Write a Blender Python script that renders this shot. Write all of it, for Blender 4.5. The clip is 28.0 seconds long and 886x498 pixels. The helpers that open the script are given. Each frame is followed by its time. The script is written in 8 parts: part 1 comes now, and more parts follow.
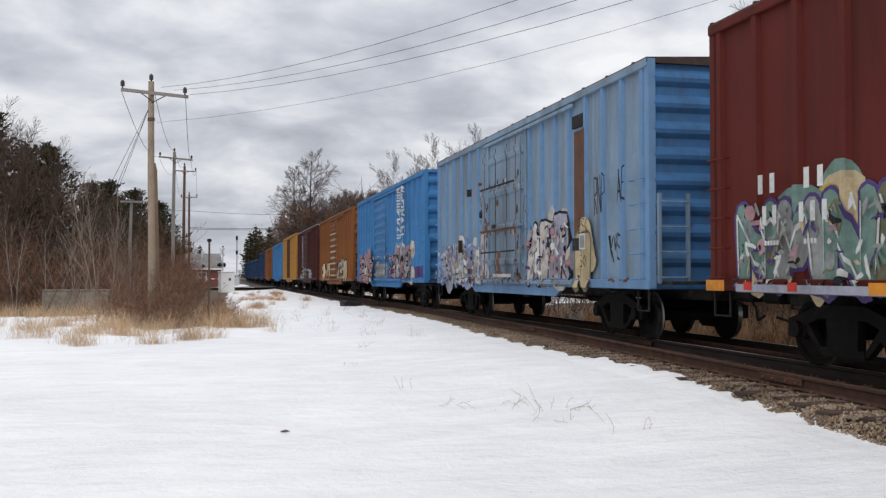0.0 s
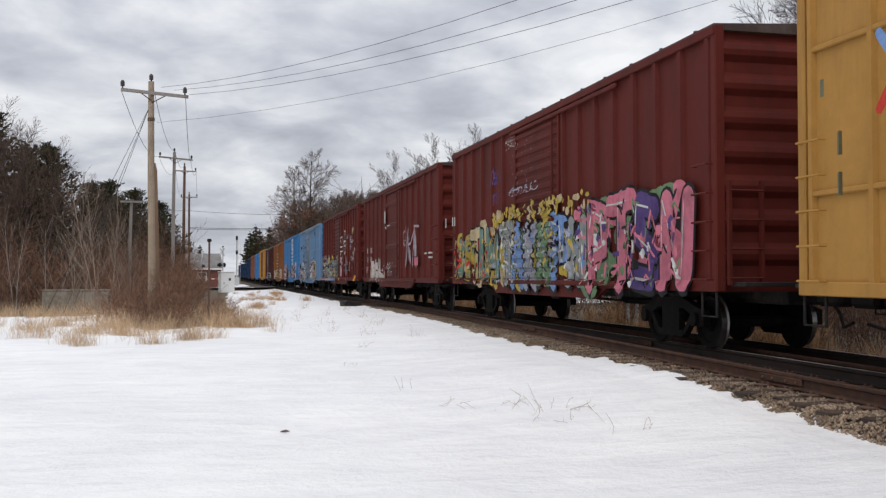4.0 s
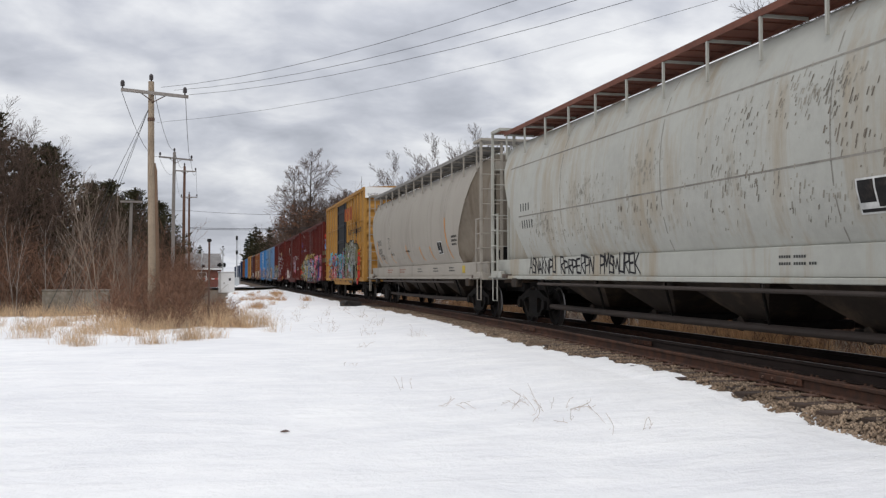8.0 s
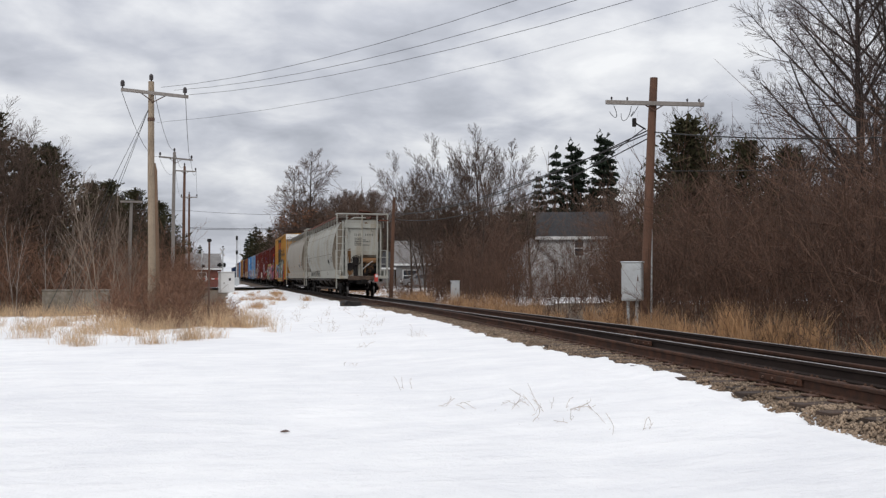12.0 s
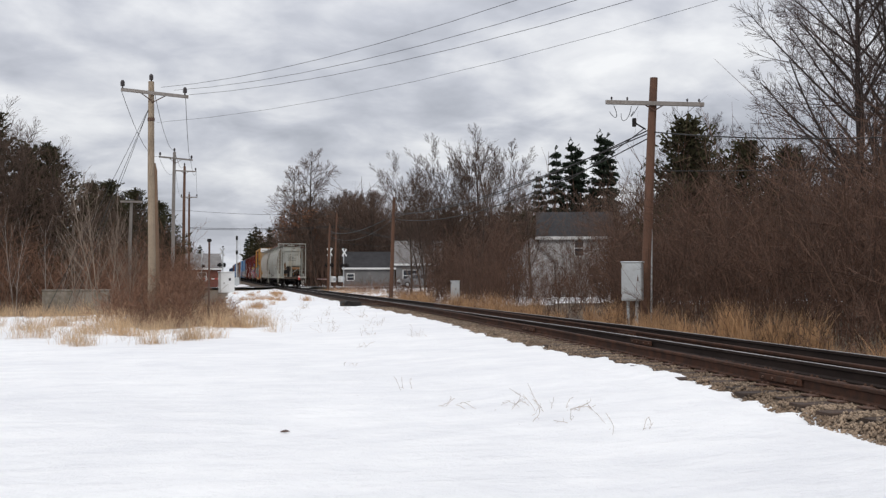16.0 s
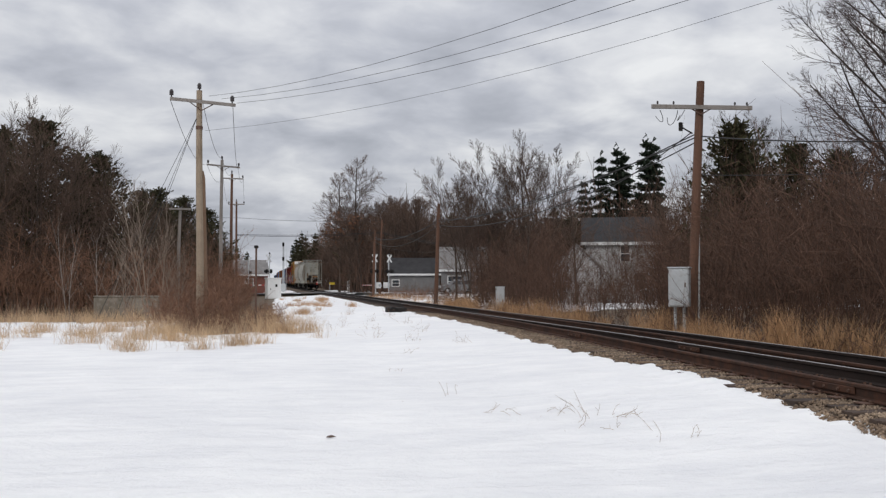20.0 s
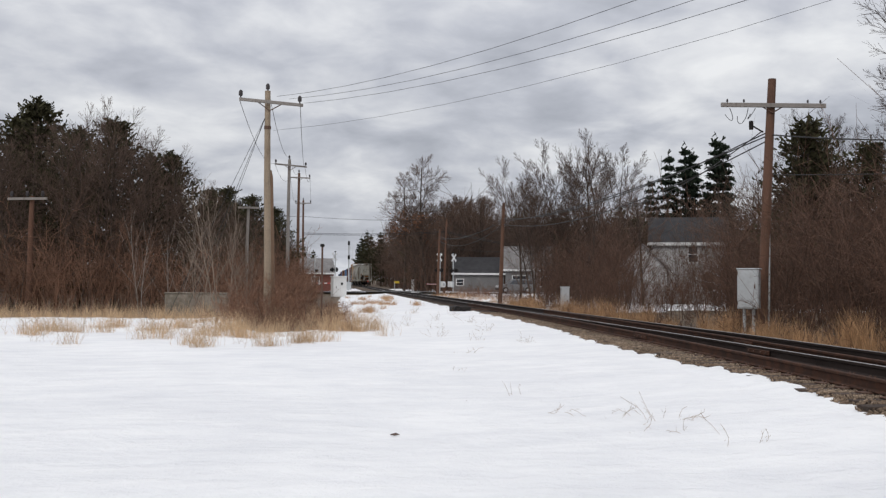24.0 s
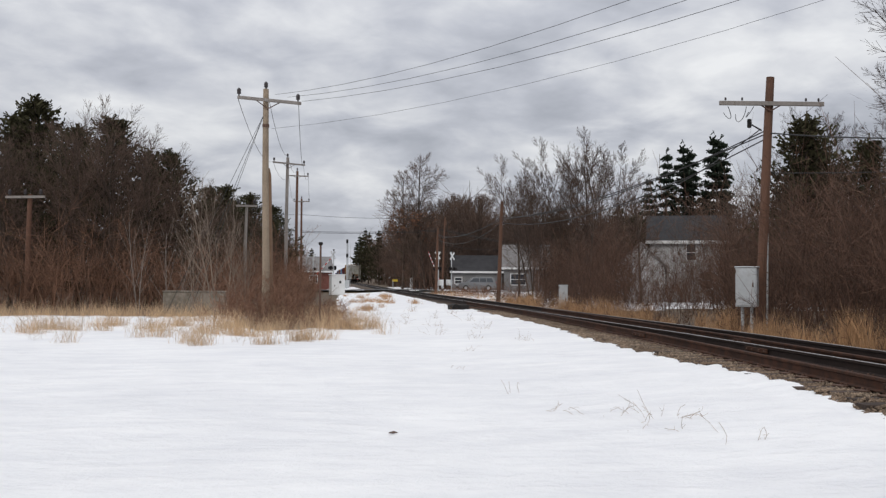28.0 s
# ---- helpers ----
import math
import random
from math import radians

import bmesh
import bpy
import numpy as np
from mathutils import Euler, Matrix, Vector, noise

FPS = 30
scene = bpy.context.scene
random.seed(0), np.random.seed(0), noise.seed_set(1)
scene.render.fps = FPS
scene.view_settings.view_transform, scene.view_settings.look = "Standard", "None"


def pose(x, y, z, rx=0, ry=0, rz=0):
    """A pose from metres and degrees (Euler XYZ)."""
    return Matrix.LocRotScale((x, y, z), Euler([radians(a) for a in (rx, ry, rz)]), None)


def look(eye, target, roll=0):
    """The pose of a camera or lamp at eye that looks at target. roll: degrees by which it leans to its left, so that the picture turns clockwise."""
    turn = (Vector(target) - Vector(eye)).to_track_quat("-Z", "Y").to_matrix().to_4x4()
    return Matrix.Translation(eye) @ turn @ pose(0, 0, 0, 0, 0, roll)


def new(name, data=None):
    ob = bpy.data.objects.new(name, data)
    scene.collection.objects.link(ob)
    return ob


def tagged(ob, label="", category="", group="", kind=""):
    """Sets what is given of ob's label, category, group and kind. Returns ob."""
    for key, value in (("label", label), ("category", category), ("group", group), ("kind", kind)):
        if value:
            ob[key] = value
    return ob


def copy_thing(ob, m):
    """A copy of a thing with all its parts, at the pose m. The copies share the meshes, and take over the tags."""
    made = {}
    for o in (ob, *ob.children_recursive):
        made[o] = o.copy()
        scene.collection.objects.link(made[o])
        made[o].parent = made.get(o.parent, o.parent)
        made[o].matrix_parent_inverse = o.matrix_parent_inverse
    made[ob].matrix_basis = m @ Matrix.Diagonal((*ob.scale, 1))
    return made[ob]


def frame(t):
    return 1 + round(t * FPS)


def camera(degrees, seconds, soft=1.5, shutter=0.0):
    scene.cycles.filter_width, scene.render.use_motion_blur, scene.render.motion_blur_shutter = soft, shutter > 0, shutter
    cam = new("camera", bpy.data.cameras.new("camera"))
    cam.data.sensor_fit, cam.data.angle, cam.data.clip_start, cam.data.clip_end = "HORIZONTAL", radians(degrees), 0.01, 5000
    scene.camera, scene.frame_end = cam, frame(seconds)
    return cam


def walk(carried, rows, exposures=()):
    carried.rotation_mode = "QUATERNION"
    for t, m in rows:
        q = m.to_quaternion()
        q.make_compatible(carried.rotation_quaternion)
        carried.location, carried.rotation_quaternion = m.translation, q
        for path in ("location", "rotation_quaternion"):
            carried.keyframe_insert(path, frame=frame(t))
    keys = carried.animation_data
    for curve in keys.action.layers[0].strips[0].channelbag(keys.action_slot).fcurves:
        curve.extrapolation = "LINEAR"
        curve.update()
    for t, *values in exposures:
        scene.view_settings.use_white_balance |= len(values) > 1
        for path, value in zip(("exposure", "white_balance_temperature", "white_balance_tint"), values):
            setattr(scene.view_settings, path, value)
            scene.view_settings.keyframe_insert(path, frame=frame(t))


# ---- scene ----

# Metres. The track runs along +y, z = 0 is the rail's top, the camera stands at x = y = 0.
EYE = (0.0, 0.0, 1.19)
cam = camera(49.43, 28.0, soft=1.3)


def aim(yaw, tilt, roll):
    """Camera pose: degrees to the right of the track, upwards, and lean."""
    a, b = radians(yaw), radians(tilt)
    way = Vector((math.sin(a) * math.cos(b), math.cos(a) * math.cos(b), math.sin(b)))
    return look(EYE, Vector(EYE) + way * 10, roll)


walk(cam, [(t, aim(a, b, c)) for t, a, b, c in (
    (0.0, 13.47, 1.46, 0.0), (18.3, 13.47, 1.46, 0.0), (18.6, 13.445, 1.515, -0.05), (19.0, 13.341, 1.539, -0.05),
    (19.3, 13.05, 1.585, -0.06), (19.5, 12.696, 1.648, -0.07), (20.0, 10.804, 1.816, -0.07), (20.5, 9.608, 1.879, -0.05),
    (21.0, 8.727, 1.932, -0.03), (21.5, 7.786, 2.009, 0.04), (22.2, 6.95, 2.08, 0.2), (22.9, 6.6, 2.12, 0.33),
    (23.5, 6.564, 2.127, 0.374), (24.0, 6.963, 1.766, 0.38), (24.5, 7.063, 1.661, 0.372), (25.0, 7.063, 1.661, 0.372),
    (28.0, 7.063, 1.661, 0.372))], ((0.0, 0.0), (18.6, 0.0), (20.0, -0.15), (21.5, -0.12), (24.0, -0.13), (28.0, -0.13)))

# ---- sky and light ----
SUN_HEIGHT, SUN_TURN = radians(38), radians(200)
world = bpy.data.worlds.new("overcast_sky")
scene.world = world
world.use_nodes = True


class Nodes:
    """Short hand for node trees."""

    def __init__(self, tree):
        self.t = tree
        tree.nodes.clear()

    def n(self, kind, **kw):
        node = self.t.nodes.new(kind)
        for k, v in kw.items():
            if k == "inp":
                for name, val in v.items():
                    if isinstance(val, bpy.types.NodeSocket):
                        self.t.links.new(val, node.inputs[name])
                    else:
                        node.inputs[name].default_value = val
            elif k == "data_type":
                node.data_type = v
            elif k == "operation":
                node.operation = v
            elif k == "blend_type":
                node.blend_type = v
            elif k == "sky_type":
                node.sky_type = v
        return node

    def link(self, a, b):
        self.t.links.new(a, b)

    def math(self, op, a, b=None, c=None, clamp=False):
        node = self.t.nodes.new("ShaderNodeMath")
        node.operation, node.use_clamp = op, clamp
        for i, v in enumerate((a, b, c)):
            if v is None:
                continue
            if isinstance(v, bpy.types.NodeSocket):
                self.t.links.new(v, node.inputs[i])
            else:
                node.inputs[i].default_value = v
        return node.outputs[0]

    def mix(self, fac, a, b, blend="MIX"):
        node = self.t.nodes.new("ShaderNodeMix")
        node.data_type, node.blend_type = "RGBA", blend
        for i, v in ((0, fac), (6, a), (7, b)):
            if isinstance(v, bpy.types.NodeSocket):
                self.t.links.new(v, node.inputs[i])
            else:
                node.inputs[i].default_value = v if i == 0 else (*v[:3], 1)
        return node.outputs[2]

    def noise(self, vec, scale, detail=4.0, rough=0.55, dist=0.0):
        node = self.t.nodes.new("ShaderNodeTexNoise")
        node.inputs["Scale"].default_value = scale
        node.inputs["Detail"].default_value = detail
        node.inputs["Roughness"].default_value = rough
        node.inputs["Distortion"].default_value = dist
        if vec is not None:
            self.t.links.new(vec, node.inputs["Vector"])
        return node.outputs[0]

    def ramp(self, fac, *stops):
        node = self.t.nodes.new("ShaderNodeValToRGB")
        e = node.color_ramp.elements
        while len(e) < len(stops):
            e.new(0.5)
        for el, (p, c) in zip(e, stops):
            el.position = p
            el.color = (*c[:3], 1) if isinstance(c, (tuple, list)) else (c, c, c, 1)
        self.t.links.new(fac, node.inputs[0])
        return node.outputs[0]

    def stretch(self, vec, sx, sy, sz):
        node = self.t.nodes.new("ShaderNodeMapping")
        node.inputs["Scale"].default_value = (sx, sy, sz)
        self.t.links.new(vec, node.inputs["Vector"])
        return node.outputs[0]


w = Nodes(world.node_tree)
sky = w.n("ShaderNodeTexSky", sky_type="NISHITA")
sky.sun_disc, sky.sun_elevation, sky.sun_rotation = False, SUN_HEIGHT, SUN_TURN
sky.air_density, sky.dust_density = 1.0, 2.0
way = w.n("ShaderNodeTexCoord").outputs["Generated"]
sep = w.n("ShaderNodeSeparateXYZ", inp={"Vector": way})
up = w.math("MAXIMUM", sep.outputs[2], 0.0)
flat = w.math("DIVIDE", 1.0, w.math("ADD", up, 0.26))
plane = w.n("ShaderNodeCombineXYZ", inp={"X": w.math("MULTIPLY", sep.outputs[0], flat), "Y": w.math("MULTIPLY", sep.outputs[1], flat), "Z": 0.0})
big = w.noise(plane.outputs[0], 1.7, 5.0, 0.5, 0.35)
fine = w.noise(plane.outputs[0], 5.0, 7.0, 0.55, 0.3)
cloud = w.math("ADD", w.math("MULTIPLY", big, 0.65), w.math("MULTIPLY", fine, 0.35))
tone = w.ramp(cloud, (0.38, (0.43, 0.45, 0.505)), (0.47, (0.56, 0.58, 0.64)), (0.55, (0.72, 0.735, 0.775)), (0.64, (0.90, 0.91, 0.925)))
# the zenith of an overcast sky is brighter than its rim
lift = w.math("ADD", 0.93, w.math("ADD", w.math("MULTIPLY", w.math("POWER", up, 1.3), 0.95), w.math("MULTIPLY", w.math("POWER", 0.5, w.math("MULTIPLY", up, 22.0)), 0.20)))
clouds = w.n("ShaderNodeBackground", inp={"Color": tone, "Strength": lift})
clear = w.n("ShaderNodeBackground", inp={"Color": sky.outputs[0], "Strength": 0.08})
both = w.n("ShaderNodeMixShader", inp={0: 0.94, 1: clear.outputs[0], 2: clouds.outputs[0]})
w.link(both.outputs[0], w.n("ShaderNodeOutputWorld").inputs[0])

sun = new("sun", bpy.data.lights.new("sun", "SUN"))
sun.data.energy, sun.data.angle, sun.data.color = 0.9, radians(25), (1.0, 0.96, 0.9)
sun.matrix_world = look((-40, -60, 80), (0, 20, 0))


# ---- materials ----
def mat(name, base, rough=0.6, metal=0.0, var=0.15, scale=6.0, bump=0.0, bump_scale=40.0, spec=0.5, dirt=None, dirt_at=0.62,
        streak=False, rand=0.0, island=0.0, sheen=0.0):
    """A worn surface: base colour with broad stains and fine grain, optional dirt patches and run-down streaks."""
    m = bpy.data.materials.new(name)
    m.use_nodes = True
    g = Nodes(m.node_tree)
    pos = g.n("ShaderNodeTexCoord").outputs["Object"]
    a = g.noise(pos, scale * 0.18, 4, 0.6)
    b = g.noise(pos, scale * 2.5, 5, 0.65)
    blend = g.math("ADD", g.math("MULTIPLY", a, 0.6), g.math("MULTIPLY", b, 0.4))
    dark = tuple(c * (1 - var * 1.6) for c in base)
    light = tuple(min(1, c * (1 + var * 1.2)) for c in base)
    col = g.ramp(blend, (0.32, dark), (0.5, base), (0.68, light))
    if rand:
        r = g.n("ShaderNodeObjectInfo").outputs["Random"]
        col = g.mix(1.0, col, g.ramp(r, (0, 1 - rand), (1, 1 + rand * 0.6)), "MULTIPLY")
    if island:
        r = g.n("ShaderNodeNewGeometry").outputs["Random Per Island"]
        col = g.mix(1.0, col, g.ramp(r, (0, 1 - island), (1, 1 + island * 0.6)), "MULTIPLY")
    if dirt:
        v = g.stretch(pos, 1, 1, 0.12) if streak else pos
        d = g.noise(v, scale * 0.55, 6, 0.68)
        col = g.mix(g.ramp(d, (dirt_at - 0.09, 0.0), (dirt_at + 0.09, 0.75)), col, dirt)
    p = g.n("ShaderNodeBsdfPrincipled", inp={"Base Color": col, "Metallic": metal, "Specular IOR Level": spec})
    g.link(g.math("ADD", rough - 0.12, g.math("MULTIPLY", b, 0.24), clamp=True), p.inputs["Roughness"])
    if bump:
        bm_ = g.n("ShaderNodeBump", inp={"Strength": bump, "Distance": 0.02, "Height": g.noise(pos, bump_scale, 6, 0.6)})
        g.link(bm_.outputs[0], p.inputs["Normal"])
    g.link(p.outputs[0], g.n("ShaderNodeOutputMaterial").inputs[0])
    return m


def glow(name, base, strength):
    m = bpy.data.materials.new(name)
    m.use_nodes = True
    g = Nodes(m.node_tree)
    p = g.n("ShaderNodeBsdfPrincipled", inp={"Base Color": (*base, 1), "Emission Color": (*base, 1), "Emission Strength": strength})
    g.link(p.outputs[0], g.n("ShaderNodeOutputMaterial").inputs[0])
    return m


def snow_material():
    m = bpy.data.materials.new("old_snow")
    m.use_nodes = True
    g = Nodes(m.node_tree)
    pos = g.n("ShaderNodeTexCoord").outputs["Object"]
    a = g.noise(pos, 0.25, 4, 0.6)
    b = g.noise(g.stretch(pos, 0.8, 1.7, 1), 1.5, 5, 0.55)
    grit = g.noise(pos, 60, 3, 0.7)
    col = g.ramp(g.math("ADD", g.math("MULTIPLY", a, 0.5), g.math("MULTIPLY", b, 0.5)), (0.35, (0.80, 0.80, 0.81)), (0.62, (0.93, 0.925, 0.915)))
    col = g.mix(g.ramp(grit, (0.70, 0.0), (0.76, 0.35)), col, (0.45, 0.42, 0.38))
    p = g.n("ShaderNodeBsdfPrincipled", inp={"Base Color": col, "Roughness": 0.75, "Specular IOR Level": 0.25})
    h = g.math("ADD", g.math("MULTIPLY", b, 1.0), g.math("MULTIPLY", g.noise(pos, 9, 6, 0.7), 0.30))
    bm_ = g.n("ShaderNodeBump", inp={"Strength": 0.95, "Distance": 0.10, "Height": h})
    g.link(bm_.outputs[0], p.inputs["Normal"])
    g.link(p.outputs[0], g.n("ShaderNodeOutputMaterial").inputs[0])
    return m


SNOW = snow_material()
EARTH = mat("leaf_litter", (0.105, 0.075, 0.052), 0.95, var=0.35, scale=3, bump=0.8, bump_scale=9, dirt=(0.20, 0.15, 0.09), dirt_at=0.55)
BALLAST = mat("ballast_bed", (0.10, 0.068, 0.044), 0.95, var=0.4, scale=12, bump=1.0, bump_scale=14, dirt=(0.06, 0.045, 0.035), dirt_at=0.55)
STONE = mat("ballast_stone", (0.265, 0.195, 0.135), 0.9, var=0.35, scale=3, island=0.6, dirt=(0.13, 0.080, 0.048), dirt_at=0.56)
# near-black ballast colour stands in for the shade among the rails
BEDDARK = mat("shade_dark_ballast", (0.022, 0.018, 0.015), 0.9, var=0.4, scale=12, bump=1.0, bump_scale=14)
TIE = mat("weathered_tie", (0.050, 0.032, 0.023), 0.9, var=0.35, scale=7, bump=0.6, bump_scale=30, rand=0.35, dirt=(0.03, 0.024, 0.02))
# running rails: shade on the webs is put into this dark colour
RAILDARK = mat("shade_dark_rail", (0.026, 0.017, 0.014), 0.75, spec=0.25, var=0.3, scale=9, bump=0.2)
RAIL = mat("rusty_rail", (0.074, 0.034, 0.021), 0.8, spec=0.2, var=0.3, scale=9, bump=0.2, dirt=(0.035, 0.022, 0.017), dirt_at=0.5)
# polished head; its bright sheen is painted as a pale, mostly diffuse base
RAILTOP = mat("worn_sheen_rail_head", (0.46, 0.45, 0.44), 0.45, metal=0.35, var=0.12, scale=4)
IRON = mat("rusty_iron", (0.10, 0.055, 0.038), 0.8, var=0.3, scale=15, bump=0.2)
BLACK = mat("black_steel", (0.014, 0.013, 0.013), 0.75, spec=0.2, var=0.3, scale=6, bump=0.15, dirt=(0.055, 0.042, 0.033), dirt_at=0.58)
# grimy steel, its base taken near black for the shade beneath the cars
TRUCK = mat("shaded_grimy_truck_steel", (0.0085, 0.0075, 0.007), 0.9, spec=0.15, var=0.35, scale=7, bump=0.3, dirt=(0.024, 0.017, 0.012), dirt_at=0.6)
TREAD = mat("wheel_tread", (0.20, 0.19, 0.185), 0.35, metal=0.9, var=0.15, scale=5)
WOODPOLE = mat("weathered_pole", (0.30, 0.235, 0.17), 0.9, var=0.22, scale=5, bump=0.4, bump_scale=25, dirt=(0.13, 0.085, 0.055), streak=True)
BROWNPOLE = mat("brown_pole", (0.130, 0.066, 0.042), 0.9, var=0.22, scale=5, bump=0.4, bump_scale=25, dirt=(0.07, 0.045, 0.032), streak=True)
GREYPOLE = mat("grey_pole", (0.26, 0.235, 0.215), 0.9, var=0.2, scale=5, bump=0.4, bump_scale=25, dirt=(0.11, 0.085, 0.065), streak=True)
CABLE = mat("black_cable", (0.02, 0.02, 0.02), 0.6, var=0.1)
GALV = mat("galvanised_steel", (0.52, 0.54, 0.55), 0.55, metal=0.3, var=0.1, scale=5, dirt=(0.36, 0.35, 0.33), dirt_at=0.64)
WHITE = mat("white_paint", (0.78, 0.78, 0.77), 0.55, var=0.06, scale=4, dirt=(0.5, 0.46, 0.4), dirt_at=0.68, streak=True)
BARK = mat("grey_brown_bark", (0.080, 0.057, 0.044), 0.95, var=0.3, scale=8, island=0.45)
TWIG = mat("reddish_twigs", (0.122, 0.068, 0.046), 0.95, var=0.3, scale=2, island=0.65)
TWIGWEST = mat("brown_twigs", (0.212, 0.112, 0.070), 0.95, var=0.3, scale=2, island=0.6)
TWIGPALE = mat("pale_grey_twigs", (0.20, 0.135, 0.10), 0.95, var=0.3, scale=2, island=0.45)
NEEDLE = mat("pine_needles", (0.060, 0.056, 0.031), 0.95, var=0.35, scale=1.2, island=0.3, spec=0.1)
NEEDLE2 = mat("spruce_needles", (0.026, 0.036, 0.024), 0.95, var=0.35, scale=1.2, island=0.3, spec=0.1)
GRASS = mat("dry_grass", (0.50, 0.30, 0.155), 0.9, var=0.25, scale=2, island=0.45)
CONCRETE = mat("old_concrete", (0.25, 0.22, 0.18), 0.95, var=0.3, scale=4, bump=0.6, bump_scale=12, dirt=(0.12, 0.105, 0.075), dirt_at=0.56)
GRASSPALE = mat("bleached_grass", (0.56, 0.39, 0.235), 0.9, var=0.22, scale=2, island=0.4)


# ---- mesh helpers ----
class Shape:
    """Collects vertices and faces, several materials by index."""

    def __init__(self):
        self.v, self.f, self.m = [], [], []

    def add(self, verts, faces, mi=0):
        k = len(self.v)
        self.v.extend(tuple(p) for p in verts)
        self.f.extend(tuple(i + k for i in q) for q in faces)
        self.m.extend([mi] * len(faces))
        return self

    def box(self, x0, x1, y0, y1, z0, z1, mi=0, c=0.0, m=None):
        """A box, with its edges cut back by c."""
        if c <= 0:
            vs = [(x, y, z) for x in (x0, x1) for y in (y0, y1) for z in (z0, z1)]
            fs = [(0, 1, 3, 2), (4, 6, 7, 5), (0, 4, 5, 1), (2, 3, 7, 6), (0, 2, 6, 4), (1, 5, 7, 3)]
        else:
            c = min(c, (x1 - x0) * 0.45, (y1 - y0) * 0.45, (z1 - z0) * 0.45)
            vs, idx = [], {}
            for sx, x in ((-1, x0), (1, x1)):
                for sy, y in ((-1, y0), (1, y1)):
                    for sz, z in ((-1, z0), (1, z1)):
                        for ax in range(3):
                            p = [x - sx * c, y - sy * c, z - sz * c]
                            p[ax] = (x, y, z)[ax]
                            idx[sx, sy, sz, ax] = len(vs)
                            vs.append(p)
            s2 = (-1, 1)
            fs = []
            for s in s2:
                fs.append([idx[s, a, b, 0] for a, b in ((-1, -1), (1, -1), (1, 1), (-1, 1))][::s])
                fs.append([idx[a, s, b, 1] for a, b in ((-1, -1), (1, -1), (1, 1), (-1, 1))][::-s])
                fs.append([idx[a, b, s, 2] for a, b in ((-1, -1), (1, -1), (1, 1), (-1, 1))][::s])
            for s in s2:
                for u in s2:
                    fs.append([idx[s, u, -1, 0], idx[s, u, 1, 0], idx[s, u, 1, 1], idx[s, u, -1, 1]][::-s * u])
                    fs.append([idx[s, -1, u, 0], idx[s, 1, u, 0], idx[s, 1, u, 2], idx[s, -1, u, 2]][::s * u])
                    fs.append([idx[-1, s, u, 1], idx[1, s, u, 1], idx[1, s, u, 2], idx[-1, s, u, 2]][::-s * u])
                    for q in s2:
                        fs.append([idx[s, u, q, 0], idx[s, u, q, 1], idx[s, u, q, 2]][::s * u * q])
        if m is not None:
            vs = [m @ Vector(p) for p in vs]
        return self.add(vs, fs, mi)

    def tube(self, path, radii, n=6, mi=0, caps=True):
        """A round bar along a path; radii one number or one for each point."""
        path = [Vector(p) for p in path]
        if not isinstance(radii, (list, tuple)):
            radii = [radii] * len(path)
        rings, ref = [], None
        for i, p in enumerate(path):
            d = (path[min(i + 1, len(path) - 1)] - path[max(i - 1, 0)]).normalized()
            if ref is None:
                ref = d.orthogonal().normalized()
            ref = (ref - d * ref.dot(d))
            ref = ref.normalized() if ref.length > 1e-6 else d.orthogonal().normalized()
            o = d.cross(ref)
            rings.append([p + (ref * math.cos(a) + o * math.sin(a)) * radii[i] for a in (2 * math.pi * k / n for k in range(n))])
        vs = [q for r in rings for q in r]
        fs = [(i * n + k, i * n + (k + 1) % n, (i + 1) * n + (k + 1) % n, (i + 1) * n + k) for i in range(len(rings) - 1) for k in range(n)]
        if caps:
            fs += [tuple(range(n))[::-1], tuple((len(rings) - 1) * n + k for k in range(n))]
        return self.add(vs, fs, mi)

    def disc(self, axis, centre, r, half, n=20, mi=0):
        """A drum of radius r about an axis (0 x, 1 y, 2 z)."""
        a, b = [0, 0, 0], [0, 0, 0]
        a[axis], b[axis] = -half, half
        c = Vector(centre)
        return self.tube([c + Vector(a), c + Vector(b)], r, n, mi)

    def prism(self, outline, y0, y1, mi=0, axis=1):
        """An outline of (across, up) pairs pushed along an axis from y0 to y1."""
        n = len(outline)
        pt = (lambda a, b, y: (a, y, b)) if axis == 1 else (lambda a, b, y: (y, a, b)) if axis == 0 else (lambda a, b, y: (a, b, y))
        vs = [pt(a, b, y0) for a, b in outline] + [pt(a, b, y1) for a, b in outline]
        fs = [(k, (k + 1) % n, n + (k + 1) % n, n + k) for k in range(n)] + [tuple(range(n))[::-1], tuple(range(n, 2 * n))]
        return self.add(vs, fs, mi)

    def mesh(self, name, mats, smooth=False):
        me = bpy.data.meshes.new(name)
        me.from_pydata(self.v, [], self.f)
        for m in mats:
            me.materials.append(m)
        if len(mats) > 1:
            me.polygons.foreach_set("material_index", self.m)
        if smooth:
            me.polygons.foreach_set("use_smooth", [True] * len(me.polygons))
        me.update()
        return me


def recalc(me):
    b = bmesh.new()
    b.from_mesh(me)
    bmesh.ops.recalc_face_normals(b, faces=b.faces)
    b.to_mesh(me)
    b.free()


def part(name, shape, material, parent=None, label="", smooth=False, at=None):
    """Links a shape (or a ready mesh) as one mesh object under a thing or a part."""
    mats = material if isinstance(material, (list, tuple)) else [material]
    me = shape if isinstance(shape, bpy.types.Mesh) else shape.mesh(name, mats, smooth)
    if not isinstance(shape, bpy.types.Mesh) and len(me.polygons) < 4000:
        recalc(me)
    ob = new(name, me)
    ob.parent = parent
    if at is not None:
        ob.matrix_basis = at
    return tagged(ob, label)


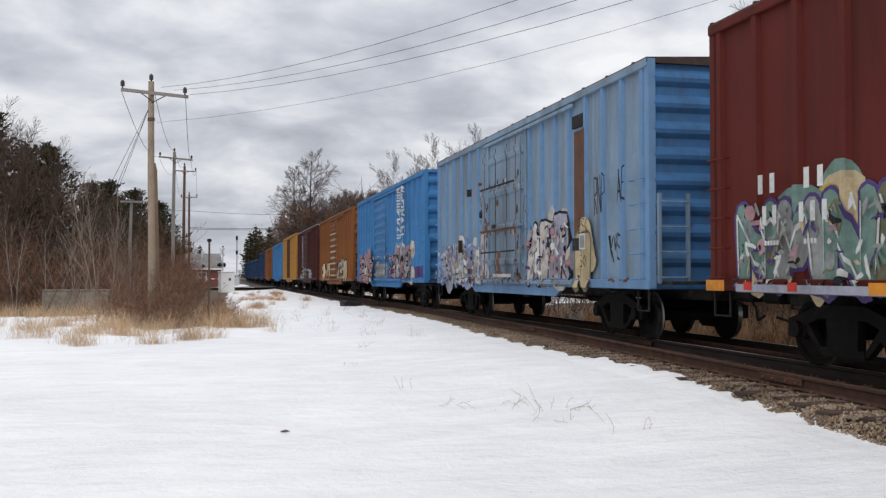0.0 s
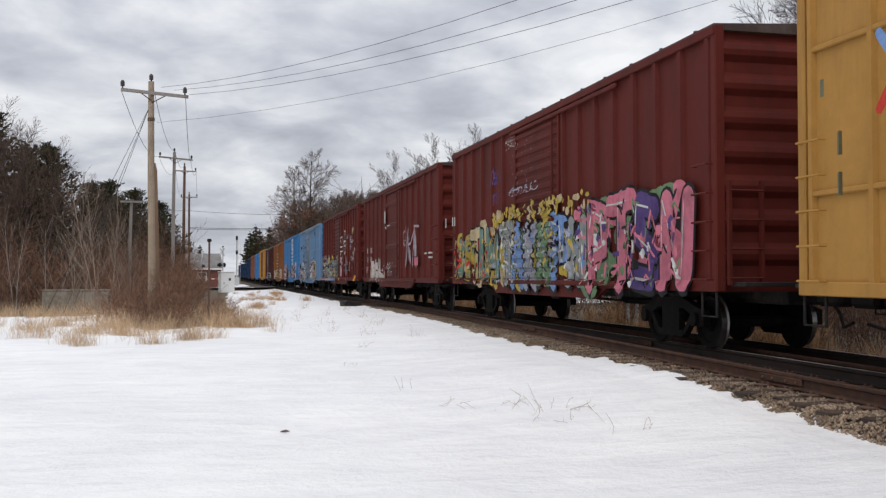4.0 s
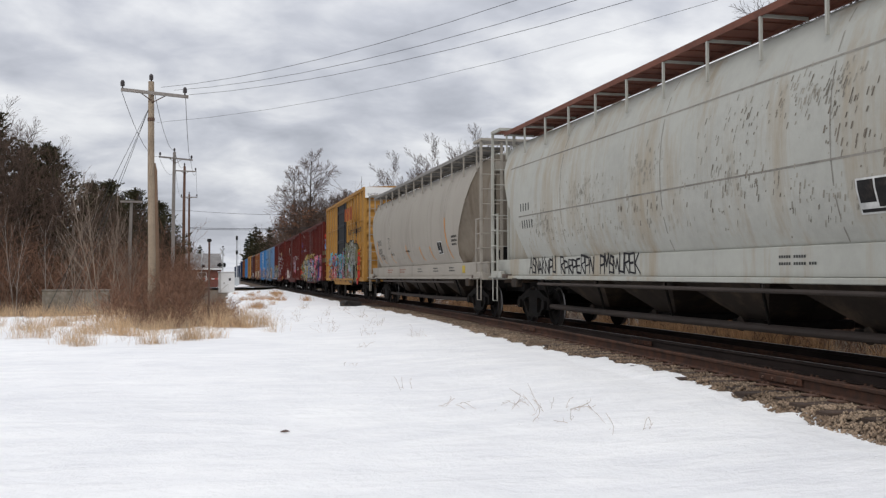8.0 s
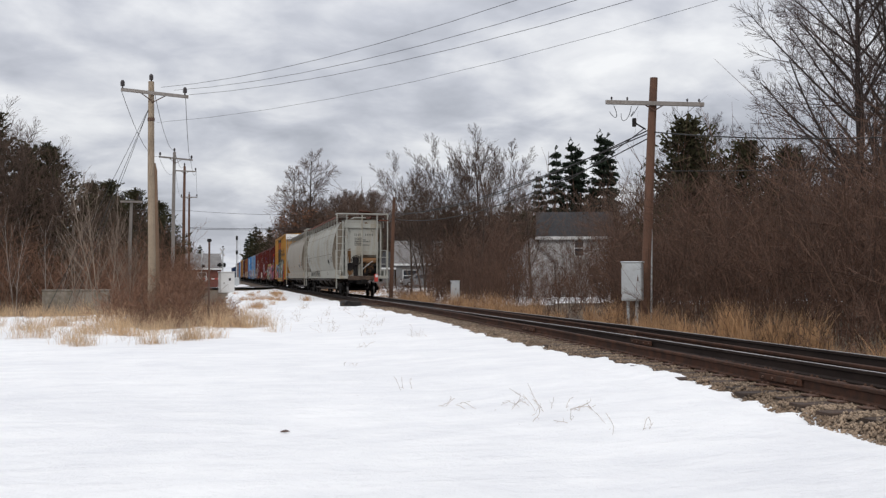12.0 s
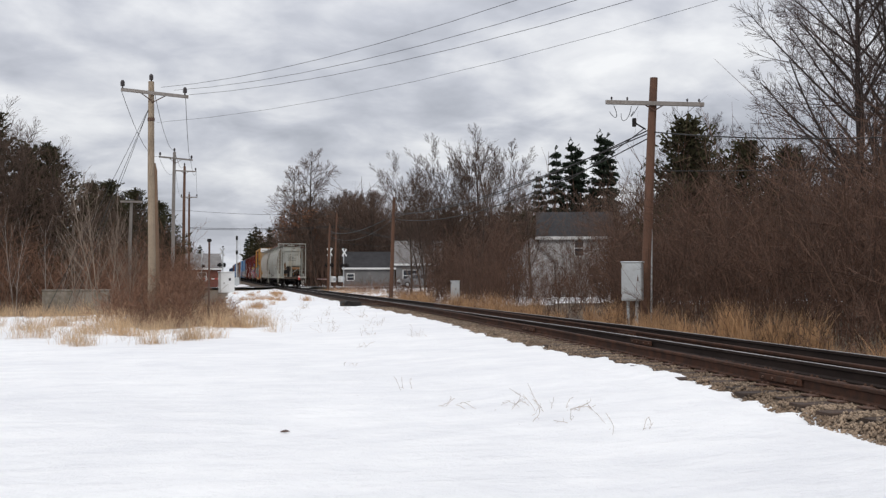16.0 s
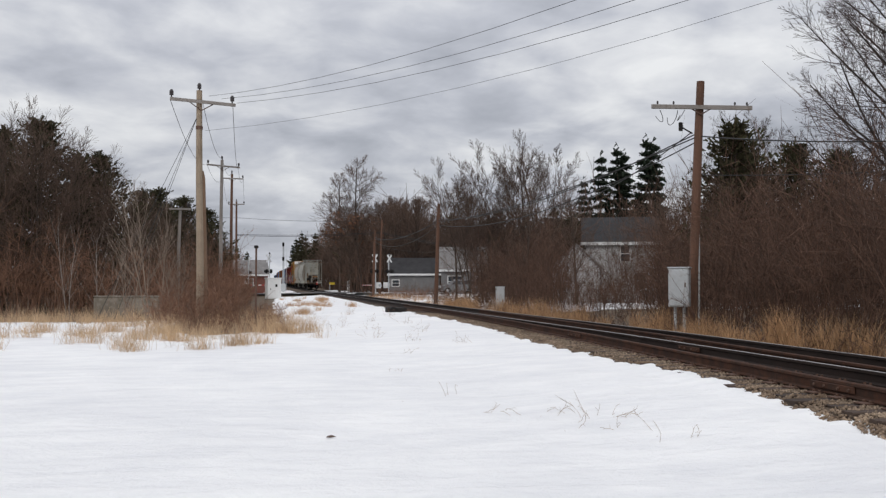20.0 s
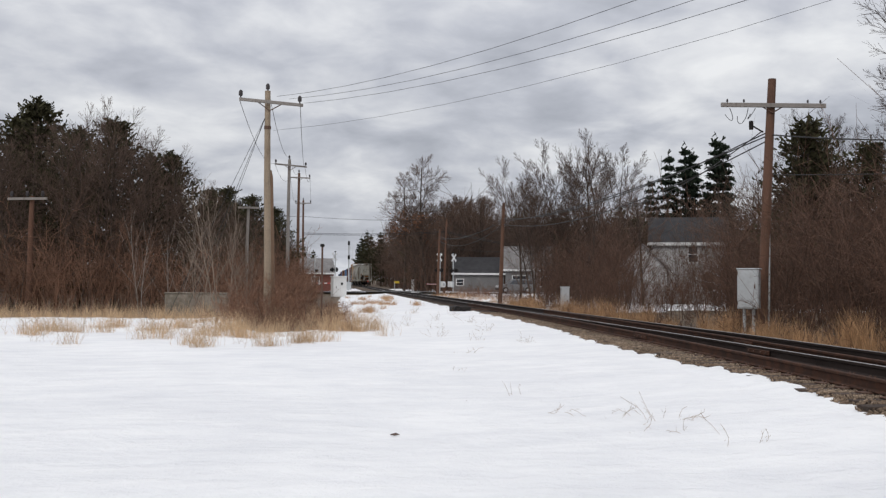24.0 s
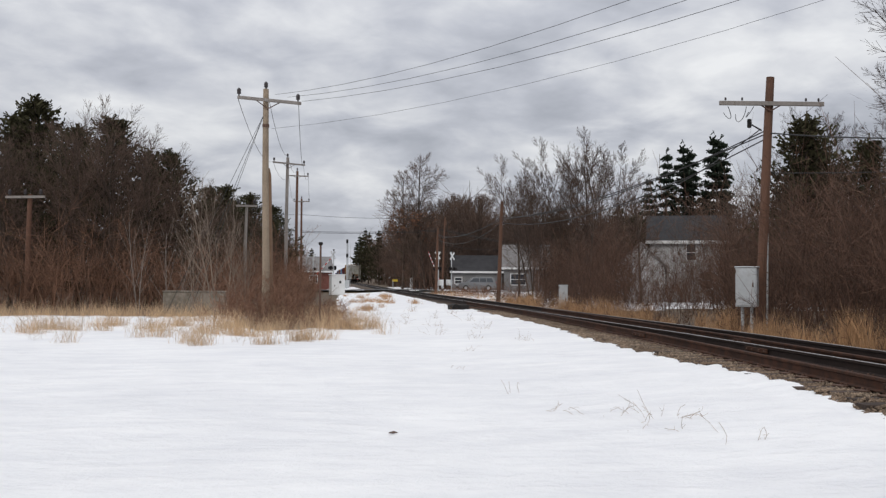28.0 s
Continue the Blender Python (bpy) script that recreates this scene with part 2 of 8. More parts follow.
def thing(name, m, label, category, group="", kind=""):
    ob = new(name)
    ob.empty_display_size = 0.3
    ob.matrix_basis = m
    return tagged(ob, label, category, group, kind)


def bulk(name, v, f, material, label, category="", kind="stuff", parent=None):
    """One object out of numpy arrays of vertices and equal-sized faces."""
    me = bpy.data.meshes.new(name)
    v, f = np.asarray(v, np.float32), np.asarray(f, np.int32)
    me.vertices.add(len(v))
    me.vertices.foreach_set("co", v.ravel())
    me.loops.add(f.size)
    me.loops.foreach_set("vertex_index", f.ravel())
    me.polygons.add(len(f))
    me.polygons.foreach_set("loop_start", np.arange(0, f.size, f.shape[1], dtype=np.int32))
    me.polygons.foreach_set("loop_total", np.full(len(f), f.shape[1], np.int32))
    me.materials.append(material)
    me.update(calc_edges=True)
    me.validate()
    ob = new(name, me)
    ob.parent = parent
    return tagged(ob, label, category, "", kind)


# ---- the lie of the land ----
XC = 8.56           # middle of the main track


def drop(y):
    """The line falls slightly towards the crossing and beyond."""
    if y < 20:
        return 0.0
    if y < 120:
        return -0.0042 * (y - 20)
    return -0.42 - 0.0012 * (y - 120)


def ease(a, b, x):
    t = min(1.0, max(0.0, (x - a) / (b - a)))
    return t * t * (3 - 2 * t)


def nz(x, y, s, k=0.0):
    return noise.noise((x * s, y * s, k))


def earth_z(x, y):
    base = -0.56 + drop(y)
    base += 0.10 * ease(11.5, 14, x) - 0.14 * ease(9.8, 10.8, x) * (1 - ease(11.5, 13, x))
    road = 1 - ease(3.0, 5.5, abs(y - 122))
    base = base * (1 - road) + (drop(y) - 0.20) * road
    return base + 0.05 * nz(x, y, 0.22, 3)


def spaced(a, b, c, d, near, far):
    """Grid lines: a..b with growing steps outside the dense stretch c..d."""
    out, x = [], c
    while x < d:
        out.append(x)
        x += near
    step = near
    while x < b:
        out.append(x)
        step = min(far, step * 1.25)
        x += step
    out.append(b)
    step, x = near, c
    pre = []
    while x > a:
        step = min(far, step * 1.25)
        x -= step
        pre.append(max(a, x))
    return pre[::-1] + out


def sheet(name, xs, ys, height, material, label, category="ground", kind="structure"):
    v = [(x, y, height(x, y)) for y in ys for x in xs]
    n = len(xs)
    f = [(j * n + i, j * n + i + 1, (j + 1) * n + i + 1, (j + 1) * n + i) for j in range(len(ys) - 1) for i in range(n - 1)]
    me = bpy.data.meshes.new(name)
    me.from_pydata(v, [], f)
    me.materials.append(material)
    me.polygons.foreach_set("use_smooth", [True] * len(f))
    me.update()
    return tagged(new(name, me), label, category, "", kind)


sheet("ground", spaced(-2500, 2500, -20, 40, 1.2, 400), spaced(-1500, 3500, -10, 130, 1.5, 400), earth_z, EARTH,
      "brown leaf-littered ground under trees and brush")


def siding(y):
    """How far the diverging rails lie west of the main ones."""
    return 0.021 * ((36 - y) + math.sqrt((36 - y) ** 2 + 100)) - 0.03


def bed_section(y):
    s = siding(y) if y < 60 else 0.0
    w = min(1.0, s)
    return [(5.1 - 0.0 * w + 0.9 * (1 - w), -0.62), (5.75 + 0.85 * (1 - w), -0.32), (6.2 + 0.75 * (1 - w), -0.225), (7.7, -0.222), (9.5, -0.235), (10.0, -0.28), (11.1, -0.66)]


def bed_z(x, y):
    sec = bed_section(y)
    for (xa, za), (xb, zb) in zip(sec[:-1], sec[1:]):
        if xa <= x <= xb:
            return za + (zb - za) * (x - xa) / (xb - xa) + drop(y)
    return -0.6 + drop(y)


def snow_edge(y):
    """Where the snow ends beside the ballast."""
    e = float(np.interp(y, (4, 6.9, 8, 10, 12, 13.5, 15, 17, 21, 24.3, 28, 38, 60, 95), (5.74, 5.84, 5.97, 6.20, 6.44, 6.54, 6.46, 6.38, 6.52, 6.68, 6.86, 7.08, 7.15, 7.3)))
    return e + 0.10 * nz(y, 0.0, 0.8) + 0.12 * nz(y, 5.0, 2.3) + 0.09 * nz(y, 9.0, 5.1)


def snow_depth(x, y):
    """Above 0: snow lies."""
    m = snow_edge(y) - x
    if -0.5 < m < 0.5:
        m += 0.16 * nz(x, y, 2.6, 17) + 0.10 * nz(x, y, 6.0, 19)
    wob = 1.6 * nz(x, y, 0.25, 7) + 0.7 * nz(x, y, 0.8, 2)
    # brush on the west side: the field ends at it, a lane goes on beside the track
    field = 41.5 - y + wob
    if x > -3.2:
        field = max(31.5 - y + wob + 3.0 * nz(x, y, 0.45, 12) + 1.6 * nz(x, y, 1.1, 14), x - (1.15 + 0.5 * wob * 0.6 + 0.8 * ease(60, 110, y)))
    m = min(m, field * 0.6, (116.5 - y) * 0.5)
    if 22 < y < 41 and x < 2.0:      # thin, patchy snow among the tufts
        m = min(m, 0.50 + 0.75 * nz(x, y, 0.42, 11) + 0.25 * nz(x, y, 1.3, 4) + 0.5 * ease(27, 22, y) + 0.5 * ease(-6, -10, x))
    # old snow in patches by the houses and the crossing, east of the track
    if x > 11:
        m = min(0.10 + 0.9 * nz(x, y, 0.16, 21) + 0.3 * nz(x, y, 0.7, 9), (y - 52) * 0.1, (190 - y) * 0.1, (x - 12.2) * 0.4)
    if y > 127:
        m = max(m, min((x - 1.0) * 0.2, 6.2 - x, (y - 127.5) * 0.4, 0.2 + 0.5 * nz(x, y, 0.2, 31)))
    return m


def snow_z(x, y):
    m = snow_depth(x, y)
    lie = earth_z(x, y) if x > 11 else -0.52 + drop(y)
    if 2.5 < x <= 11 and y < 112:       # banked up gently towards the ballast
        lie += 0.15 * ease(2.5, 6.2, x)
    if 4.8 < x < 7.8 and y < 112:
        lie = max(lie, bed_z(x, y) - 0.085 + 0.05 * ease(0.1, 0.5, m))
    roll_ = 0.035 * nz(x, y, 0.35, 1) + 0.018 * nz(x * 0.7, y * 1.6, 1.3, 5) + 0.008 * nz(x * 0.8, y * 2, 3.3, 8)
    return lie - 0.10 + 0.17 * ease(-0.22, 0.02, m) + 0.05 * ease(0.0, 0.8, m) + roll_ * ease(-0.1, 0.6, m)


sheet("snow_field", spaced(-70, 5.2, -11, 5.1, 0.18, 2.5) + [5.26 + 0.06 * i for i in range(36)] + spaced(7.45, 40, 7.45, 7.5, 0.2, 2.5), spaced(-30, 195, 5, 44, 0.14, 1.6), snow_z, SNOW,
      "old white snow, wind-rippled and crusted, with a ragged edge along the ballast", "snow")

# the road over the crossing
def road_z(x, y):
    return drop(y) - 0.02 - 0.10 * ease(2.6, 4.2, abs(x - XC) - 1.2) - 0.001 * abs(x - XC)


ASPHALT = mat("worn_asphalt", (0.075, 0.073, 0.072), 0.9, var=0.25, scale=3, bump=0.5, bump_scale=40, dirt=(0.16, 0.155, 0.15), dirt_at=0.55)
sheet("road", [-120, -60, -30, -15, -8, -4, 0, 3, 5, 6.5, 7.5, 8, 9, 10, 11.5, 13, 16, 22, 35, 70, 140],
      [117.8 + 0.35 * i for i in range(25)], road_z, ASPHALT, "salt-greyed asphalt road over the level crossing", "road")

# ---- the track ----
ys = [-14 + 0.7 * i for i in range(80)] + [42 + 3 * i for i in range(62)] + [235 + 40 * i for i in range(22)]
v, f, mi = [], [], []
for j, y in enumerate(ys):
    for i, (x, z) in enumerate(bed_section(y)):
        v.append((x + 0.08 * nz(x, y, 0.9, 2), y, z + drop(y) + 0.018 * nz(x, y, 1.7, 6)))
n = 7
for j in range(len(ys) - 1):
    for i in range(n - 1):
        f.append((j * n + i, j * n + i + 1, (j + 1) * n + i + 1, (j + 1) * n + i))
        mi.append(1 if i in (3, 4) else 0)
me = bpy.data.meshes.new("ballast_bed")
me.from_pydata(v, [], f)
me.materials.append(BALLAST)
me.materials.append(BEDDARK)
me.polygons.foreach_set("material_index", mi)
me.update()
BED = tagged(new("ballast_bed", me), "brown gravel ballast bed, coloured black for shade between the rails", "ballast", "", "structure")

# rails: outline about the middle of the head, top at 0
RAIL_OUT = [(-0.07, -0.172), (0.07, -0.172), (0.07, -0.160), (0.012, -0.142), (0.010, -0.052), (0.036, -0.040), (0.036, -0.010), (0.026, 0.0), (-0.026, 0.0), (-0.036, -0.010),
            (-0.036, -0.040), (-0.010, -0.052), (-0.012, -0.142), (-0.07, -0.160)]


def rail(x_at, y0, y1, label, step=2.0, side=RAIL, head=RAILTOP):
    v, f, mi = [], [], []
    n = len(RAIL_OUT)
    rows = [y0 + step * i for i in range(int((y1 - y0) / step) + 1)]
    for y in rows:
        v += [(x_at(y) + a, y, b + drop(y)) for a, b in RAIL_OUT]
    for j in range(len(rows) - 1):
        for k in range(n):
            f.append((j * n + k, j * n + (k + 1) % n, (j + 1) * n + (k + 1) % n, (j + 1) * n + k))
            mi.append(1 if k == 7 else 0)
    me = bpy.data.meshes.new("rail")
    me.from_pydata(v, [], f)
    me.materials.append(side)
    me.materials.append(head)
    me.polygons.foreach_set("material_index", mi)
    recalc(me)
    return tagged(new("rail", me), label, "rail", "rails", "structure")


rail(lambda y: 7.81, -14, 700, "steel running rail coloured dark for shade, head polished by wheels", side=RAILDARK)
rail(lambda y: 9.31, -14, 700, "steel running rail coloured dark for shade, head polished by wheels", side=RAILDARK)
rail(lambda y: 7.81 - siding(y), -14, 52, "rusty diverging rail of the turnout", 1.0, head=RAIL)
rail(lambda y: 9.31 - siding(y), -14, 40, "rusty diverging rail of the turnout", 1.0, head=RAIL)


# ---- the train ----
def run(t):
    """How far the train has gone."""
    return 12.55 * t + 0.0115 * t * t


def paint(name, base, dirt, at=0.6, var=0.12):
    return mat(name, base, 0.62, var=var, scale=2.2, bump=0.12, bump_scale=6, dirt=dirt, dirt_at=at, streak=True, spec=0.12)


RED = paint("oxide_red_paint", (0.092, 0.0155, 0.0112), (0.050, 0.0135, 0.010), 0.56)
REDROOF = mat("dark_rusty_roof", (0.045, 0.026, 0.021), 0.85, var=0.3, scale=4, dirt=(0.09, 0.07, 0.06), dirt_at=0.6)
BLUE = paint("faded_blue_paint", (0.185, 0.262, 0.345), (0.115, 0.135, 0.155), 0.53)
BLUE_EDGE = paint("stronger_blue_paint", (0.055, 0.155, 0.33), (0.06, 0.085, 0.12), 0.56)
BLUE_POST = paint("blue_post_paint", (0.13, 0.235, 0.39), (0.09, 0.14, 0.21), 0.58)
BLUE2 = paint("bright_blue_paint", (0.050, 0.18, 0.39), (0.035, 0.10, 0.20), 0.58)
ORANGE = paint("rust_orange_paint", (0.24, 0.088, 0.026), (0.09, 0.036, 0.020), 0.50)
MAROON = paint("maroon_paint", (0.060, 0.019, 0.017), (0.035, 0.015, 0.013), 0.58)
YELLOW = paint("ochre_yellow_paint", (0.37, 0.195, 0.050), (0.23, 0.12, 0.042), 0.58)
NAVY = paint("navy_paint", (0.014, 0.034, 0.085), (0.02, 0.035, 0.065), 0.6)
GREYH = paint("light_grey_paint", (0.315, 0.29, 0.25), (0.225, 0.20, 0.168), 0.60, 0.06)
ENDSILL = mat("rusty_end_sill", (0.085, 0.055, 0.038), 0.85, var=0.35, scale=6, dirt=(0.03, 0.022, 0.018), dirt_at=0.52)
# dark brown for outlet bays, gate wheels and jacking pads
UNDER = mat("dark_brown_steel", (0.030, 0.023, 0.018), 0.85, spec=0.2, var=0.35, scale=4, dirt=(0.075, 0.052, 0.036), dirt_at=0.58)
# rust brown lowered to carry the shade under the hull
PIPE = mat("shaded_rust_brown_pipe", (0.030, 0.020, 0.015), 0.8, var=0.3, scale=6, dirt=(0.035, 0.025, 0.02), dirt_at=0.55)
# dirt, and the shade between two cars, mixed into one end colour
DUSTYSHADE = paint("shaded_dusty_end_paint", (0.215, 0.188, 0.152), (0.13, 0.105, 0.078), 0.54, 0.12)
# grime, plus the shroud's shaded side put into the base colour
SCOOP = paint("shaded_grimy_end_paint", (0.205, 0.175, 0.138), (0.115, 0.085, 0.06), 0.54, 0.14)
GREYH2 = paint("weathered_grey_paint", (0.36, 0.36, 0.325), (0.28, 0.225, 0.15), 0.57, 0.08)
ROOFGREY = mat("galvanised_roof", (0.45, 0.45, 0.45), 0.6, metal=0.2, var=0.15, scale=3, dirt=(0.25, 0.2, 0.17))
WALKRUST = mat("rusty_running_board", (0.125, 0.042, 0.024), 0.85, var=0.3, scale=8)
WALKGREY = mat("grey_running_board", (0.20, 0.19, 0.175), 0.7, var=0.2, scale=8)
DOORBLACK = paint("black_door_paint", (0.016, 0.017, 0.020), (0.045, 0.04, 0.036), 0.66)

TRUCK_MESH = {}


def make_truck(car, y):
    """A freight truck of two wheelsets with cast side frames, its middle at y."""
    if not TRUCK_MESH:
        b = Shape().box(-1.05, 1.05, -0.2, 0.2, 0.38, 0.62, c=0.03).box(-0.45, 0.45, -0.25, 0.25, 0.55, 0.80, c=0.03)
        TRUCK_MESH["bolster"] = b.mesh("truck", [TRUCK])
        s = Shape()
        s.prism([(-1.12, 0.36), (-1.12, 0.60), (-0.86, 0.66), (-0.42, 0.80), (0.42, 0.80), (0.86, 0.66), (1.12, 0.60), (1.12, 0.36), (0.76, 0.36), (0.74, 0.52),
                 (0.46, 0.62), (0.30, 0.62), (0.30, 0.26), (0.42, 0.26), (0.42, 0.16), (-0.42, 0.16), (-0.42, 0.26), (-0.30, 0.26), (-0.30, 0.62), (-0.46, 0.62), (-0.74, 0.52), (-0.76, 0.36)],
                -0.06, 0.06, axis=0)
        s.prism([(0.36, 0.18), (0.48, 0.20), (0.80, 0.50), (0.70, 0.56)], -0.05, 0.05, axis=0)
        s.prism([(-0.36, 0.18), (-0.70, 0.56), (-0.80, 0.50), (-0.48, 0.20)], -0.05, 0.05, axis=0)
        for k in (-0.2, -0.07, 0.07, 0.2):
            s.tube([(0, k, 0.27), (0, k, 0.55)], 0.055, 8)
        for k in (-0.89, 0.89):
            s.disc(0, (-0.08, k, 0.46), 0.11, 0.05, 10)
        TRUCK_MESH["frame"] = s.mesh("side_frame", [TRUCK])
        r = Shape()
        r.tube([(-1.02, 0, 0), (1.02, 0, 0)], 0.085, 10)
        for sx in (-1, 1):
            prof = [(0.70, 0.43), (0.73, 0.455), (0.75, 0.42), (0.84, 0.415), (0.84, 0.35)]
            n = 32
            vs, fs, ms = [], [], []
            for a, rr in prof + [(0.80, 0.33), (0.80, 0.16), (0.86, 0.14), (0.86, 0.08)]:
                vs += [(sx * a, rr * math.cos(2 * math.pi * k / n), rr * math.sin(2 * math.pi * k / n)) for k in range(n)]
            vs += [(sx * 0.70, rr * math.cos(2 * math.pi * k / n), rr * math.sin(2 * math.pi * k / n)) for rr in (0.09,) for k in range(n)]
            for i in range(8):
                fs = [(i * n + k, i * n + (k + 1) % n, (i + 1) * n + (k + 1) % n, (i + 1) * n + k) for k in range(n)]
                if i == 0:
                    base = len(r.v)
                    r.v += vs
                r.f += [tuple(q + base for q in g) for g in fs]
                r.m += [1 if i in (1, 2) else 0] * n
            r.f += [tuple(q + base for q in (k, (k + 1) % n, 9 * n + (k + 1) % n, 9 * n + k)) for k in range(n)]
            r.m += [0] * n
        TRUCK_MESH["wheelset"] = r.mesh("wheelset", [TRUCK, TREAD])
        for me in TRUCK_MESH.values():
            recalc(me)
    t = part("truck", TRUCK_MESH["bolster"], TRUCK, car, "grimy steel freight truck coloured darker for shade", at=pose(0, y, 0))
    for x, turn in ((-1.0, 0), (1.0, 180)):
        part("side_frame", TRUCK_MESH["frame"], TRUCK, t, at=pose(x, 0, 0, 0, 0, turn))
    for dy in (-0.89, 0.89):
        part("wheelset", TRUCK_MESH["wheelset"], TRUCK, t, "dark wheels with polished treads", at=pose(0, dy, 0.415))
    return t


def couplers(car, half, name="coupler"):
    for s in (-1, 1):
        c = Shape().box(-0.09, 0.09, s * half - 0.3, s * half + 0.3, 0.76, 0.94, c=0.02)
        c.box(-0.16, 0.14, s * (half + 0.62) - 0.28, s * (half + 0.62) + 0.28, 0.72, 1.0, c=0.06)
        part("coupler", c, TRUCK, car)
        h = Shape().tube([(0.3, s * half, 0.85), (0.32, s * (half + 0.25), 0.6), (0.2, s * (half + 0.5), 0.42), (0.1, s * (half + 0.85), 0.5)], 0.025, 6)
        part("air_hose", h, BLACK, car)


def rungs(shape, x, y0, y1, zs, r=0.016, out=-1):
    for z in zs:
        shape.tube([(x, y0, z), (x + out * 0.09, y0, z), (x + out * 0.09, y1, z), (x, y1, z)], r, 5)


def door_profile(z0, z1, nr):
    """Heights and offsets of a ribbed door sheet."""
    out = [(z0, 0.035)]
    p = (z1 - z0) / nr
    for i in range(nr):
        z = z0 + p * (i + 0.5)
        w = min(0.10, 0.34 * p)
        out += [(z - w, 0.035), (z - w * 0.5, 0.075), (z + w * 0.5, 0.075), (z + w, 0.035)]
    return out + [(z1, 0.035)]


def boxcar(cfg):
    """A boxcar: sheeted sides with posts, corrugated ends, a sliding door, ladders, sills and trucks."""
    L, top, sill, W = cfg["L"], cfg["top"], cfg["sill"], 1.46
    body, h = cfg["paint"], cfg["L"] / 2
    car = thing("boxcar", pose(XC, 0, 0), cfg["label"], "boxcar", "freight cars of the train")
    d0, d1 = cfg["door"]
    s = Shape().box(-W, W, -h + 0.12, h - 0.12, sill + 0.16, top - 0.06)
    part("body", s, body, car)
    # roof, with cross ribs
    s = Shape().prism([(-1.53, top - 0.10), (-1.53, top - 0.01), (0, top + 0.07), (1.53, top - 0.01), (1.53, top - 0.10)], -h, h)
    k = -h + 0.6
    while k < h:
        s.prism([(-1.5, top - 0.005), (-1.5, top + 0.03), (0, top + 0.105), (1.5, top + 0.03), (1.5, top - 0.005), (0, top + 0.06)], k, k + 0.06)
        k += 1.15
    part("roof", s, cfg.get("roof", body), car)
    for sx in (-1, 1):
        s = Shape().box(min(sx * 1.44, sx * 1.545), max(sx * 1.44, sx * 1.545), -h, h, top - 0.17, top - 0.03, c=0.015)
        part("top_rail", s, body, car)
        s = Shape().box(min(sx * 1.42, sx * 1.53), max(sx * 1.42, sx * 1.53), -h, h, sill, sill + 0.17, c=0.012)
        dz = cfg.get("belly", 0.2)
        s.prism([(-h + 4.0, sill + 0.01), (-h + 4.5, sill - dz), (h - 4.5, sill - dz), (h - 4.0, sill + 0.01)], sx * 1.47 - 0.035, sx * 1.47 + 0.035, axis=0)
        part("side_sill", s, cfg.get("sillpaint", body), car)
    # posts, alike, on both sides
    pw = cfg.get("post", 0.09)
    pm = Shape().prism([(-pw, 0), (-pw * 0.62, 0.062), (pw * 0.62, 0.062), (pw, 0)], sill + 0.165, top - 0.165, axis=2)
    pm.v = [(b, a, z) for a, b, z in pm.v]
    pmesh = pm.mesh("side_post", [cfg.get("postpaint", body)])
    recalc(pmesh)
    a, b, nf, nb = -h + 0.25, h - 0.25, cfg["front"], cfg["back"]
    places = [a + (d0 - 0.12 - a) * i / nb for i in range(nb + 1)] + [d1 + 0.12 + (b - d1 - 0.12) * i / nf for i in range(nf + 1)]
    cfg["posts"] = places
    for y in places:
        part("side_post", pmesh, body, car, at=pose(-W, y, 0, 0, 0, 180))
        part("side_post", pmesh, body, car, at=pose(W, y, 0))
    for z in cfg.get("girts", ()):
        for sx in (-1, 1):
            for ya, yb in ((-h + 0.2, d0 - 0.1), (d1 + 0.1, h - 0.2)):
                part("girt", Shape().box(min(sx * W, sx * (W + 0.055)), max(sx * W, sx * (W + 0.055)), ya, yb, z - 0.035, z + 0.035, c=0.015), body, car)
    # doors
    for sx in (-1, 1):
        dm = cfg.get("doorpaint", body)
        s = Shape()
        z0, z1 = sill + 0.14, top - 0.28
        x0 = sx * W
        kind = cfg.get("doorkind", "panel")
        box = lambda y0, y1, za, zb, o0, o1, c=0.0, mi=0: s.box(min(x0 + sx * o0, x0 + sx * o1), max(x0 + sx * o0, x0 + sx * o1), y0, y1, za, zb, mi, c)
        nr = cfg.get("ribs", 3)
        prof = door_profile(z0, z1, nr)
        pts = [(x0 + sx * o, z) for z, o in prof] + [(x0 + sx * 0.003, z1), (x0 + sx * 0.003, z0)]
        s.prism(pts, d0 + 0.08, d1 - 0.08)
        door = part("door", s, dm, car, cfg.get("doorlabel", ""))
        for yy in (d0, d1 - 0.10):
            s = Shape()
            box(yy, yy + 0.10, z0, z1, 0.003, 0.09, 0.012)
            part("door_stile", s, dm, door)
        for za, zb, oo in ((sill + 0.04, sill + 0.14, 0.14), (top - 0.29, top - 0.21, 0.12)):
            s = Shape()
            box(d0 - 3.0, d1 + 0.3, za, zb, 0.06, oo, 0.015)
            part("door_track", s, body, car)
        s = Shape()
        yy = d0 + 0.35 if sx < 0 else d1 - 0.35
        s.tube([(x0 + sx * 0.11, yy, z0 + 0.1), (x0 + sx * 0.11, yy, z1 - 0.1)], 0.022, 6)
        s.box(min(x0 + sx * 0.07, x0 + sx * 0.15), max(x0 + sx * 0.07, x0 + sx * 0.15), yy - 0.12, yy + 0.16, z0 + 0.75, z0 + 0.83, c=0.01)
        s.box(min(x0 + sx * 0.07, x0 + sx * 0.15), max(x0 + sx * 0.07, x0 + sx * 0.15), yy - 0.10, yy + 0.10, z0 + 1.25, z0 + 1.32, c=0.01)
        part("lock_rod", s, dm, door)
    # corrugated ends
    for sy in (-1, 1):
        nr = cfg.get("endribs", 7)
        zb, zt = sill + 0.30, top - 0.12
        prof = [(0.0, sill)]
        p = (zt - zb) / nr
        for i in range(nr):
            z = zb + i * p
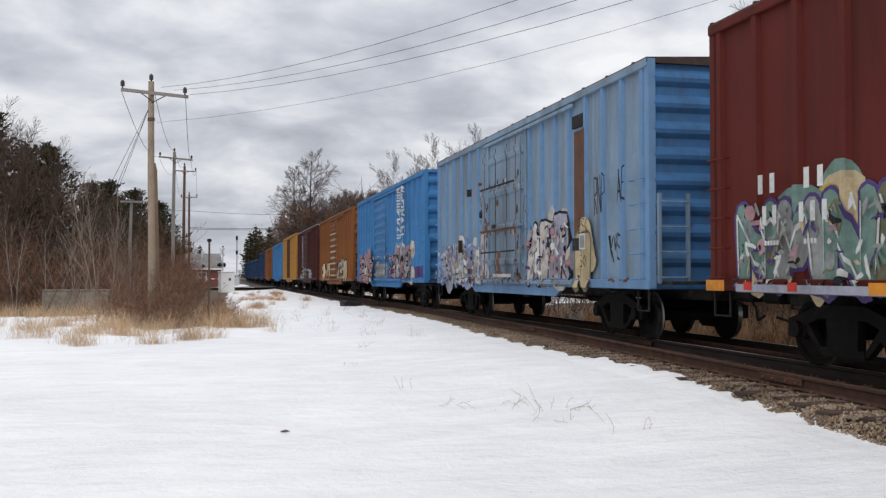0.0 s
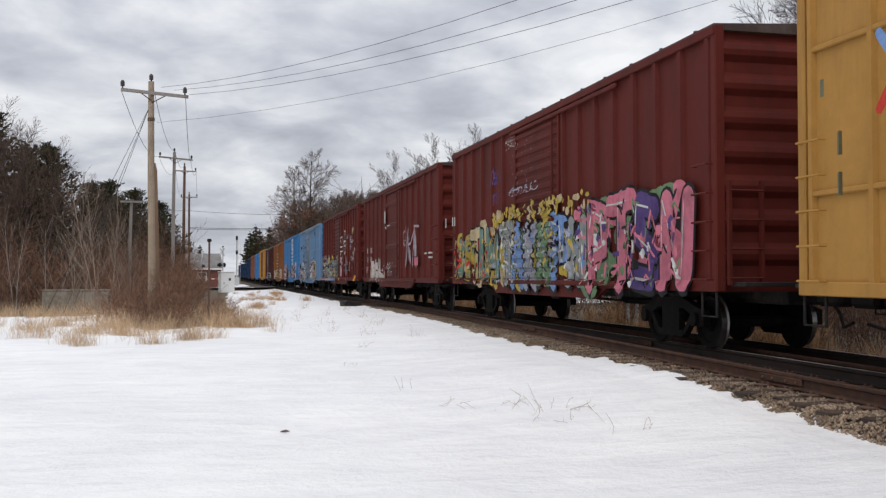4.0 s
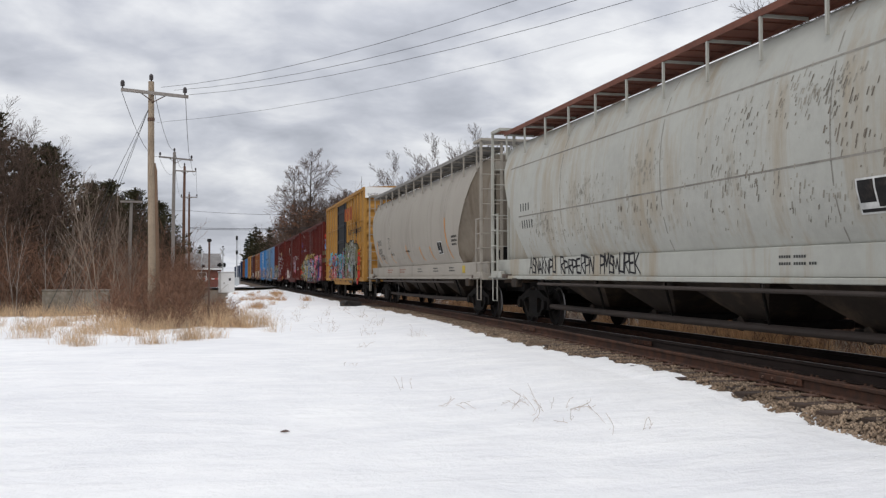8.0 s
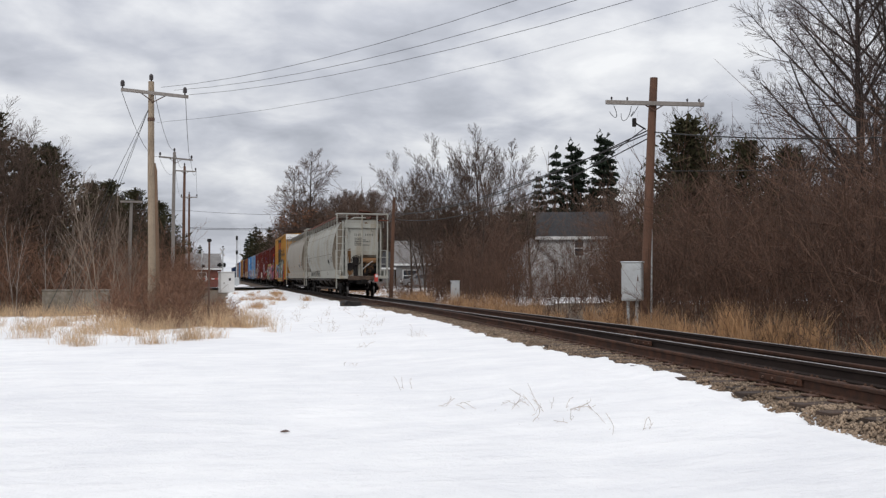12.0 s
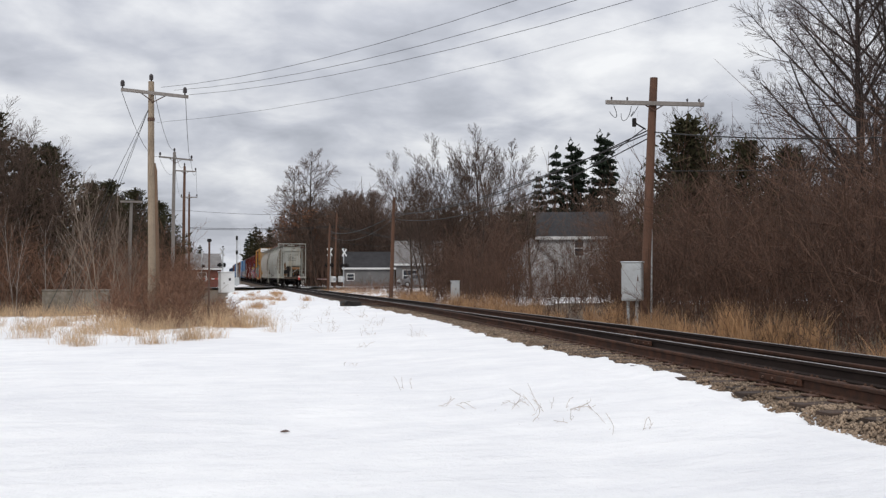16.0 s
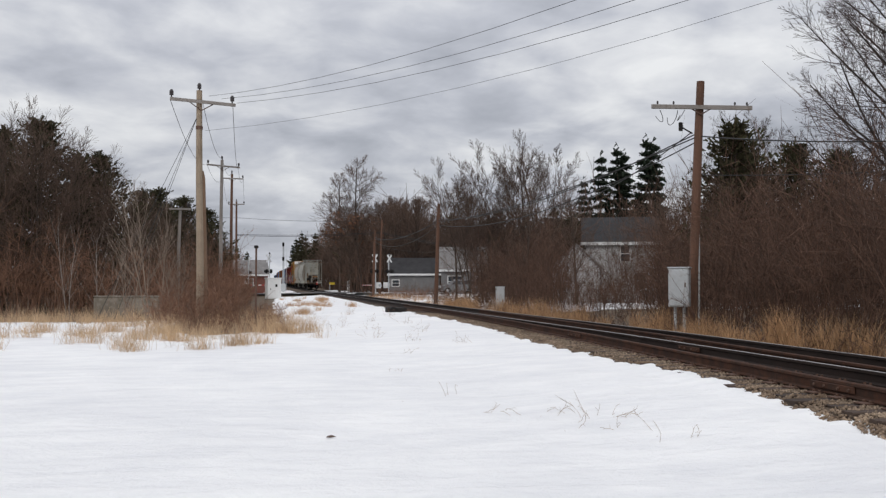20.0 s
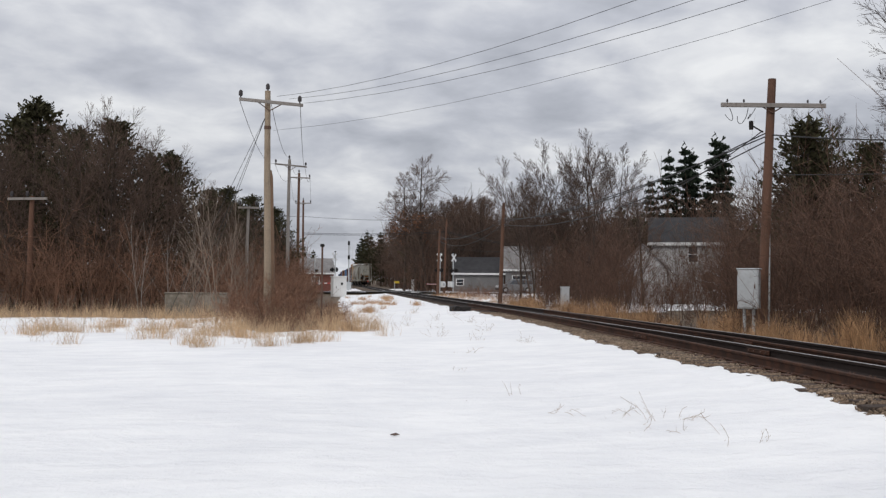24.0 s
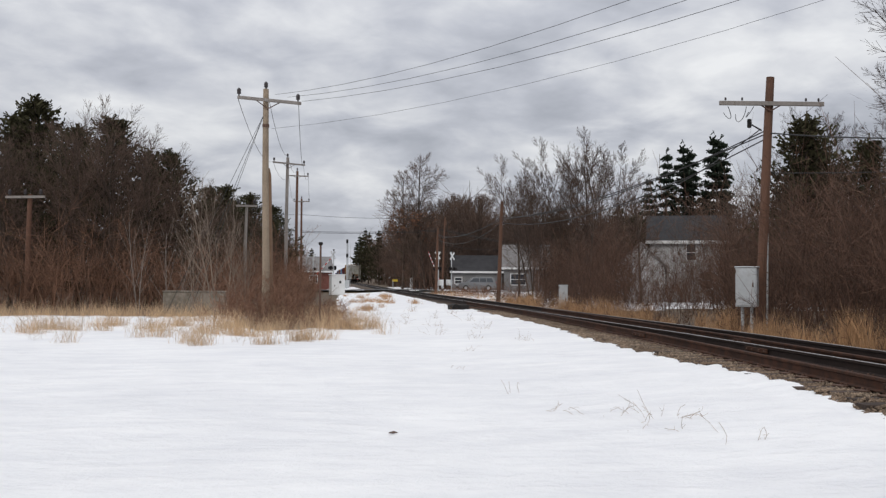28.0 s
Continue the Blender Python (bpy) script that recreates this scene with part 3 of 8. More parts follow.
            prof += [(0.0, z), (0.0, z + 0.16 * p), (0.085, z + 0.34 * p), (0.105, z + 0.5 * p), (0.085, z + 0.66 * p), (0.0, z + 0.84 * p)]
        prof += [(0.0, top - 0.02), (-0.1, top - 0.02), (-0.1, sill)]
        s = Shape().prism([(sy * (h - 0.09 + a), z) for a, z in prof], -1.40, 1.40, axis=0)
        part("end_panel", s, cfg.get("endpaint", body), car)
        for sx in (-1, 1):
            s = Shape().box(min(sx * 1.36, sx * 1.52), max(sx * 1.36, sx * 1.52), min(sy * (h - 0.14), sy * (h + 0.01)), max(sy * (h - 0.14), sy * (h + 0.01)), sill, top - 0.02, c=0.02)
            part("corner_post", s, cfg.get("postpaint", body), car)
        # ladders: side of the corner, and on the end
        yk = sy * (h - 0.1)
        for i in range(cfg.get("rungs", 5)):
            for sx in (-1, 1):
                s = Shape()
                rungs(s, sx * 1.52, yk, yk - sy * 0.45, [sill + 0.18 + 0.42 * i], out=sx)
                part("grab_iron", s, cfg.get("postpaint", body), car)
        s = Shape()
        xe = -1.36 if sy < 0 else 1.36
        for z in [sill + 0.2 + 0.42 * i for i in range(4)]:
            s.tube([(xe, sy * h, z), (xe, sy * (h + 0.13), z), (xe * 0.62, sy * (h + 0.13), z), (xe * 0.62, sy * h, z)], 0.016, 5)
        for q in (1.0, 0.62):
            s.box(xe * q - 0.025, xe * q + 0.025, min(sy * (h + 0.06), sy * (h + 0.13)), max(sy * (h + 0.06), sy * (h + 0.13)), sill + 0.1, sill + 1.6)
        part("end_ladder", s, body, car)
        for sx in (-1, 1):
            s = Shape().tube([(sx * 1.48, sy * (h - 0.06), sill + 0.1), (sx * 1.48, sy * (h - 0.06), sill - 0.36), (sx * 1.48, sy * (h - 0.48), sill - 0.36), (sx * 1.48, sy * (h - 0.48), sill + 0.1)], 0.02, 5)
            part("step_stirrup", s, BLACK, car)
        # crossover platform and hand brake
        s = Shape().box(-1.3, 1.3, min(sy * h, sy * (h + 0.42)), max(sy * h, sy * (h + 0.42)), sill + 0.08, sill + 0.14, c=0.01)
        part("crossover_platform", s, BLACK, car)
    s = Shape().disc(1, (0.75, -h - 0.18, sill + 1.25), 0.27, 0.02, 18).box(0.6, 0.9, -h - 0.14, -h, sill + 1.0, sill + 1.5, c=0.02)
    part("hand_brake", s, BLACK, car)
    underframe(car, h, sill)
    return car


def underframe(car, h, sill):
    s = Shape().box(-0.3, 0.3, -h + 0.1, h - 0.1, 0.72, sill + 0.2, c=0.02)
    for y in (-h + 2.1, -2.2, 0, 2.2, h - 2.1):
        s.box(-1.35, 1.35, y - 0.1, y + 0.1, sill - 0.05, sill + 0.18)
    part("centre_sill", s, BLACK, car)
    s = Shape().tube([(0.75, -1.0, 0.72), (0.75, 0.3, 0.72)], 0.2, 10).box(-0.9, -0.5, 0.4, 0.9, 0.62, 0.95, c=0.03)
    s.tube([(0.5, -h + 2, 0.66), (0.45, 0, 0.60), (0.5, h - 2, 0.66)], 0.03, 5)
    part("brake_gear", s, BLACK, car)
    for y in (-h + 2.35, h - 2.35):
        make_truck(car, y)
    couplers(car, h)


HALF = [(1.27, 0.36), (1.40, 0.62), (1.50, 0.98), (1.545, 1.4), (1.55, 1.8), (1.52, 2.2), (1.44, 2.6), (1.31, 2.95), (1.14, 3.22), (0.85, 3.38), (0.45, 3.45), (0.0, 3.47)]


def hopper_section():
    """Cross-section of the hull from one sill over the roof to the other."""
    pts = [(a, 1.16 + z) for a, z in HALF]
    return pts + [(-a, z) for a, z in pts[-2::-1]]


def hopper_end(h, z, extra=0.0):
    """Where the side sheet ends: near the end at the roof, well inside at the sill."""
    return h - extra - float(np.interp(z, (1.45, 1.6, 2.0, 2.47, 3.04, 3.4, 3.7, 4.0, 4.3, 4.6), (2.15, 2.33, 2.15, 1.85, 1.35, 1.08, 0.86, 0.70, 0.60, 0.55)))


def hopper(cfg):
    """A covered hopper with bulging sides, sloped ends, outlet bays, ladders and a railed running board."""
    L, h = cfg["L"], cfg["L"] / 2
    body, ex = cfg["paint"], cfg.get("rim", (0.0, 0.0))
    car = thing("covered_hopper", pose(XC, 0, 0), cfg["label"], "hopper car", "freight cars of the train")
    sz = 1.16
    half, n = hopper_section(), 2 * len(HALF) - 1
    s = Shape()
    vs, fs = [], []
    cols = [-1.0, -0.97] + [-0.9 + 1.8 * i / 10 for i in range(11)] + [0.97, 1.0]
    for q in cols:
        vs += [(a, q * hopper_end(h, z, ex[q > 0]), z) for a, z in half]
    for j in range(len(cols) - 1):
        fs += [(j * n + i, j * n + i + 1, (j + 1) * n + i + 1, (j + 1) * n + i) for i in range(n - 1)]
    s.add(vs, fs)
    part("hull", s, body, car, smooth=True)
    for sy in (-1, 1):
        # rim of the side sheets, then the sheets that slope in to the flat end
        s = Shape()
        rim = [(a * 0.965, sy * (hopper_end(h, z, ex[sy > 0]) - 0.02), z) for a, z in half]
        out_ = [(a, sy * hopper_end(h, z, ex[sy > 0]), z) for a, z in half]
        inn = [(max(-1.0, min(1.0, a * 0.72)), sy * max(hopper_end(h, z, ex[sy > 0]) - 0.10, h - 0.42 - max(0.0, 1.9 - (z - sz)) * 0.95), min(z, sz + 3.3)) for a, z in half]
        m = len(half)
        s.add(out_ + rim + inn, [(i, i + 1, m + i + 1, m + i) for i in range(m - 1)] + [(m + i, m + i + 1, 2 * m + i + 1, 2 * m + i) for i in range(m - 1)])
        ep = cfg.get("endpaint", body)
        part("end_shroud", s, SCOOP, car, smooth=True)
        s = Shape().prism([(sy * (h - 0.42), sz + 1.30), (sy * (h - 0.36), sz + 1.30), (sy * (h - 2.75), sz - 0.12), (sy * (h - 2.82), sz - 0.06)], -1.06, 1.06, axis=0)
        part("slope_sheet", s, ep, car)
        s = Shape().box(-1.0, 1.0, min(sy * (h - 0.42), sy * (h - 0.36)), max(sy * (h - 0.42), sy * (h - 0.36)), sz + 1.28, sz + 3.34, c=0.01)
        part("end_sheet", s, ep, car)
        part("end_panel", Shape().box(-1.0, -0.06, min(sy * (h - 0.42), sy * (h - 0.36)), max(sy * (h - 0.42), sy * (h - 0.36)), sz + 0.04, sz + 1.275, c=0.01), ep, car)
        s = Shape().box(-1.05, 1.05, min(sy * (h - 0.36), sy * (h - 0.24)), max(sy * (h - 0.36), sy * (h - 0.24)), sz + 2.86, sz + 3.12, c=0.012)
        part("end_brace", s, body, car)
        for x in (-0.72, 0.62):
            part("lug", Shape().box(x - 0.03, x + 0.03, min(sy * (h - 0.36), sy * (h - 0.2)), max(sy * (h - 0.36), sy * (h - 0.2)), sz + 2.68, sz + 2.82, c=0.01), body, car)
        # flat web plates either side, over the bolster, reaching in under the hull's edge
        for sx in (-1, 1):
            s = Shape().prism([(sy * (h - 0.30), sz), (sy * (h - 0.34), sz + 2.9), (sy * (h - 0.8), sz + 2.3), (sy * (h - 1.5), sz + 1.6), (sy * (h - 2.1), sz + 0.9), (sy * (h - 2.5), sz + 0.36), (sy * (h - 2.5), sz)], sx * 1.10 - 0.02, sx * 1.10 + 0.02, axis=0)
            part("web_plate", s, ep, car)
            part("web_post", Shape().box(sx * 1.12 - 0.035, sx * 1.12 + 0.035, min(sy * (h - 0.34), sy * (h - 0.26)), max(sy * (h - 0.34), sy * (h - 0.26)), sz, sz + 3.3), body, car)
        # posts up to the end walk, ladders of round rungs
        zt = sz + 3.70
        for x in (-1.5, -0.92, -0.02, 0.87, 1.5):
            part("end_post", Shape().box(x - 0.032, x + 0.032, min(sy * (h - 0.13), sy * (h - 0.07)), max(sy * (h - 0.13), sy * (h - 0.07)), sz, zt - 0.06), body, car)
        rung = Shape().tube([(0, 0, 0), (0.60, 0, 0)], 0.014, 6).mesh("rung", [body])
        for x0, x1 in ((-1.52, -0.92), (0.88, 1.48)):
            for i in range(9):
                z = sz + 0.34 + 0.40 * i
                if x0 < 0 or i < 4:
                    part("rung", rung, body, car, at=pose(x0, sy * (h - 0.05), z))
        part("hand_rail", Shape().tube([(-0.92, sy * (h - 0.05), sz + 1.54), (0.87, sy * (h - 0.05), sz + 1.54)], 0.016, 6), body, car)
        for sx in (-1, 1):
            part("ladder_stile", Shape().box(sx * 1.51 - 0.022, sx * 1.51 + 0.022, sy * (h - 0.56) - 0.022, sy * (h - 0.56) + 0.022, sz + 0.02, sz + 1.56), body, car)
            for i in range(4):
                z = sz + 0.34 + 0.40 * i
                part("rung", Shape().tube([(sx * 1.53, sy * (h - 0.06), z), (sx * 1.53, sy * (h - 0.58), z)], 0.014, 6), body, car)
            s = Shape().tube([(sx * 1.50, sy * (h - 0.12), sz + 0.02), (sx * 1.50, sy * (h - 0.12), sz - 0.66), (sx * 1.50, sy * (h - 0.50), sz - 0.66), (sx * 1.50, sy * (h - 0.50), sz + 0.02)], 0.017, 6)
            part("step_stirrup", s, body, car)
            s = Shape().tube([(sx * 1.50, sy * (h - 0.02), sz - 0.02), (sx * 1.58, sy * (h - 0.02), sz - 0.06), (sx * 1.58, sy * (h - 0.60), sz - 0.06), (sx * 1.50, sy * (h - 0.60), sz - 0.02)], 0.014, 6)
            part("grab_iron", s, body, car)
            part("corner_bracket", Shape().box(min(sx * 1.40, sx * 1.52), max(sx * 1.40, sx * 1.52), min(sy * (h - 0.85), sy * h), max(sy * (h - 0.85), sy * h), sz - 0.08, sz + 0.10, c=0.015), body, car)
            part("corner_sill", Shape().box(min(sx * 0.86, sx * 1.5), max(sx * 0.86, sx * 1.5), min(sy * (h - 0.06), sy * (h + 0.01)), max(sy * (h - 0.06), sy * (h + 0.01)), sz - 0.12, sz + 0.05, c=0.01), body, car)
            part("jacking_pad", Shape().box(min(sx * 1.30, sx * 1.46), max(sx * 1.30, sx * 1.46), sy * (h - 1.75) - 0.2, sy * (h - 1.75) + 0.2, sz - 0.30, sz - 0.08, c=0.02), UNDER, car)
        s = Shape().box(-1.48, 1.48, min(sy * (h - 1.2), sy * (h - 0.05)), max(sy * (h - 1.2), sy * (h - 0.05)), sz - 0.08, sz + 0.02, c=0.015)
        s.box(-0.86, 0.86, min(sy * (h - 0.1), sy * h), max(sy * (h - 0.1), sy * h), sz - 0.20, sz + 0.04, c=0.015)
        part("end_platform", s, ENDSILL, car)
        # end walk: a frame of angles round an open grating
        ya, yb = sorted((sy * (h - 0.80), sy * (h - 0.02)))
        for x0, x1, y0, y1 in ((-1.53, 1.53, ya, ya + 0.06), (-1.53, 1.53, yb - 0.06, yb), (-1.53, -1.46, ya + 0.06, yb - 0.06), (1.46, 1.53, ya + 0.06, yb - 0.06)):
            part("walk_frame", Shape().box(x0, x1, y0, y1, zt - 0.055, zt + 0.02, c=0.008), body, car)
        s = Shape()
        for i in range(44):
            x = -1.43 + 2.86 * i / 43
            s.box(x - 0.008, x + 0.008, ya + 0.06, yb - 0.06, zt - 0.05, zt)
        tagged(part("grating", s, cfg["walk"], car), kind="stuff")
        if cfg.get("tail") and sy < 0:
            part("raised_step", Shape().box(-0.28, 0.42, -0.30, 0.30, -0.02, 0.02, c=0.008, m=pose(0.1, -h + 0.36, zt + 0.10, -9, 6, 0)), WALKRUST, car, "rusty raised step")
            part("lateral_walk", Shape().box(0.95, 1.52, -h - 0.02, -h + 0.5, zt - 0.42, zt - 0.36, c=0.01), WALKRUST, car)
    # side sills
    for sx in (-1, 1):
        s = Shape().box(min(sx * 1.26, sx * 1.34), max(sx * 1.26, sx * 1.34), -h + 0.05, h - 0.05, sz - 0.02, sz + 0.38, c=0.012)
        s.box(min(sx * 1.26, sx * 1.44), max(sx * 1.26, sx * 1.44), -h + 0.05, h - 0.05, sz - 0.10, sz - 0.02, c=0.012)
        part("side_sill", s, body, car)
    # running board with its rail
    for sx in (-1, 1):
        for x0, x1 in ((0.62, 0.65), (1.375, 1.405)):
            part("board_edge", Shape().box(min(sx * x0, sx * x1), max(sx * x0, sx * x1), -h + 0.8, h - 0.8, sz + 3.50, sz + 3.60), cfg["walk"], car)
        s = Shape()
        for i in range(22):
            x = sx * (0.665 + 0.70 * i / 21)
            s.box(x - 0.009, x + 0.009, -h + 0.8, h - 0.8, sz + 3.555, sz + 3.59)
        for i in range(40):
            y = -h + 0.85 + (L - 1.7) * i / 39
            s.box(min(sx * 0.65, sx * 1.375), max(sx * 0.65, sx * 1.375), y - 0.012, y + 0.012, sz + 3.535, sz + 3.555)
        tagged(part("running_board", s, cfg["walk"], car), kind="stuff")
        brm = Shape().box(-0.018, 0.018, -0.022, 0.022, sz + 2.9, sz + 3.60).box(-0.72, 0.0, -0.02, 0.02, sz + 3.49, sz + 3.53).mesh("board_bracket", [body])
        for i in range(13):
            part("board_bracket", brm, body, car, at=pose(sx * 1.385, -h + 0.95 + (L - 1.9) * i / 12, 0, 0, 0, 0 if sx > 0 else 180))
    for i in range(5):
        y = -h + 2.2 + (L - 4.4) * i / 4
        part("hatch_cover", Shape().box(-0.36, 0.36, y - 1.2, y + 1.2, sz + 3.44, sz + 3.56, c=0.04), body, car)
    # outlet bays, their gates, the long pipes and hangers
    for i in range(4):
        y = -4.35 + 2.9 * i
        s = Shape()
        vs = [(-1.28, y - 1.44, sz), (1.28, y - 1.44, sz), (1.28, y + 1.44, sz), (-1.28, y + 1.44, sz), (-0.62, y - 0.34, 0.50), (0.62, y - 0.34, 0.50), (0.62, y + 0.34, 0.50), (-0.62, y + 0.34, 0.50)]
        s.add(vs, [(0, 1, 5, 4), (1, 2, 6, 5), (2, 3, 7, 6), (3, 0, 4, 7), (4, 5, 6, 7), (3, 2, 1, 0)])
        bay = part("outlet_bay", s, UNDER, car)
        part("outlet_gate", Shape().box(-0.78, 0.78, y - 0.44, y + 0.44, 0.36, 0.50, c=0.03), TRUCK, bay)
        part("gate_wheel", Shape().disc(0, (-0.86, y, 0.44), 0.11, 0.02, 10), UNDER, bay)
    for sx in (-1, 1):
        part("outlet_pipe", Shape().tube([(sx * 0.98, -h + 2.9, 0.44), (sx * 0.98, -3.0, 0.42), (sx * 0.98, 3.0, 0.42), (sx * 0.98, h - 2.9, 0.44)], 0.062, 10), PIPE, car, "rust-brown outlet pipe darkened for shade")
        part("brake_pipe", Shape().tube([(sx * 1.40, -h + 3.4, sz - 0.20), (sx * 1.40, h - 3.4, sz - 0.20)], 0.032, 8), PIPE, car, "brown pipe under the sill")
        for y in (-h + 3.6, -2.9, 0.0, 2.9, h - 3.6):
            part("hanger", Shape().tube([(sx * 1.38, y, sz - 0.06), (sx * 1.40, y, sz - 0.20)], 0.018, 5), PIPE, car)
            part("hanger", Shape().tube([(sx * 1.30, y + 0.2, sz - 0.05), (sx * 0.98, y + 0.5, 0.46)], 0.026, 5), TRUCK, car)
    for y0, y1 in ((-h + 0.1, -h + 4.4), (h - 4.4, h - 0.1)):
        part("centre_sill", Shape().box(-0.28, 0.28, y0, y1, 0.72, 1.1), BLACK, car)
    part("centre_sill", Shape().box(-0.2, 0.2, -h + 4.4, h - 4.4, 0.80, 1.1), BLACK, car)
    # brake wheel, reservoir and valve on the rear platform
    s = Shape()
    pts = [(-0.38 + 0.27 * math.cos(a), -h + 0.02, sz + 0.95 + 0.27 * math.sin(a)) for a in (2 * math.pi * k / 20 for k in range(21))]
    s.tube(pts, 0.022, 6, caps=False)
    for k in range(6):
        a = math.pi * k / 3
        s.tube([(-0.38, -h + 0.02, sz + 0.95), (-0.38 + 0.26 * math.cos(a), -h + 0.02, sz + 0.95 + 0.26 * math.sin(a))], 0.014, 5)
    s.disc(1, (-0.38, -h + 0.05, sz + 0.95), 0.08, 0.05, 12).box(-0.56, -0.22, -h + 0.06, -h + 0.2, sz + 0.66, sz + 1.15, c=0.03)
    part("hand_brake", s, BLACK, car, "black spoked hand brake wheel")
    s = Shape().tube([(0.0, -h + 1.0, sz + 0.42), (1.0, -h + 1.0, sz + 0.42)], 0.24, 14).box(-0.5, -0.25, -h + 0.2, -h + 0.3, sz + 0.05, sz + 0.75, c=0.03).box(0.0, 0.4, -h + 0.5, -h + 0.9, sz + 0.05, sz + 0.4, c=0.04)
    s.tube([(0.1, -h + 0.3, sz + 0.1), (0.8, -h + 0.3, sz + 0.75)], 0.02, 5).tube([(0.2, -h + 0.4, sz + 0.05), (0.2, -h + 0.4, sz + 0.9)], 0.04, 6)
    part("brake_reservoir", s, BLACK, car)
    for y in (-h + 2.0, h - 2.0):
        make_truck(car, y)
    couplers(car, h)
    if cfg.get("tail"):
        s = Shape().box(0.62, 0.82, -h - 0.62, -h - 0.42, 0.86, 1.30, c=0.02)
        s2 = part("rear_marker", s, mat("marker_red", (0.55, 0.05, 0.035), 0.5), car, "red end-of-train marker unit")
        part("marker_panel", Shape().box(0.65, 0.79, -h - 0.63, -h - 0.62, 1.12, 1.27), WHITE, s2)
    return car


# middle of each car at the start (y), front of the train first
CARS = []


base = dict(L=15.6, top=4.82, sill=0.92, door=(-1.35, 1.85), front=6, back=7)
C_A = dict(base, paint=RED, roof=REDROOF, label="oxide-red boxcar with grey-green graffiti along its lower side", ribs=16, sill=0.95)
C_B1 = dict(base, L=15.4, paint=BLUE, postpaint=BLUE_POST, roof=REDROOF, sillpaint=BLUE_POST, label="faded blue boxcar with graffiti and a rusted door", front=6, back=7, ribs=4, endribs=8, endpaint=BLUE_EDGE, doorlabel="dented blue door with rusted rods")
C_B2 = dict(base, paint=BLUE2, label="bright blue boxcar with white and pink graffiti", door=(-0.9, 2.6), front=6, back=7, ribs=10)
C_OR = dict(base, paint=ORANGE, label="rusty orange boxcar with pale graffiti low down", door=(-1.6, 1.6), front=8, back=8, ribs=14)
C_MA = dict(base, paint=MAROON, label="dark maroon boxcar with a pale roof", roof=ROOFGREY, ribs=14)
C_YE = dict(base, paint=YELLOW, label="ochre yellow boxcar with a brown door", doorpaint=MAROON, top=5.0, girts=(2.6,))
C_R2 = dict(base, paint=RED, roof=REDROOF, label="oxide-red boxcar with a white paint patch", door=(-1.3, 1.85), front=5, back=6, ribs=4)
C_R3 = dict(base, paint=RED, roof=REDROOF, label="oxide-red boxcar with a broad yellow, blue and pink graffiti piece", door=(-1.4, 1.65), ribs=16)
C_TY = dict(base, paint=YELLOW, doorpaint=DOORBLACK, label="tall ochre yellow boxcar with a black door and bright graffiti", top=5.46, door=(-1.65, 1.95), front=5, back=6, girts=(2.15, 3.9), ribs=5, post=0.06)
A_ = boxcar(C_A)
B1_ = boxcar(C_B1)
B2_ = boxcar(C_B2)
OR_ = boxcar(C_OR)
MA_ = boxcar(C_MA)
R2_ = boxcar(C_R2)
R3_ = boxcar(C_R3)
TY_ = boxcar(C_TY)
H1_ = hopper(dict(L=19.2, endpaint=DUSTYSHADE, rim=(0.6, 0.0), paint=GREYH, walk=WALKGREY, label="light grey covered hopper car with orange stripes"))
H2_ = hopper(dict(L=19.2, endpaint=GREYH2, rim=(0.3, 0.1), paint=GREYH2, walk=WALKRUST, label="weathered grey covered hopper car at the end of the train", tail=1))
CARS += [(A_, 4.9), (B1_, 22.45), (B2_, 39.95), (OR_, 57.35), (MA_, 74.75), (boxcar(C_YE), 92.2),
         (boxcar(dict(base, paint=BLUE2, label="blue boxcar far up the train")), 109.6), (boxcar(dict(base, paint=ORANGE, label="brown boxcar far up the train")), 127.1),
         (boxcar(dict(base, paint=NAVY, label="navy blue boxcar far up the train", top=4.7)), 144.5)]
for y in (162, 179.4, 196.8, 214.2):
    CARS.append((boxcar(dict(base, paint=NAVY, label="dark blue boxcar at the head of the train", top=4.0)), y))
CARS += [(R2_, -12.55), (R3_, -30.05), (TY_, -47.65), (H1_, -66.6), (H2_, -86.7)]


# ---- poles and wires ----
PORCELAIN = mat("dark_insulator", (0.035, 0.028, 0.028), 0.35, var=0.1)


def insulator(parent, p, h=0.34):
    x, y, z = p
    k = h / 0.34
    s = Shape().tube([(x, y, z), (x, y, z + h * 0.25), (x, y, z + h * 0.3), (x, y, z + h * 0.8), (x, y, z + h)],
                     [0.03 * k, 0.03 * k, 0.085 * k, 0.085 * k, 0.04 * k], 8)
    part("insulator", s, PORCELAIN, parent)


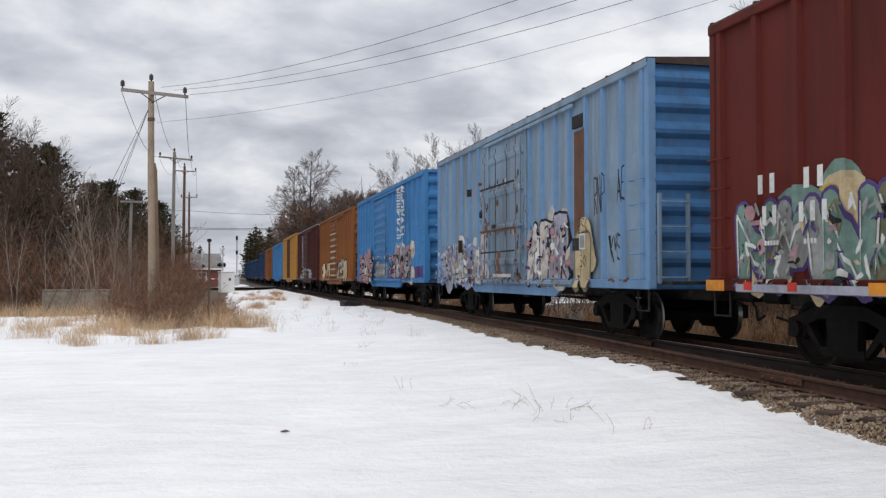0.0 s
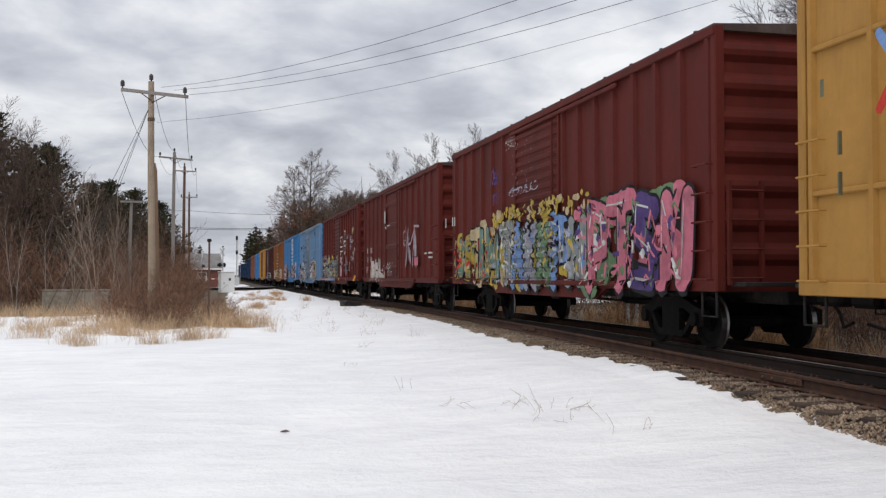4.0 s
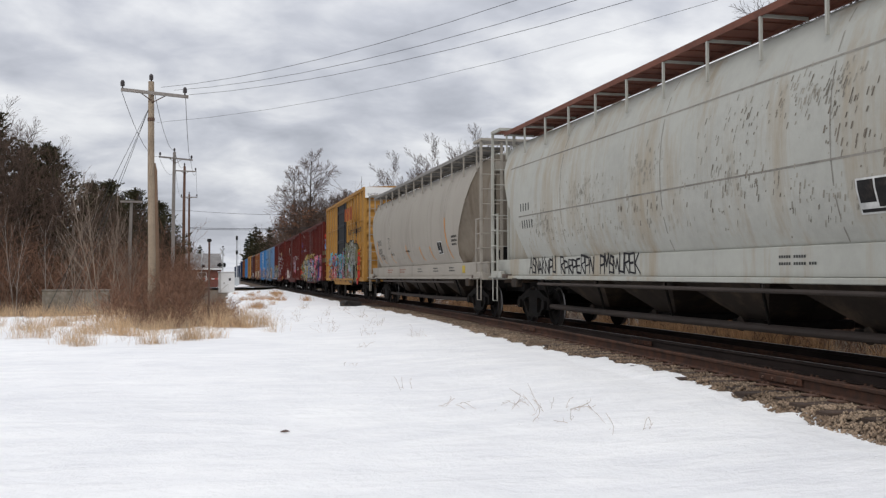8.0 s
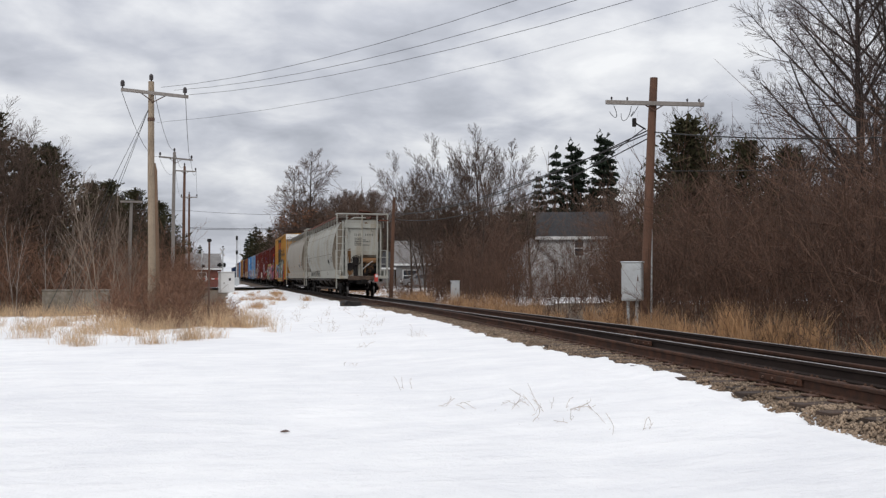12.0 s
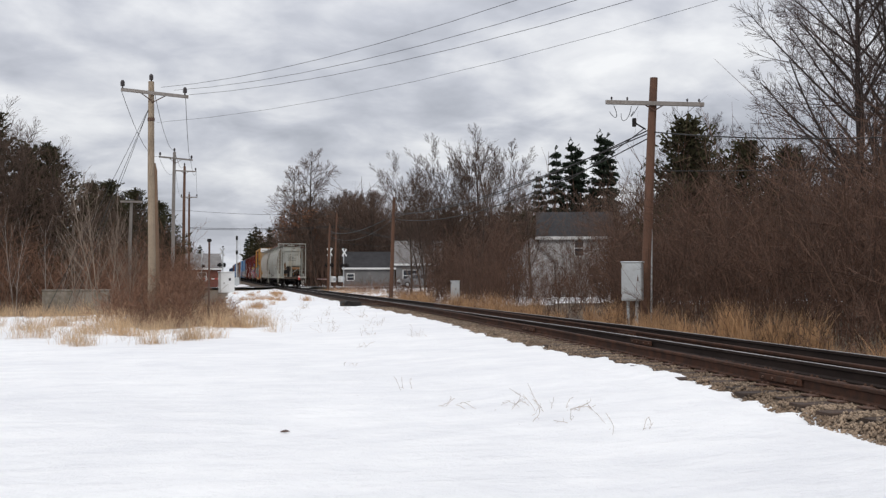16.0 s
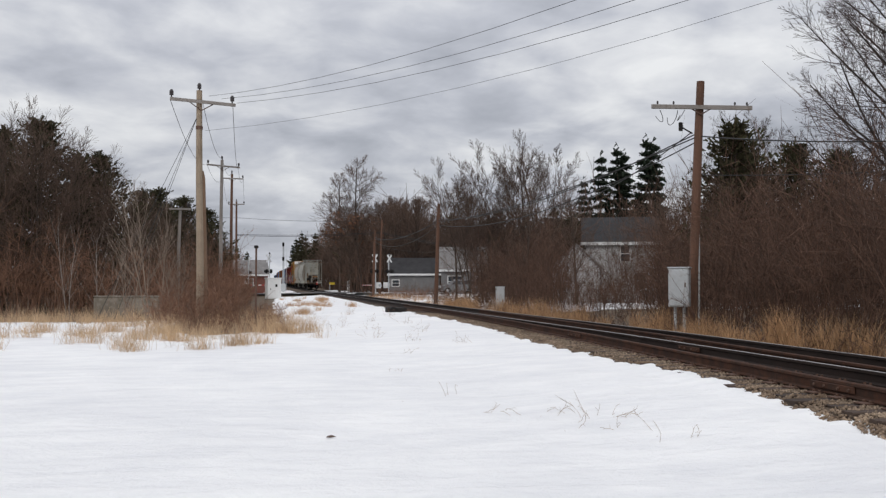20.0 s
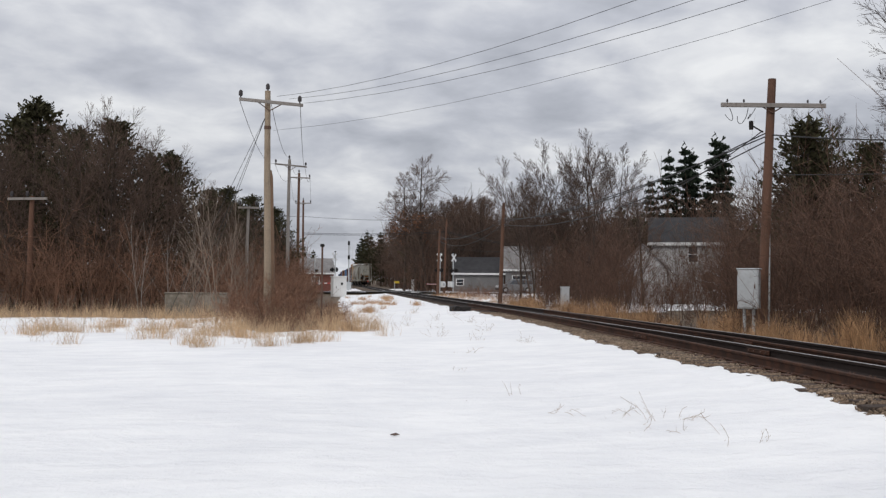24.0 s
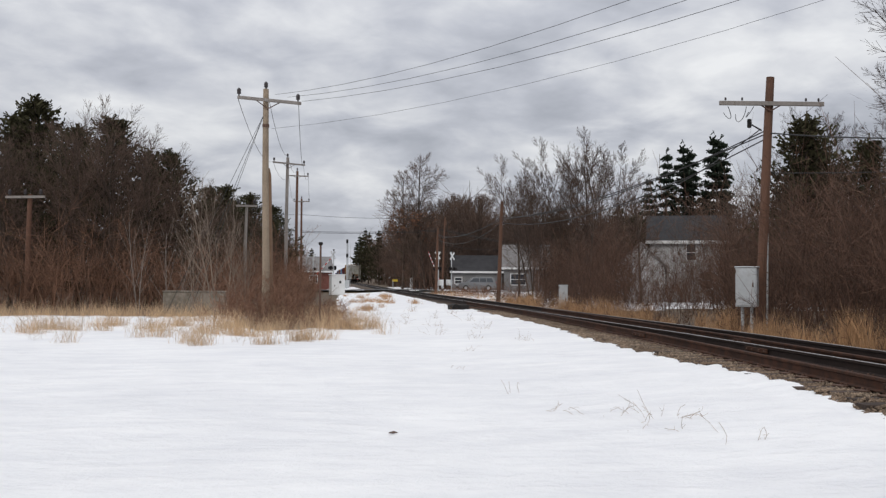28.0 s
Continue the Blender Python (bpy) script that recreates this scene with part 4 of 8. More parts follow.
def pole(base, top, r0, r1, material, label, arms=(), group="wooden poles", ins_h=0.34):
    """A pole from base to top; arms are (left end, right end, braces, insulators at)."""
    base, top = Vector(base), Vector(top)
    p = thing("utility_pole", Matrix.Translation(base), label, "utility pole", group)
    t = top - base
    path = [t * k + Vector((0.015 * math.sin(7 * k), 0.01 * math.cos(5 * k), 0)) * (0 < k < 1) for k in (0, 0.2, 0.4, 0.6, 0.8, 1)]
    path[0] = path[0] - Vector((0, 0, 0.35))
    part("shaft", Shape().tube(path, [r0 + (r1 - r0) * i / 5 for i in range(6)], 12), material, p, smooth=False)
    for a, b, brace, ins in arms:
        a, b = Vector(a) - base, Vector(b) - base
        d = (b - a).normalized()
        side = d.cross(Vector((0, 0, 1))).normalized()
        off = side * (r1 + 0.05)
        w = 0.055
        vs = [q + off + side * u + Vector((0, 0, v_)) for q in (a, b) for u, v_ in ((-w, -w * 1.15), (w, -w * 1.15), (w, w * 1.15), (-w, w * 1.15))]
        s = Shape().add(vs, [(0, 1, 2, 3), (7, 6, 5, 4), (0, 4, 5, 1), (1, 5, 6, 2), (2, 6, 7, 3), (3, 7, 4, 0)])
        arm = part("crossarm", s, GREYPOLE, p)
        mid = t * ((a.lerp(b, 0.5).z) / t.z)
        for sg, q in ((-1, a), (1, b)):
            e = mid + off + (q - mid) * brace
            f_ = mid + off - Vector((0, 0, (q - mid).length * brace * 0.62))
            part("brace", Shape().tube([e, f_], 0.022, 5), IRON, arm)
        for k in ins:
            insulator(arm, a.lerp(b, k) + off + Vector((0, 0, w)), ins_h)
    return p


def wire(points, r, label, sag=0.0, group="overhead wires"):
    """A hanging wire through its points."""
    path = []
    for a, b in zip(points[:-1], points[1:]):
        a, b = Vector(a), Vector(b)
        n = 14
        for i in range(n + (b == Vector(points[-1]))):
            k = i / n
            path.append(a.lerp(b, k) - Vector((0, 0, 4 * sag * k * (1 - k))))
    ob = part("overhead_wire", Shape().tube(path, r, 5), CABLE)
    return tagged(ob, label, "wire", group)


STUBPOLE = mat("tan_brown_pole", (0.20, 0.125, 0.08), 0.9, var=0.22, scale=5, bump=0.4, bump_scale=25, dirt=(0.10, 0.065, 0.045), streak=True)
P1 = pole((-2.44, 41.72, -0.5), (-2.53, 41.74, 9.2), 0.175, 0.12, WOODPOLE, "tall weathered power pole with a crossarm, doubled by a stub pole",
          [((-3.72, 41.3, 8.71), (-1.09, 42.11, 8.66), 0.42, (0.02, 0.95))])
insulator(P1, (-0.09, 0.02, 9.68))
part("stub_pole", Shape().tube([(0.20, 0.10, -0.3), (0.14, 0.1, 3.0), (0.075, 0.08, 6.0), (0.055, 0.08, 6.3)], [0.14, 0.125, 0.10, 0.05], 10), STUBPOLE, P1, "brown reinforcing stub pole")
part("pole_band", Shape().tube([(-0.08, 0, 8.05), (-0.08, 0, 8.18)], 0.15, 12), IRON, P1)
P2 = pole((-3.24, 83.04, -0.7), (-3.13, 83.01, 11.3), 0.17, 0.125, GREYPOLE, "grey weathered power pole with a crossarm",
          [((-4.4, 82.29, 10.79), (-1.77, 83.72, 10.74), 0.42, (0.03, 0.97))])
insulator(P2, (0.1, -0.02, 12.0))
P3 = pole((-3.05, 106.6, -0.9), (-2.96, 106.62, 12.7), 0.2, 0.13, BROWNPOLE, "brown power pole with a crossarm",
          [((-3.9, 106.76, 12.2), (-1.71, 106.32, 12.1), 0.42, (0.97,))])
insulator(P3, (0.08, 0, 13.6))
P4 = pole((-2.95, 129.25, -1.0), (-2.99, 129.25, 11.5), 0.18, 0.12, BROWNPOLE, "thin brown power pole by the road",
          [((-4.0, 129.47, 11.1), (-1.92, 128.99, 11.1), 0.42, (0.03, 0.97))])
insulator(P4, (-0.04, 0, 12.5), 0.3)
pole((-5.25, 65.0, -0.6), (-5.10, 64.97, 5.87), 0.13, 0.09, GREYPOLE, "short grey pole with a small crossarm in the brush",
     [((-5.75, 65.12, 5.83), (-4.4, 64.8, 5.8), 0.0, (0.1, 0.9))])
pole((-15.3, 52.3, -0.55), (-15.2, 52.3, 5.35), 0.16, 0.12, BROWNPOLE, "brown pole with a crossarm among bare trees",
     [((-16.4, 52.6, 5.2), (-14.3, 52.0, 5.2), 0.0, (0.1, 0.5, 0.9))])
PR = pole((13.5, 28.64, -0.5), (13.86, 28.56, 7.52), 0.17, 0.125, BROWNPOLE, "leaning brown pole with a bare crossarm and dangling wires",
          [((12.31, 28.93, 6.70), (15.38, 28.19, 6.62), 0.24, (0.06, 0.22, 0.83, 0.95))], ins_h=0.13)
part("conduit", Shape().tube([(0.2, -0.12, -0.1), (0.24, -0.12, 4.6)], 0.035, 6), GALV, PR, "pale conduit up the pole")
for a in (0.05, 0.2, 0.3):
    q = Vector((12.31, 28.78, 6.6)).lerp(Vector((15.38, 28.05, 6.55)), a) - Vector((13.5, 28.64, -0.5))
    n = 10
    part("loose_wire", Shape().tube([q + Vector((0.18 * math.sin(3.1 * k / n + a * 9), 0, -(0.35 + 0.7 * a * (a != 0.3)) * math.sin(2.6 * k / n))) for k in range(n + 1)], 0.012, 4), CABLE, PR)
part("bracket", Shape().tube([(-0.28, 0, 6.55), (0.1, 0, 6.35)], 0.025, 5).box(-0.36, -0.24, -0.05, 0.05, 6.42, 6.7, c=0.02), BLACK, PR)
pole((12.6, 68.95, -0.75), (12.86, 68.9, 6.72), 0.16, 0.11, BROWNPOLE, "dark brown pole beside the track")
pole((13.05, 112.04, -0.9), (13.29, 111.99, 6.9), 0.18, 0.13, BROWNPOLE, "reddish brown pole at the crossing")
pole((14.6, 118.6, -0.9), (14.9, 118.4, 8.6), 0.15, 0.11, BROWNPOLE, "dark pole behind the crossing signal")

for a, b in (((-2.13, 41.64, 8.96), (7.33, 22.92, 8.03)), ((-1.6, 41.52, 8.84), (8.78, 22.58, 8.03)), ((-0.98, 41.37, 8.65), (10.12, 22.26, 8.03)), ((-2.28, 41.68, 7.49), (12.23, 21.75, 8.03))):
    a, b = Vector(a), Vector(b)
    low = {8.96: 1.47, 8.84: 1.65, 8.65: 1.60, 7.49: 2.10}[round(a.z, 2)]
    far = a + (b - a) * 2.05 + Vector((0, 0, 2.049 * low))
    wire([a, far], 0.0075 if a.z > 8 else 0.0055, "black power wire strung across the track", low)
for a, b in (((-3.68, 41.2, 8.72), (-4.35, 82.2, 10.85)), ((-2.53, 41.74, 9.4), (-3.13, 83.0, 11.5)), ((-1.15, 42.0, 8.7), (-1.85, 83.6, 10.8)),
             ((-4.35, 82.4, 10.9), (-3.9, 106.7, 12.2)), ((-3.13, 83.0, 11.6), (-2.96, 106.6, 12.9)), ((-1.85, 83.7, 10.9), (-1.75, 106.3, 12.2)),
             ((-3.9, 106.8, 12.3), (-4.0, 129.4, 11.2)), ((-1.75, 106.4, 12.3), (-1.95, 129.0, 11.2))):
    wire([a, b], 0.013, "power wire from pole to pole", 0.9)
for e in ((-6.4, 40.6, -0.4), (-5.7, 40.4, -0.4), (-5.4, 40.2, -0.4)):
    w_ = part("guy_wire", Shape().tube([(-2.6, 41.7, 8.1), e], 0.011, 4), CABLE)
    tagged(w_, "steel guy wire with strain insulators holding the pole", "wire", "guy wires")
for dz in (0.0, 0.16):
    wire([(-2.95, 129.2, 7.0 + dz), (14.75, 118.5, 6.9 + dz), (34, 114, 3.6 + dz)], 0.028, "thick black cable over the road", 0.22)
wire([(-30, 133, 10.0), (-2.95, 129.2, 9.35), (14.75, 118.5, 8.5)], 0.02, "black cable over the road", 0.25)
wire([(13.27, 112, 6.3), (14.9, 118.4, 5.9)], 0.02, "black cable between poles", 0.05)
for k, dz in enumerate((0.0, 0.22, -0.3)):
    wire([(13.25, 112, 5.9 + dz), (12.8, 68.9, 5.4 + dz * 0.8), (13.75, 28.6, 5.75 + dz * 0.5)], 0.022, "drooping black telephone cable", 0.5 + 0.25 * k)
wire([(13.27, 112, 5.2), (20, 95, 4.2)], 0.015, "service wire to a house", 0.5)
wire([(13.8, 28.5, 5.75), (16.6, 20.2, 4.55), (22, 4, 5.0)], 0.022, "thick black cable along the brush", 0.12)
wire([(13.85, 28.5, 4.5), (17.8, 22.3, 4.08), (26, 9, 4.4)], 0.014, "thin black cable along the brush", 0.05)
wire([(13.6, 28.7, 5.9), (16.5, 52, 5.2)], 0.018, "black service cable to the houses", 0.4)

# ---- track-side cabinets and the post ----
def cabinet(x0, y0, w_, d, z0, z1, leg, label, material=GALV, turn=0):
    c = thing("signal_cabinet", pose(x0, y0, z0, 0, 0, turn), label, "cabinet", "track-side cabinets")
    h = z1 - z0
    body = part("body", Shape().box(-w_ / 2, w_ / 2, -d / 2, d / 2, leg, h - 0.04, c=0.012), material, c)
    part("lid", Shape().box(-w_ / 2 - 0.03, w_ / 2 + 0.03, -d / 2 - 0.03, d / 2 + 0.03, h - 0.045, h, c=0.015), material, c)
    door = part("door", Shape().box(-w_ / 2 + 0.03, w_ / 2 - 0.03, -d / 2 - 0.018, -d / 2 + 0.002, leg + 0.04, h - 0.08, c=0.006), material, c)
    part("handle", Shape().box(w_ / 2 - 0.12, w_ / 2 - 0.09, -d / 2 - 0.05, -d / 2 - 0.015, leg + h * 0.3, leg + h * 0.3 + 0.14, c=0.008), IRON, door)
    for z in (leg + 0.12, h - 0.2):
        part("hinge", Shape().tube([(-w_ / 2 + 0.01, -d / 2 - 0.02, z), (-w_ / 2 + 0.01, -d / 2 - 0.02, z + 0.1)], 0.014, 6), IRON, door)
    part("vent", Shape().box(-w_ / 2 - 0.012, -w_ / 2 + 0.002, -d / 4, d / 4, leg + 0.2, leg + 0.9 if h > 1.2 else leg + 0.4, c=0.004), mat("cabinet_vent_grey", (0.30, 0.31, 0.32), 0.7, var=0.2, scale=30), c)
    if leg > 0.05:
        for sx in (-1, 1):
            part("leg", Shape().tube([(sx * w_ * 0.22, 0, -0.25), (sx * w_ * 0.22, 0, leg + 0.02)], 0.05, 8), GALV, c)
    return c


cabinet(12.82, 28.0, 0.62, 0.52, -0.46, 1.57, 0.80, "light grey steel cabinet on two pipe legs beside a pole", turn=-32)
cabinet(13.0, 51.4, 0.46, 0.36, -0.55, 0.80, 0.08, "grey steel track-side case on the ground", turn=-10)

p = thing("iron_post", pose(-0.11, 31.7, -0.5), "thin rusty iron post standing in dry grass", "post")
part("shaft", Shape().tube([(0, 0, -0.2), (0.01, 0, 2.72)], 0.032, 8), IRON, p)
part("cap", Shape().tube([(0.01, 0, 2.7), (0.01, 0, 2.74), (0.01, 0, 2.80)], [0.05, 0.08, 0.06], 10), BLACK, p)

p = thing("concrete_block", pose(-5.7, 44.6, -0.55, 0, 0, -4), "low weathered concrete wall stained with moss in the brush", "wall")
part("wall", Shape().box(-1.45, 1.35, -0.2, 0.25, 0, 0.98, c=0.05), CONCRETE, p)
part("coping", Shape().box(-1.47, 1.37, -0.215, 0.265, 0.98, 1.04, c=0.025), CONCRETE, p)

# switch machine beside the points
p = thing("switch_machine", pose(6.35, 45.2, -0.42), "black power switch machine beside the points", "switch machine")
part("body", Shape().box(-0.45, 0.45, -0.5, 0.5, 0.04, 0.30, c=0.05), BLACK, p)
part("motor", Shape().tube([(-0.2, -0.7, 0.18), (-0.2, 0.4, 0.18)], 0.17, 12), BLACK, p)
part("throw_rod", Shape().box(0.4, 1.6, -0.03, 0.03, 0.14, 0.19), IRON, p)
part("base", Shape().box(-0.6, 1.2, -0.65, -0.42, -0.06, 0.06, c=0.02), TIE, p)

# ---- the level crossing ----
REDREF = mat("red_reflector", (0.45, 0.03, 0.025), 0.5)
YELLOWP = mat("yellow_sign_paint", (0.62, 0.44, 0.03), 0.5)
LAMP = mat("dark_signal_lens", (0.06, 0.01, 0.01), 0.25)

b = thing("relay_bungalow", pose(1.45, 104.6, -0.92, 0, 0, 10), "white metal relay bungalow beside the level crossing", "equipment hut")
part("wall", Shape().box(-0.72, 0.72, -0.75, 0.75, 0.1, 2.22, c=0.02), WHITE, b)
part("roof", Shape().box(-0.8, 0.8, -0.83, 0.83, 2.22, 2.32, c=0.03), WHITE, b)
d_ = part("door", Shape().box(-0.5, 0.5, -0.775, -0.748, 0.2, 2.1, c=0.01), WHITE, b)
part("notice", Shape().box(0.1, 0.32, -0.785, -0.774, 1.35, 1.62), BLACK, d_)
part("door_handle", Shape().box(-0.42, -0.36, -0.81, -0.77, 1.0, 1.2, c=0.01), IRON, d_)
part("plinth", Shape().box(-0.75, 0.75, -0.78, 0.78, -0.2, 0.1, c=0.02), CONCRETE, b)


def crossing_signal(x, y, z, turn, label, gate=None):
    """Mast with crossbuck, flashing lamps, gate mechanism; gate: (length, turn of the arm)."""
    s = thing("crossing_signal", pose(x, y, z, 0, 0, turn), label, "crossing signal", "crossing signals")
    part("mast", Shape().tube([(0, 0, -0.1), (0, 0, 4.9)], 0.065, 10), GALV, s)
    part("foundation", Shape().box(-0.35, 0.35, -0.35, 0.35, -0.3, 0.12, c=0.04), CONCRETE, s)
    for a in (45, -45):
        m = pose(0, -0.09 - (0.015 if a > 0 else 0.0), 4.35, 0, a, 0)
        part("crossbuck_board", Shape().box(-0.62, 0.62, -0.012, 0.0, -0.11, 0.11, m=m), WHITE, s)
    part("lamp_arm", Shape().box(-0.5, 0.5, -0.05, 0.03, 2.75, 2.85), BLACK, s)
    for sx in (-0.42, 0.42):
        l = part("lamp", Shape().disc(1, (sx, -0.1, 2.8), 0.27, 0.02, 16).tube([(sx, -0.08, 2.8), (sx, -0.38, 2.8)], [0.15, 0.17], 12), BLACK, s)
        part("lens", Shape().disc(1, (sx, -0.13, 2.8), 0.13, 0.008, 12), LAMP, l)
    part("gate_mechanism", Shape().box(-0.32, 0.32, 0.1, 0.62, 0.75, 1.45, c=0.04), WHITE, s)
    part("bell", Shape().tube([(0, 0, 4.9), (0, 0, 4.98), (0, 0, 5.06)], [0.09, 0.13, 0.05], 10), BLACK, s)
    return s


STRIPE = [WHITE, REDREF]


def gate_arm(parent, length):
    """A striped arm along +x from its pivot, tapering; the counterweight behind it."""
    s = Shape()
    n = max(4, int(length / 0.4))
    for i in range(n):
        a, b = length * i / n, length * (i + 1) / n
        h0, h1 = 0.075 - 0.03 * i / n, 0.075 - 0.03 * (i + 1) / n
        s.add([(a, -0.02, -h0), (a, 0.02, -h0), (a, 0.02, h0), (a, -0.02, h0), (b, -0.02, -h1), (b, 0.02, -h1), (b, 0.02, h1), (b, -0.02, h1)],
              [(0, 4, 5, 1), (1, 5, 6, 2), (2, 6, 7, 3), (3, 7, 4, 0), (0, 1, 2, 3), (7, 6, 5, 4)], i % 2)
    arm = part("gate_arm", s, STRIPE, parent, "red and white striped gate arm")
    part("counterweight", Shape().box(-1.0, 0.0, -0.05, 0.05, -0.05, 0.05).box(-1.1, -0.75, -0.12, 0.12, -0.16, 0.16, c=0.02), GALV, arm)
    return arm


SIG_A = crossing_signal(13.7, 115.0, -0.60, -55, "white crossing signal mast with crossbuck and raised gate arm")
SIG_B = crossing_signal(15.6, 117.3, -0.60, 45, "white crossing signal mast with crossbuck beside the road")
SIG_C = crossing_signal(-1.4, 131.0, -0.62, 95, "grey crossing signal mast with striped gate arm")
SIG_D = crossing_signal(1.2, 117.2, -0.60, 232, "crossing signal with crossbuck and dark lamps behind the bungalow")
ARM_A = gate_arm(SIG_A, 6.4)
ARM_C = gate_arm(SIG_C, 4.6)

m_ = thing("signal_mast", pose(3.6, 150, -0.6), "slender grey railway signal mast beyond the crossing", "signal mast")
part("mast", Shape().tube([(0, 0, -0.1), (0, 0, 7.6)], 0.10, 10), GALV, m_)
for z in (4.7, 6.9):
    h_ = part("signal_head", Shape().box(-0.16, 0.16, -0.3, 0.05, z, z + 0.6, c=0.04), BLACK, m_)
    part("hood", Shape().tube([(0, -0.3, z + 0.4), (0, -0.5, z + 0.4)], 0.1, 10), BLACK, h_)
part("ladder", Shape().box(0.2, 0.24, -0.02, 0.02, 0, 6.8).box(0.5, 0.54, -0.02, 0.02, 0, 6.8), GALV, m_)
part("case", Shape().box(-0.4, 0.4, -0.3, 0.3, 0, 1.2, c=0.03), GALV, m_)

m_ = thing("marker_post", pose(10.9, 152, -0.6), "yellow-topped marker post by the track", "sign")
part("post", Shape().tube([(0, 0, -0.1), (0, 0, 1.2)], 0.05, 6), GALV, m_)
part("plate", Shape().box(-0.1, 0.75, -0.03, 0.0, 1.0, 1.35, c=0.01), YELLOWP, m_)
m_ = thing("roadside_case", pose(14.6, 160, -0.62), "white upright case beyond the road", "cabinet")
part("body", Shape().box(-0.28, 0.28, -0.25, 0.25, 0, 1.55, c=0.03), WHITE, m_)
part("lid", Shape().box(-0.31, 0.31, -0.28, 0.28, 1.55, 1.62, c=0.02), WHITE, m_)

# crossing planks beside the rails
for x0, x1 in ((6.6, 7.68), (7.95, 9.17), (9.44, 10.5)):
    part("crossing_panel", Shape().box(x0, x1, 117.9, 126.1, drop(122) - 0.12, drop(122) - 0.012, c=0.01), ASPHALT)
    tagged(scene.collection.objects[-1], "dark rubber and asphalt crossing panel between the rails", "crossing panel", "crossing panels", "structure")

# ---- houses ----
SIDING = mat("white_clapboard", (0.561, 0.561, 0.561), 0.7, var=0.07, scale=2, dirt=(0.45, 0.44, 0.42))
GREYWALL = mat("pale_grey_siding", (0.176, 0.172, 0.172), 0.75, var=0.1, scale=2, dirt=(0.3, 0.29, 0.28))
SHINGLE = mat("dark_shingles", (0.033, 0.032, 0.034), 0.95, var=0.3, scale=6, bump=0.5, bump_scale=12)
SHINGLE2 = mat("grey_shingles", (0.20, 0.19, 0.185), 0.95, var=0.25, scale=6, bump=0.5, bump_scale=12)
BRICKRED = mat("brick_wall_red", (0.17, 0.065, 0.05), 0.9, var=0.25, scale=9, bump=0.3)
GLASS = mat("dark_window_glass", (0.03, 0.035, 0.042), 0.12, var=0.2, spec=0.8)


def house(name, m, L, D, eave, ridge, wall, roof, label, windows, clap=True, door=None):
    """Gable house, ridge along x; windows are (face, along, sill height, width, height)."""
    h = thing(name, m, label, "house", "houses behind the trees")
    part("wall", Shape().prism([(-D / 2, -0.3), (-D / 2, eave), (0, ridge), (D / 2, eave), (D / 2, -0.3)], -L / 2, L / 2, axis=0), wall, h)
    th = 0.14
    sl = (ridge - eave) / (D / 2)
    for sg in (-1, 1):
        o = D / 2 + 0.35
        r_ = part("roof", Shape().prism([(0, ridge + 0.03), (sg * o, ridge + 0.03 - sl * o), (sg * o, ridge + 0.03 - sl * o + th), (0, ridge + 0.03 + th)], -L / 2 - 0.3, L / 2 + 0.3, axis=0), roof, h)
        part("fascia", Shape().prism([(sg * o, ridge - sl * o - 0.12), (sg * (o + 0.03), ridge - sl * o - 0.12), (sg * (o + 0.03), ridge - sl * o + th), (sg * o, ridge - sl * o + th)], -L / 2 - 0.32, L / 2 + 0.32, axis=0), WHITE, r_)
    if clap:
        for sg, nm in ((-1, "clapboard"),):
            k = 0.0
            while k < eave - 0.16:
                part("clapboard", Shape().prism([(-D / 2 - 0.005, k), (-D / 2 - 0.028, k), (-D / 2 - 0.006, k + 0.24)], -L / 2, L / 2, axis=0), wall, h)
                k += 0.25
    for face, u, z, w_, hh in windows:
        f_ = -D / 2 if face == "s" else -L / 2
        if face == "s":
            fr = part("window", Shape().box(u - w_ / 2 - 0.1, u + w_ / 2 + 0.1, f_ - 0.08, f_ + 0.02, z - 0.1, z + hh + 0.1, c=0.01), WHITE, h)
            part("pane", Shape().box(u - w_ / 2, u + w_ / 2, f_ - 0.09, f_ - 0.075, z, z + hh), GLASS, fr)
            part("sash_bar", Shape().box(u - w_ / 2, u + w_ / 2, f_ - 0.10, f_ - 0.085, z + hh / 2 - 0.03, z + hh / 2 + 0.03), WHITE, fr)
        else:
            fr = part("window", Shape().box(f_ - 0.08, f_ + 0.02, u - w_ / 2 - 0.1, u + w_ / 2 + 0.1, z - 0.1, z + hh + 0.1, c=0.01), WHITE, h)
            part("pane", Shape().box(f_ - 0.09, f_ - 0.075, u - w_ / 2, u + w_ / 2, z, z + hh), GLASS, fr)
    return h


house("garage", pose(21.5, 134.5, -0.9, 0, 0, -8), 6.9, 6, 3.0, 5.0, GREYWALL, SHINGLE, "long pale garage with a dark roof behind the road",
      [("s", -2.6, 1.2, 0.9, 0.8)])
house("house", pose(27.4, 126.0, -0.9, 0, 0, -12), 7.0, 5.5, 3.6, 6.3, GREYWALL, SHINGLE2, "small pale grey house with a large front window",
      [("s", -1.6, 1.15, 1.9, 1.35), ("s", 1.6, 1.2, 1.0, 1.2)])
house("house", pose(30.7, 79, -0.6, 0, 0, -20), 6.0, 6, 5.0, 7.0, SIDING, SHINGLE, "white clapboard house showing between bare branches",
      [("s", 0.35, 3.3, 0.7, 1.25), ("s", -2.4, 1.0, 0.9, 1.3), ("s", 1.6, 1.0, 0.9, 1.3)])
house("porch", pose(24.8, 73, -0.5, 0, 0, 68), 4.5, 3.6, 2.6, 4.3, SIDING, SHINGLE2, "white gabled porch in front of the house",
      [("s", 0, 0.9, 0.9, 1.2)])
